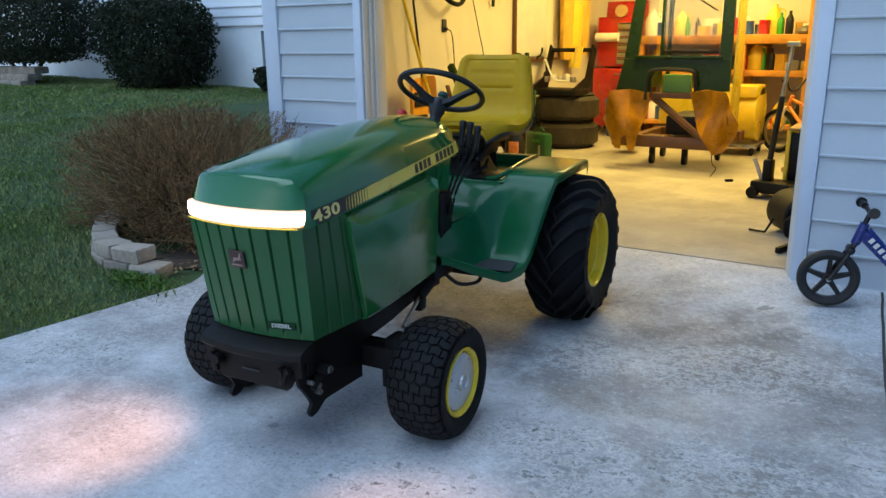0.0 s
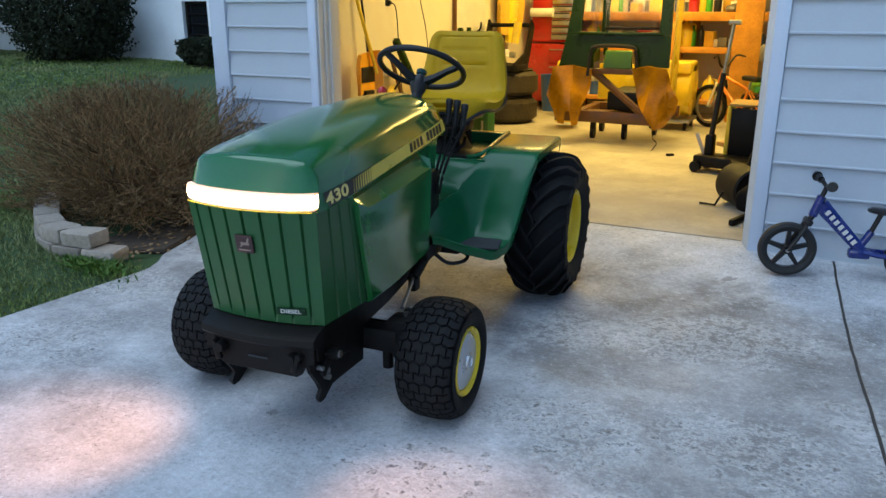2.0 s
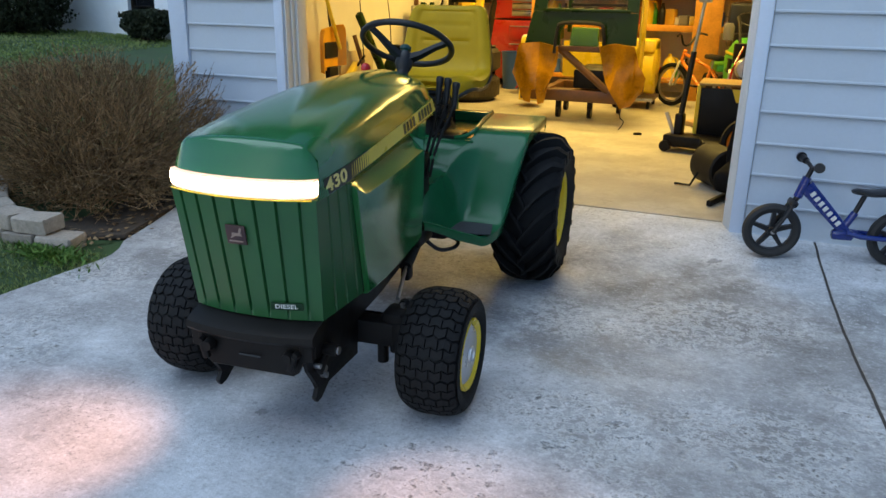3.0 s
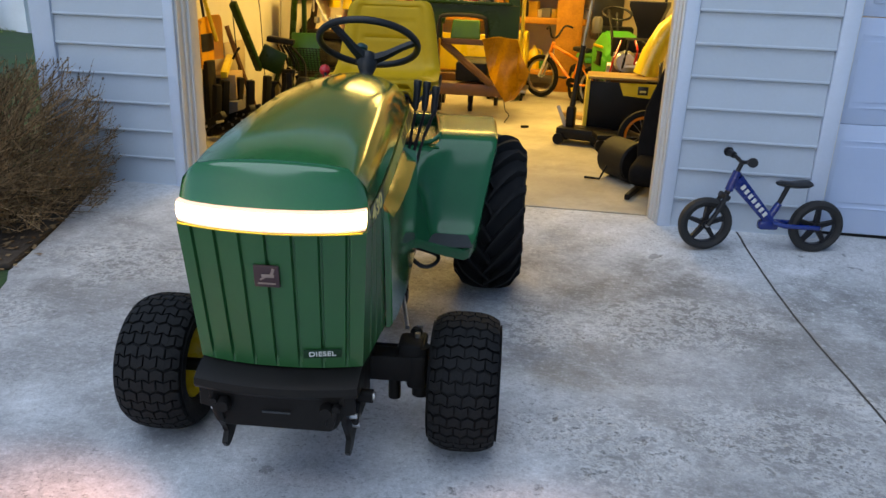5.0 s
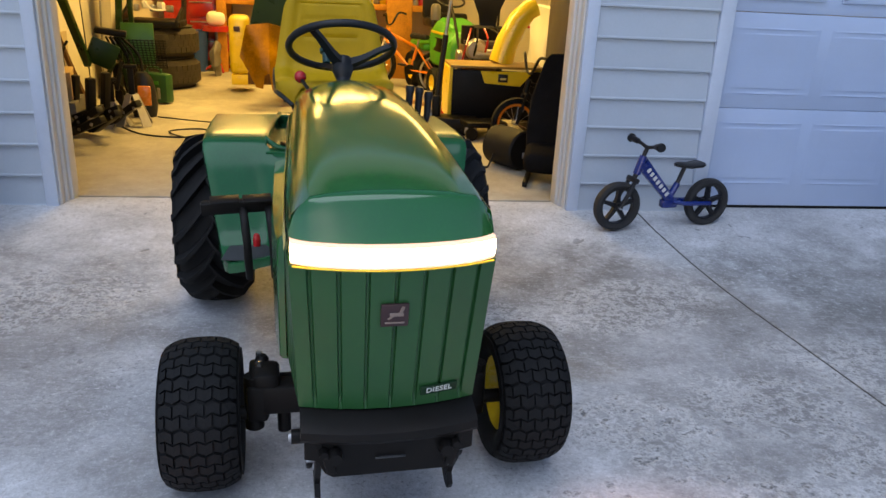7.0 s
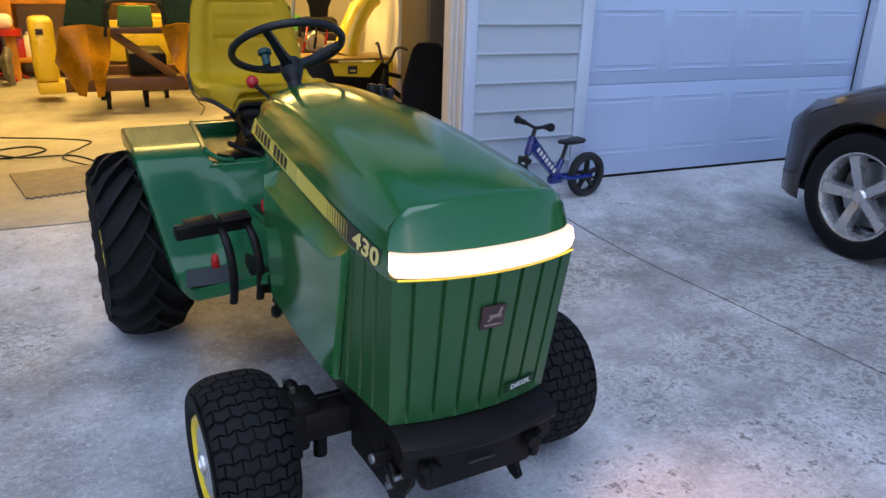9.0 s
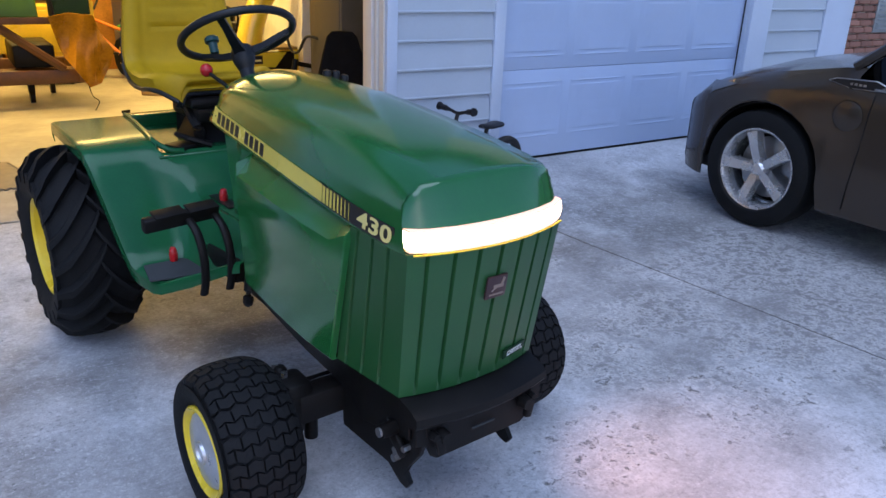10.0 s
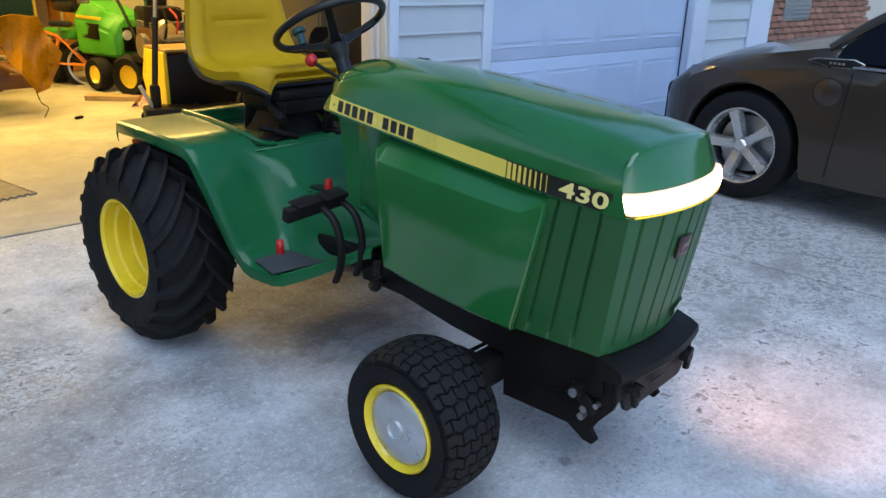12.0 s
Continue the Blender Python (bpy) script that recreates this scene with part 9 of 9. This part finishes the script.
# ceiling lamps, out of sight above
for lx, ly in ((-2.1, 7.34), (-2.3, 9.4), (-0.5, 8.2), (2.1, 6.6)):
    cl = at("ceiling_light", lx, ly, H, 0, "long ceiling light fitting in the garage", "ceiling light", "ceiling lights")
    part("fitting", box(bm_new(), (0, 0, -0.33), (1.55, 0.64, 0.10), 0.01), WHITEP, cl)
    for rx_ in (-0.5, 0.5):
        part("hanger", cyl(bm_new(), (rx_, 0, -0.28), (rx_, 0, 0.0), 0.006, seg=8), STEEL, cl)

sc = at("scooter", 0.24, 7.94, FZ, 40, "small folded push scooter with white wheels", "scooter")
part("deck", box(bm_new(), (0.20, 0, 0.09), (0.42, 0.10, 0.03), 0.008), mat("scooter_yellow", (0.55, 0.45, 0.06), 0.4), sc)
for x_ in (0.0, 0.42):
    w_ = part("wheel", lathe(bm_new(), [(0.03, -0.016), (0.06, -0.018), (0.07, 0.0), (0.06, 0.018), (0.03, 0.016)], pose(x_, 0, 0.07, 90, 0, 0), 24, closed=True), BLACK_PL, sc)
    part("hub", cyl(bm_new(), (x_, -0.012, 0.07), (x_, 0.012, 0.07), 0.032, seg=16), WHITEP, w_)
part("stem", cyl(bm_new(), (0.0, 0, 0.10), (-0.06, 0, 0.78), 0.014, seg=12), STEEL, sc)
part("handlebar", cyl(bm_new(), (-0.06, -0.17, 0.78), (-0.06, 0.17, 0.78), 0.013, seg=12), REDP, sc)
hb = at("bow_rake", -0.11, 8.48, FZ, 0, "long-handled black rake standing among the machines", "rake")
part("handle", cyl(bm_new(), (0, 0, 0.02), (0.02, 0.03, 1.55), 0.013, seg=10), BLACK_PL, hb)
part("head", box(bm_new(), (0.02, 0.03, 1.56), (0.34, 0.02, 0.03), 0.006), BLACK, hb)
for k in range(9):
    part("tine", cyl(bm_new(), (-0.14 + 0.04 * k, 0.03, 1.55), (-0.14 + 0.04 * k, -0.04, 1.50), 0.004, seg=6), BLACK, hb)
cov = at("engine_cover", -0.27, 8.16, FZ, -12, "upright black machine with a grey hopper", "machine")
part("housing", box(bm_new(), (0, 0, 0.45), (0.34, 0.32, 0.62), 0.04, seg=3), BLACK, cov)
bm = bm_new()
rings(bm, [[(-w_, -w_, z_), (w_, -w_, z_), (w_, w_, z_), (-w_, w_, z_)] for z_, w_ in ((0.76, 0.08), (0.86, 0.09), (1.06, 0.17), (1.10, 0.17))])
part("hopper", bm, BLACK_PL, cov)
for x_ in (-0.12, 0.12):
    part("foot", box(bm_new(), (x_, 0, 0.07), (0.05, 0.34, 0.14), 0.01), BLACK, cov)
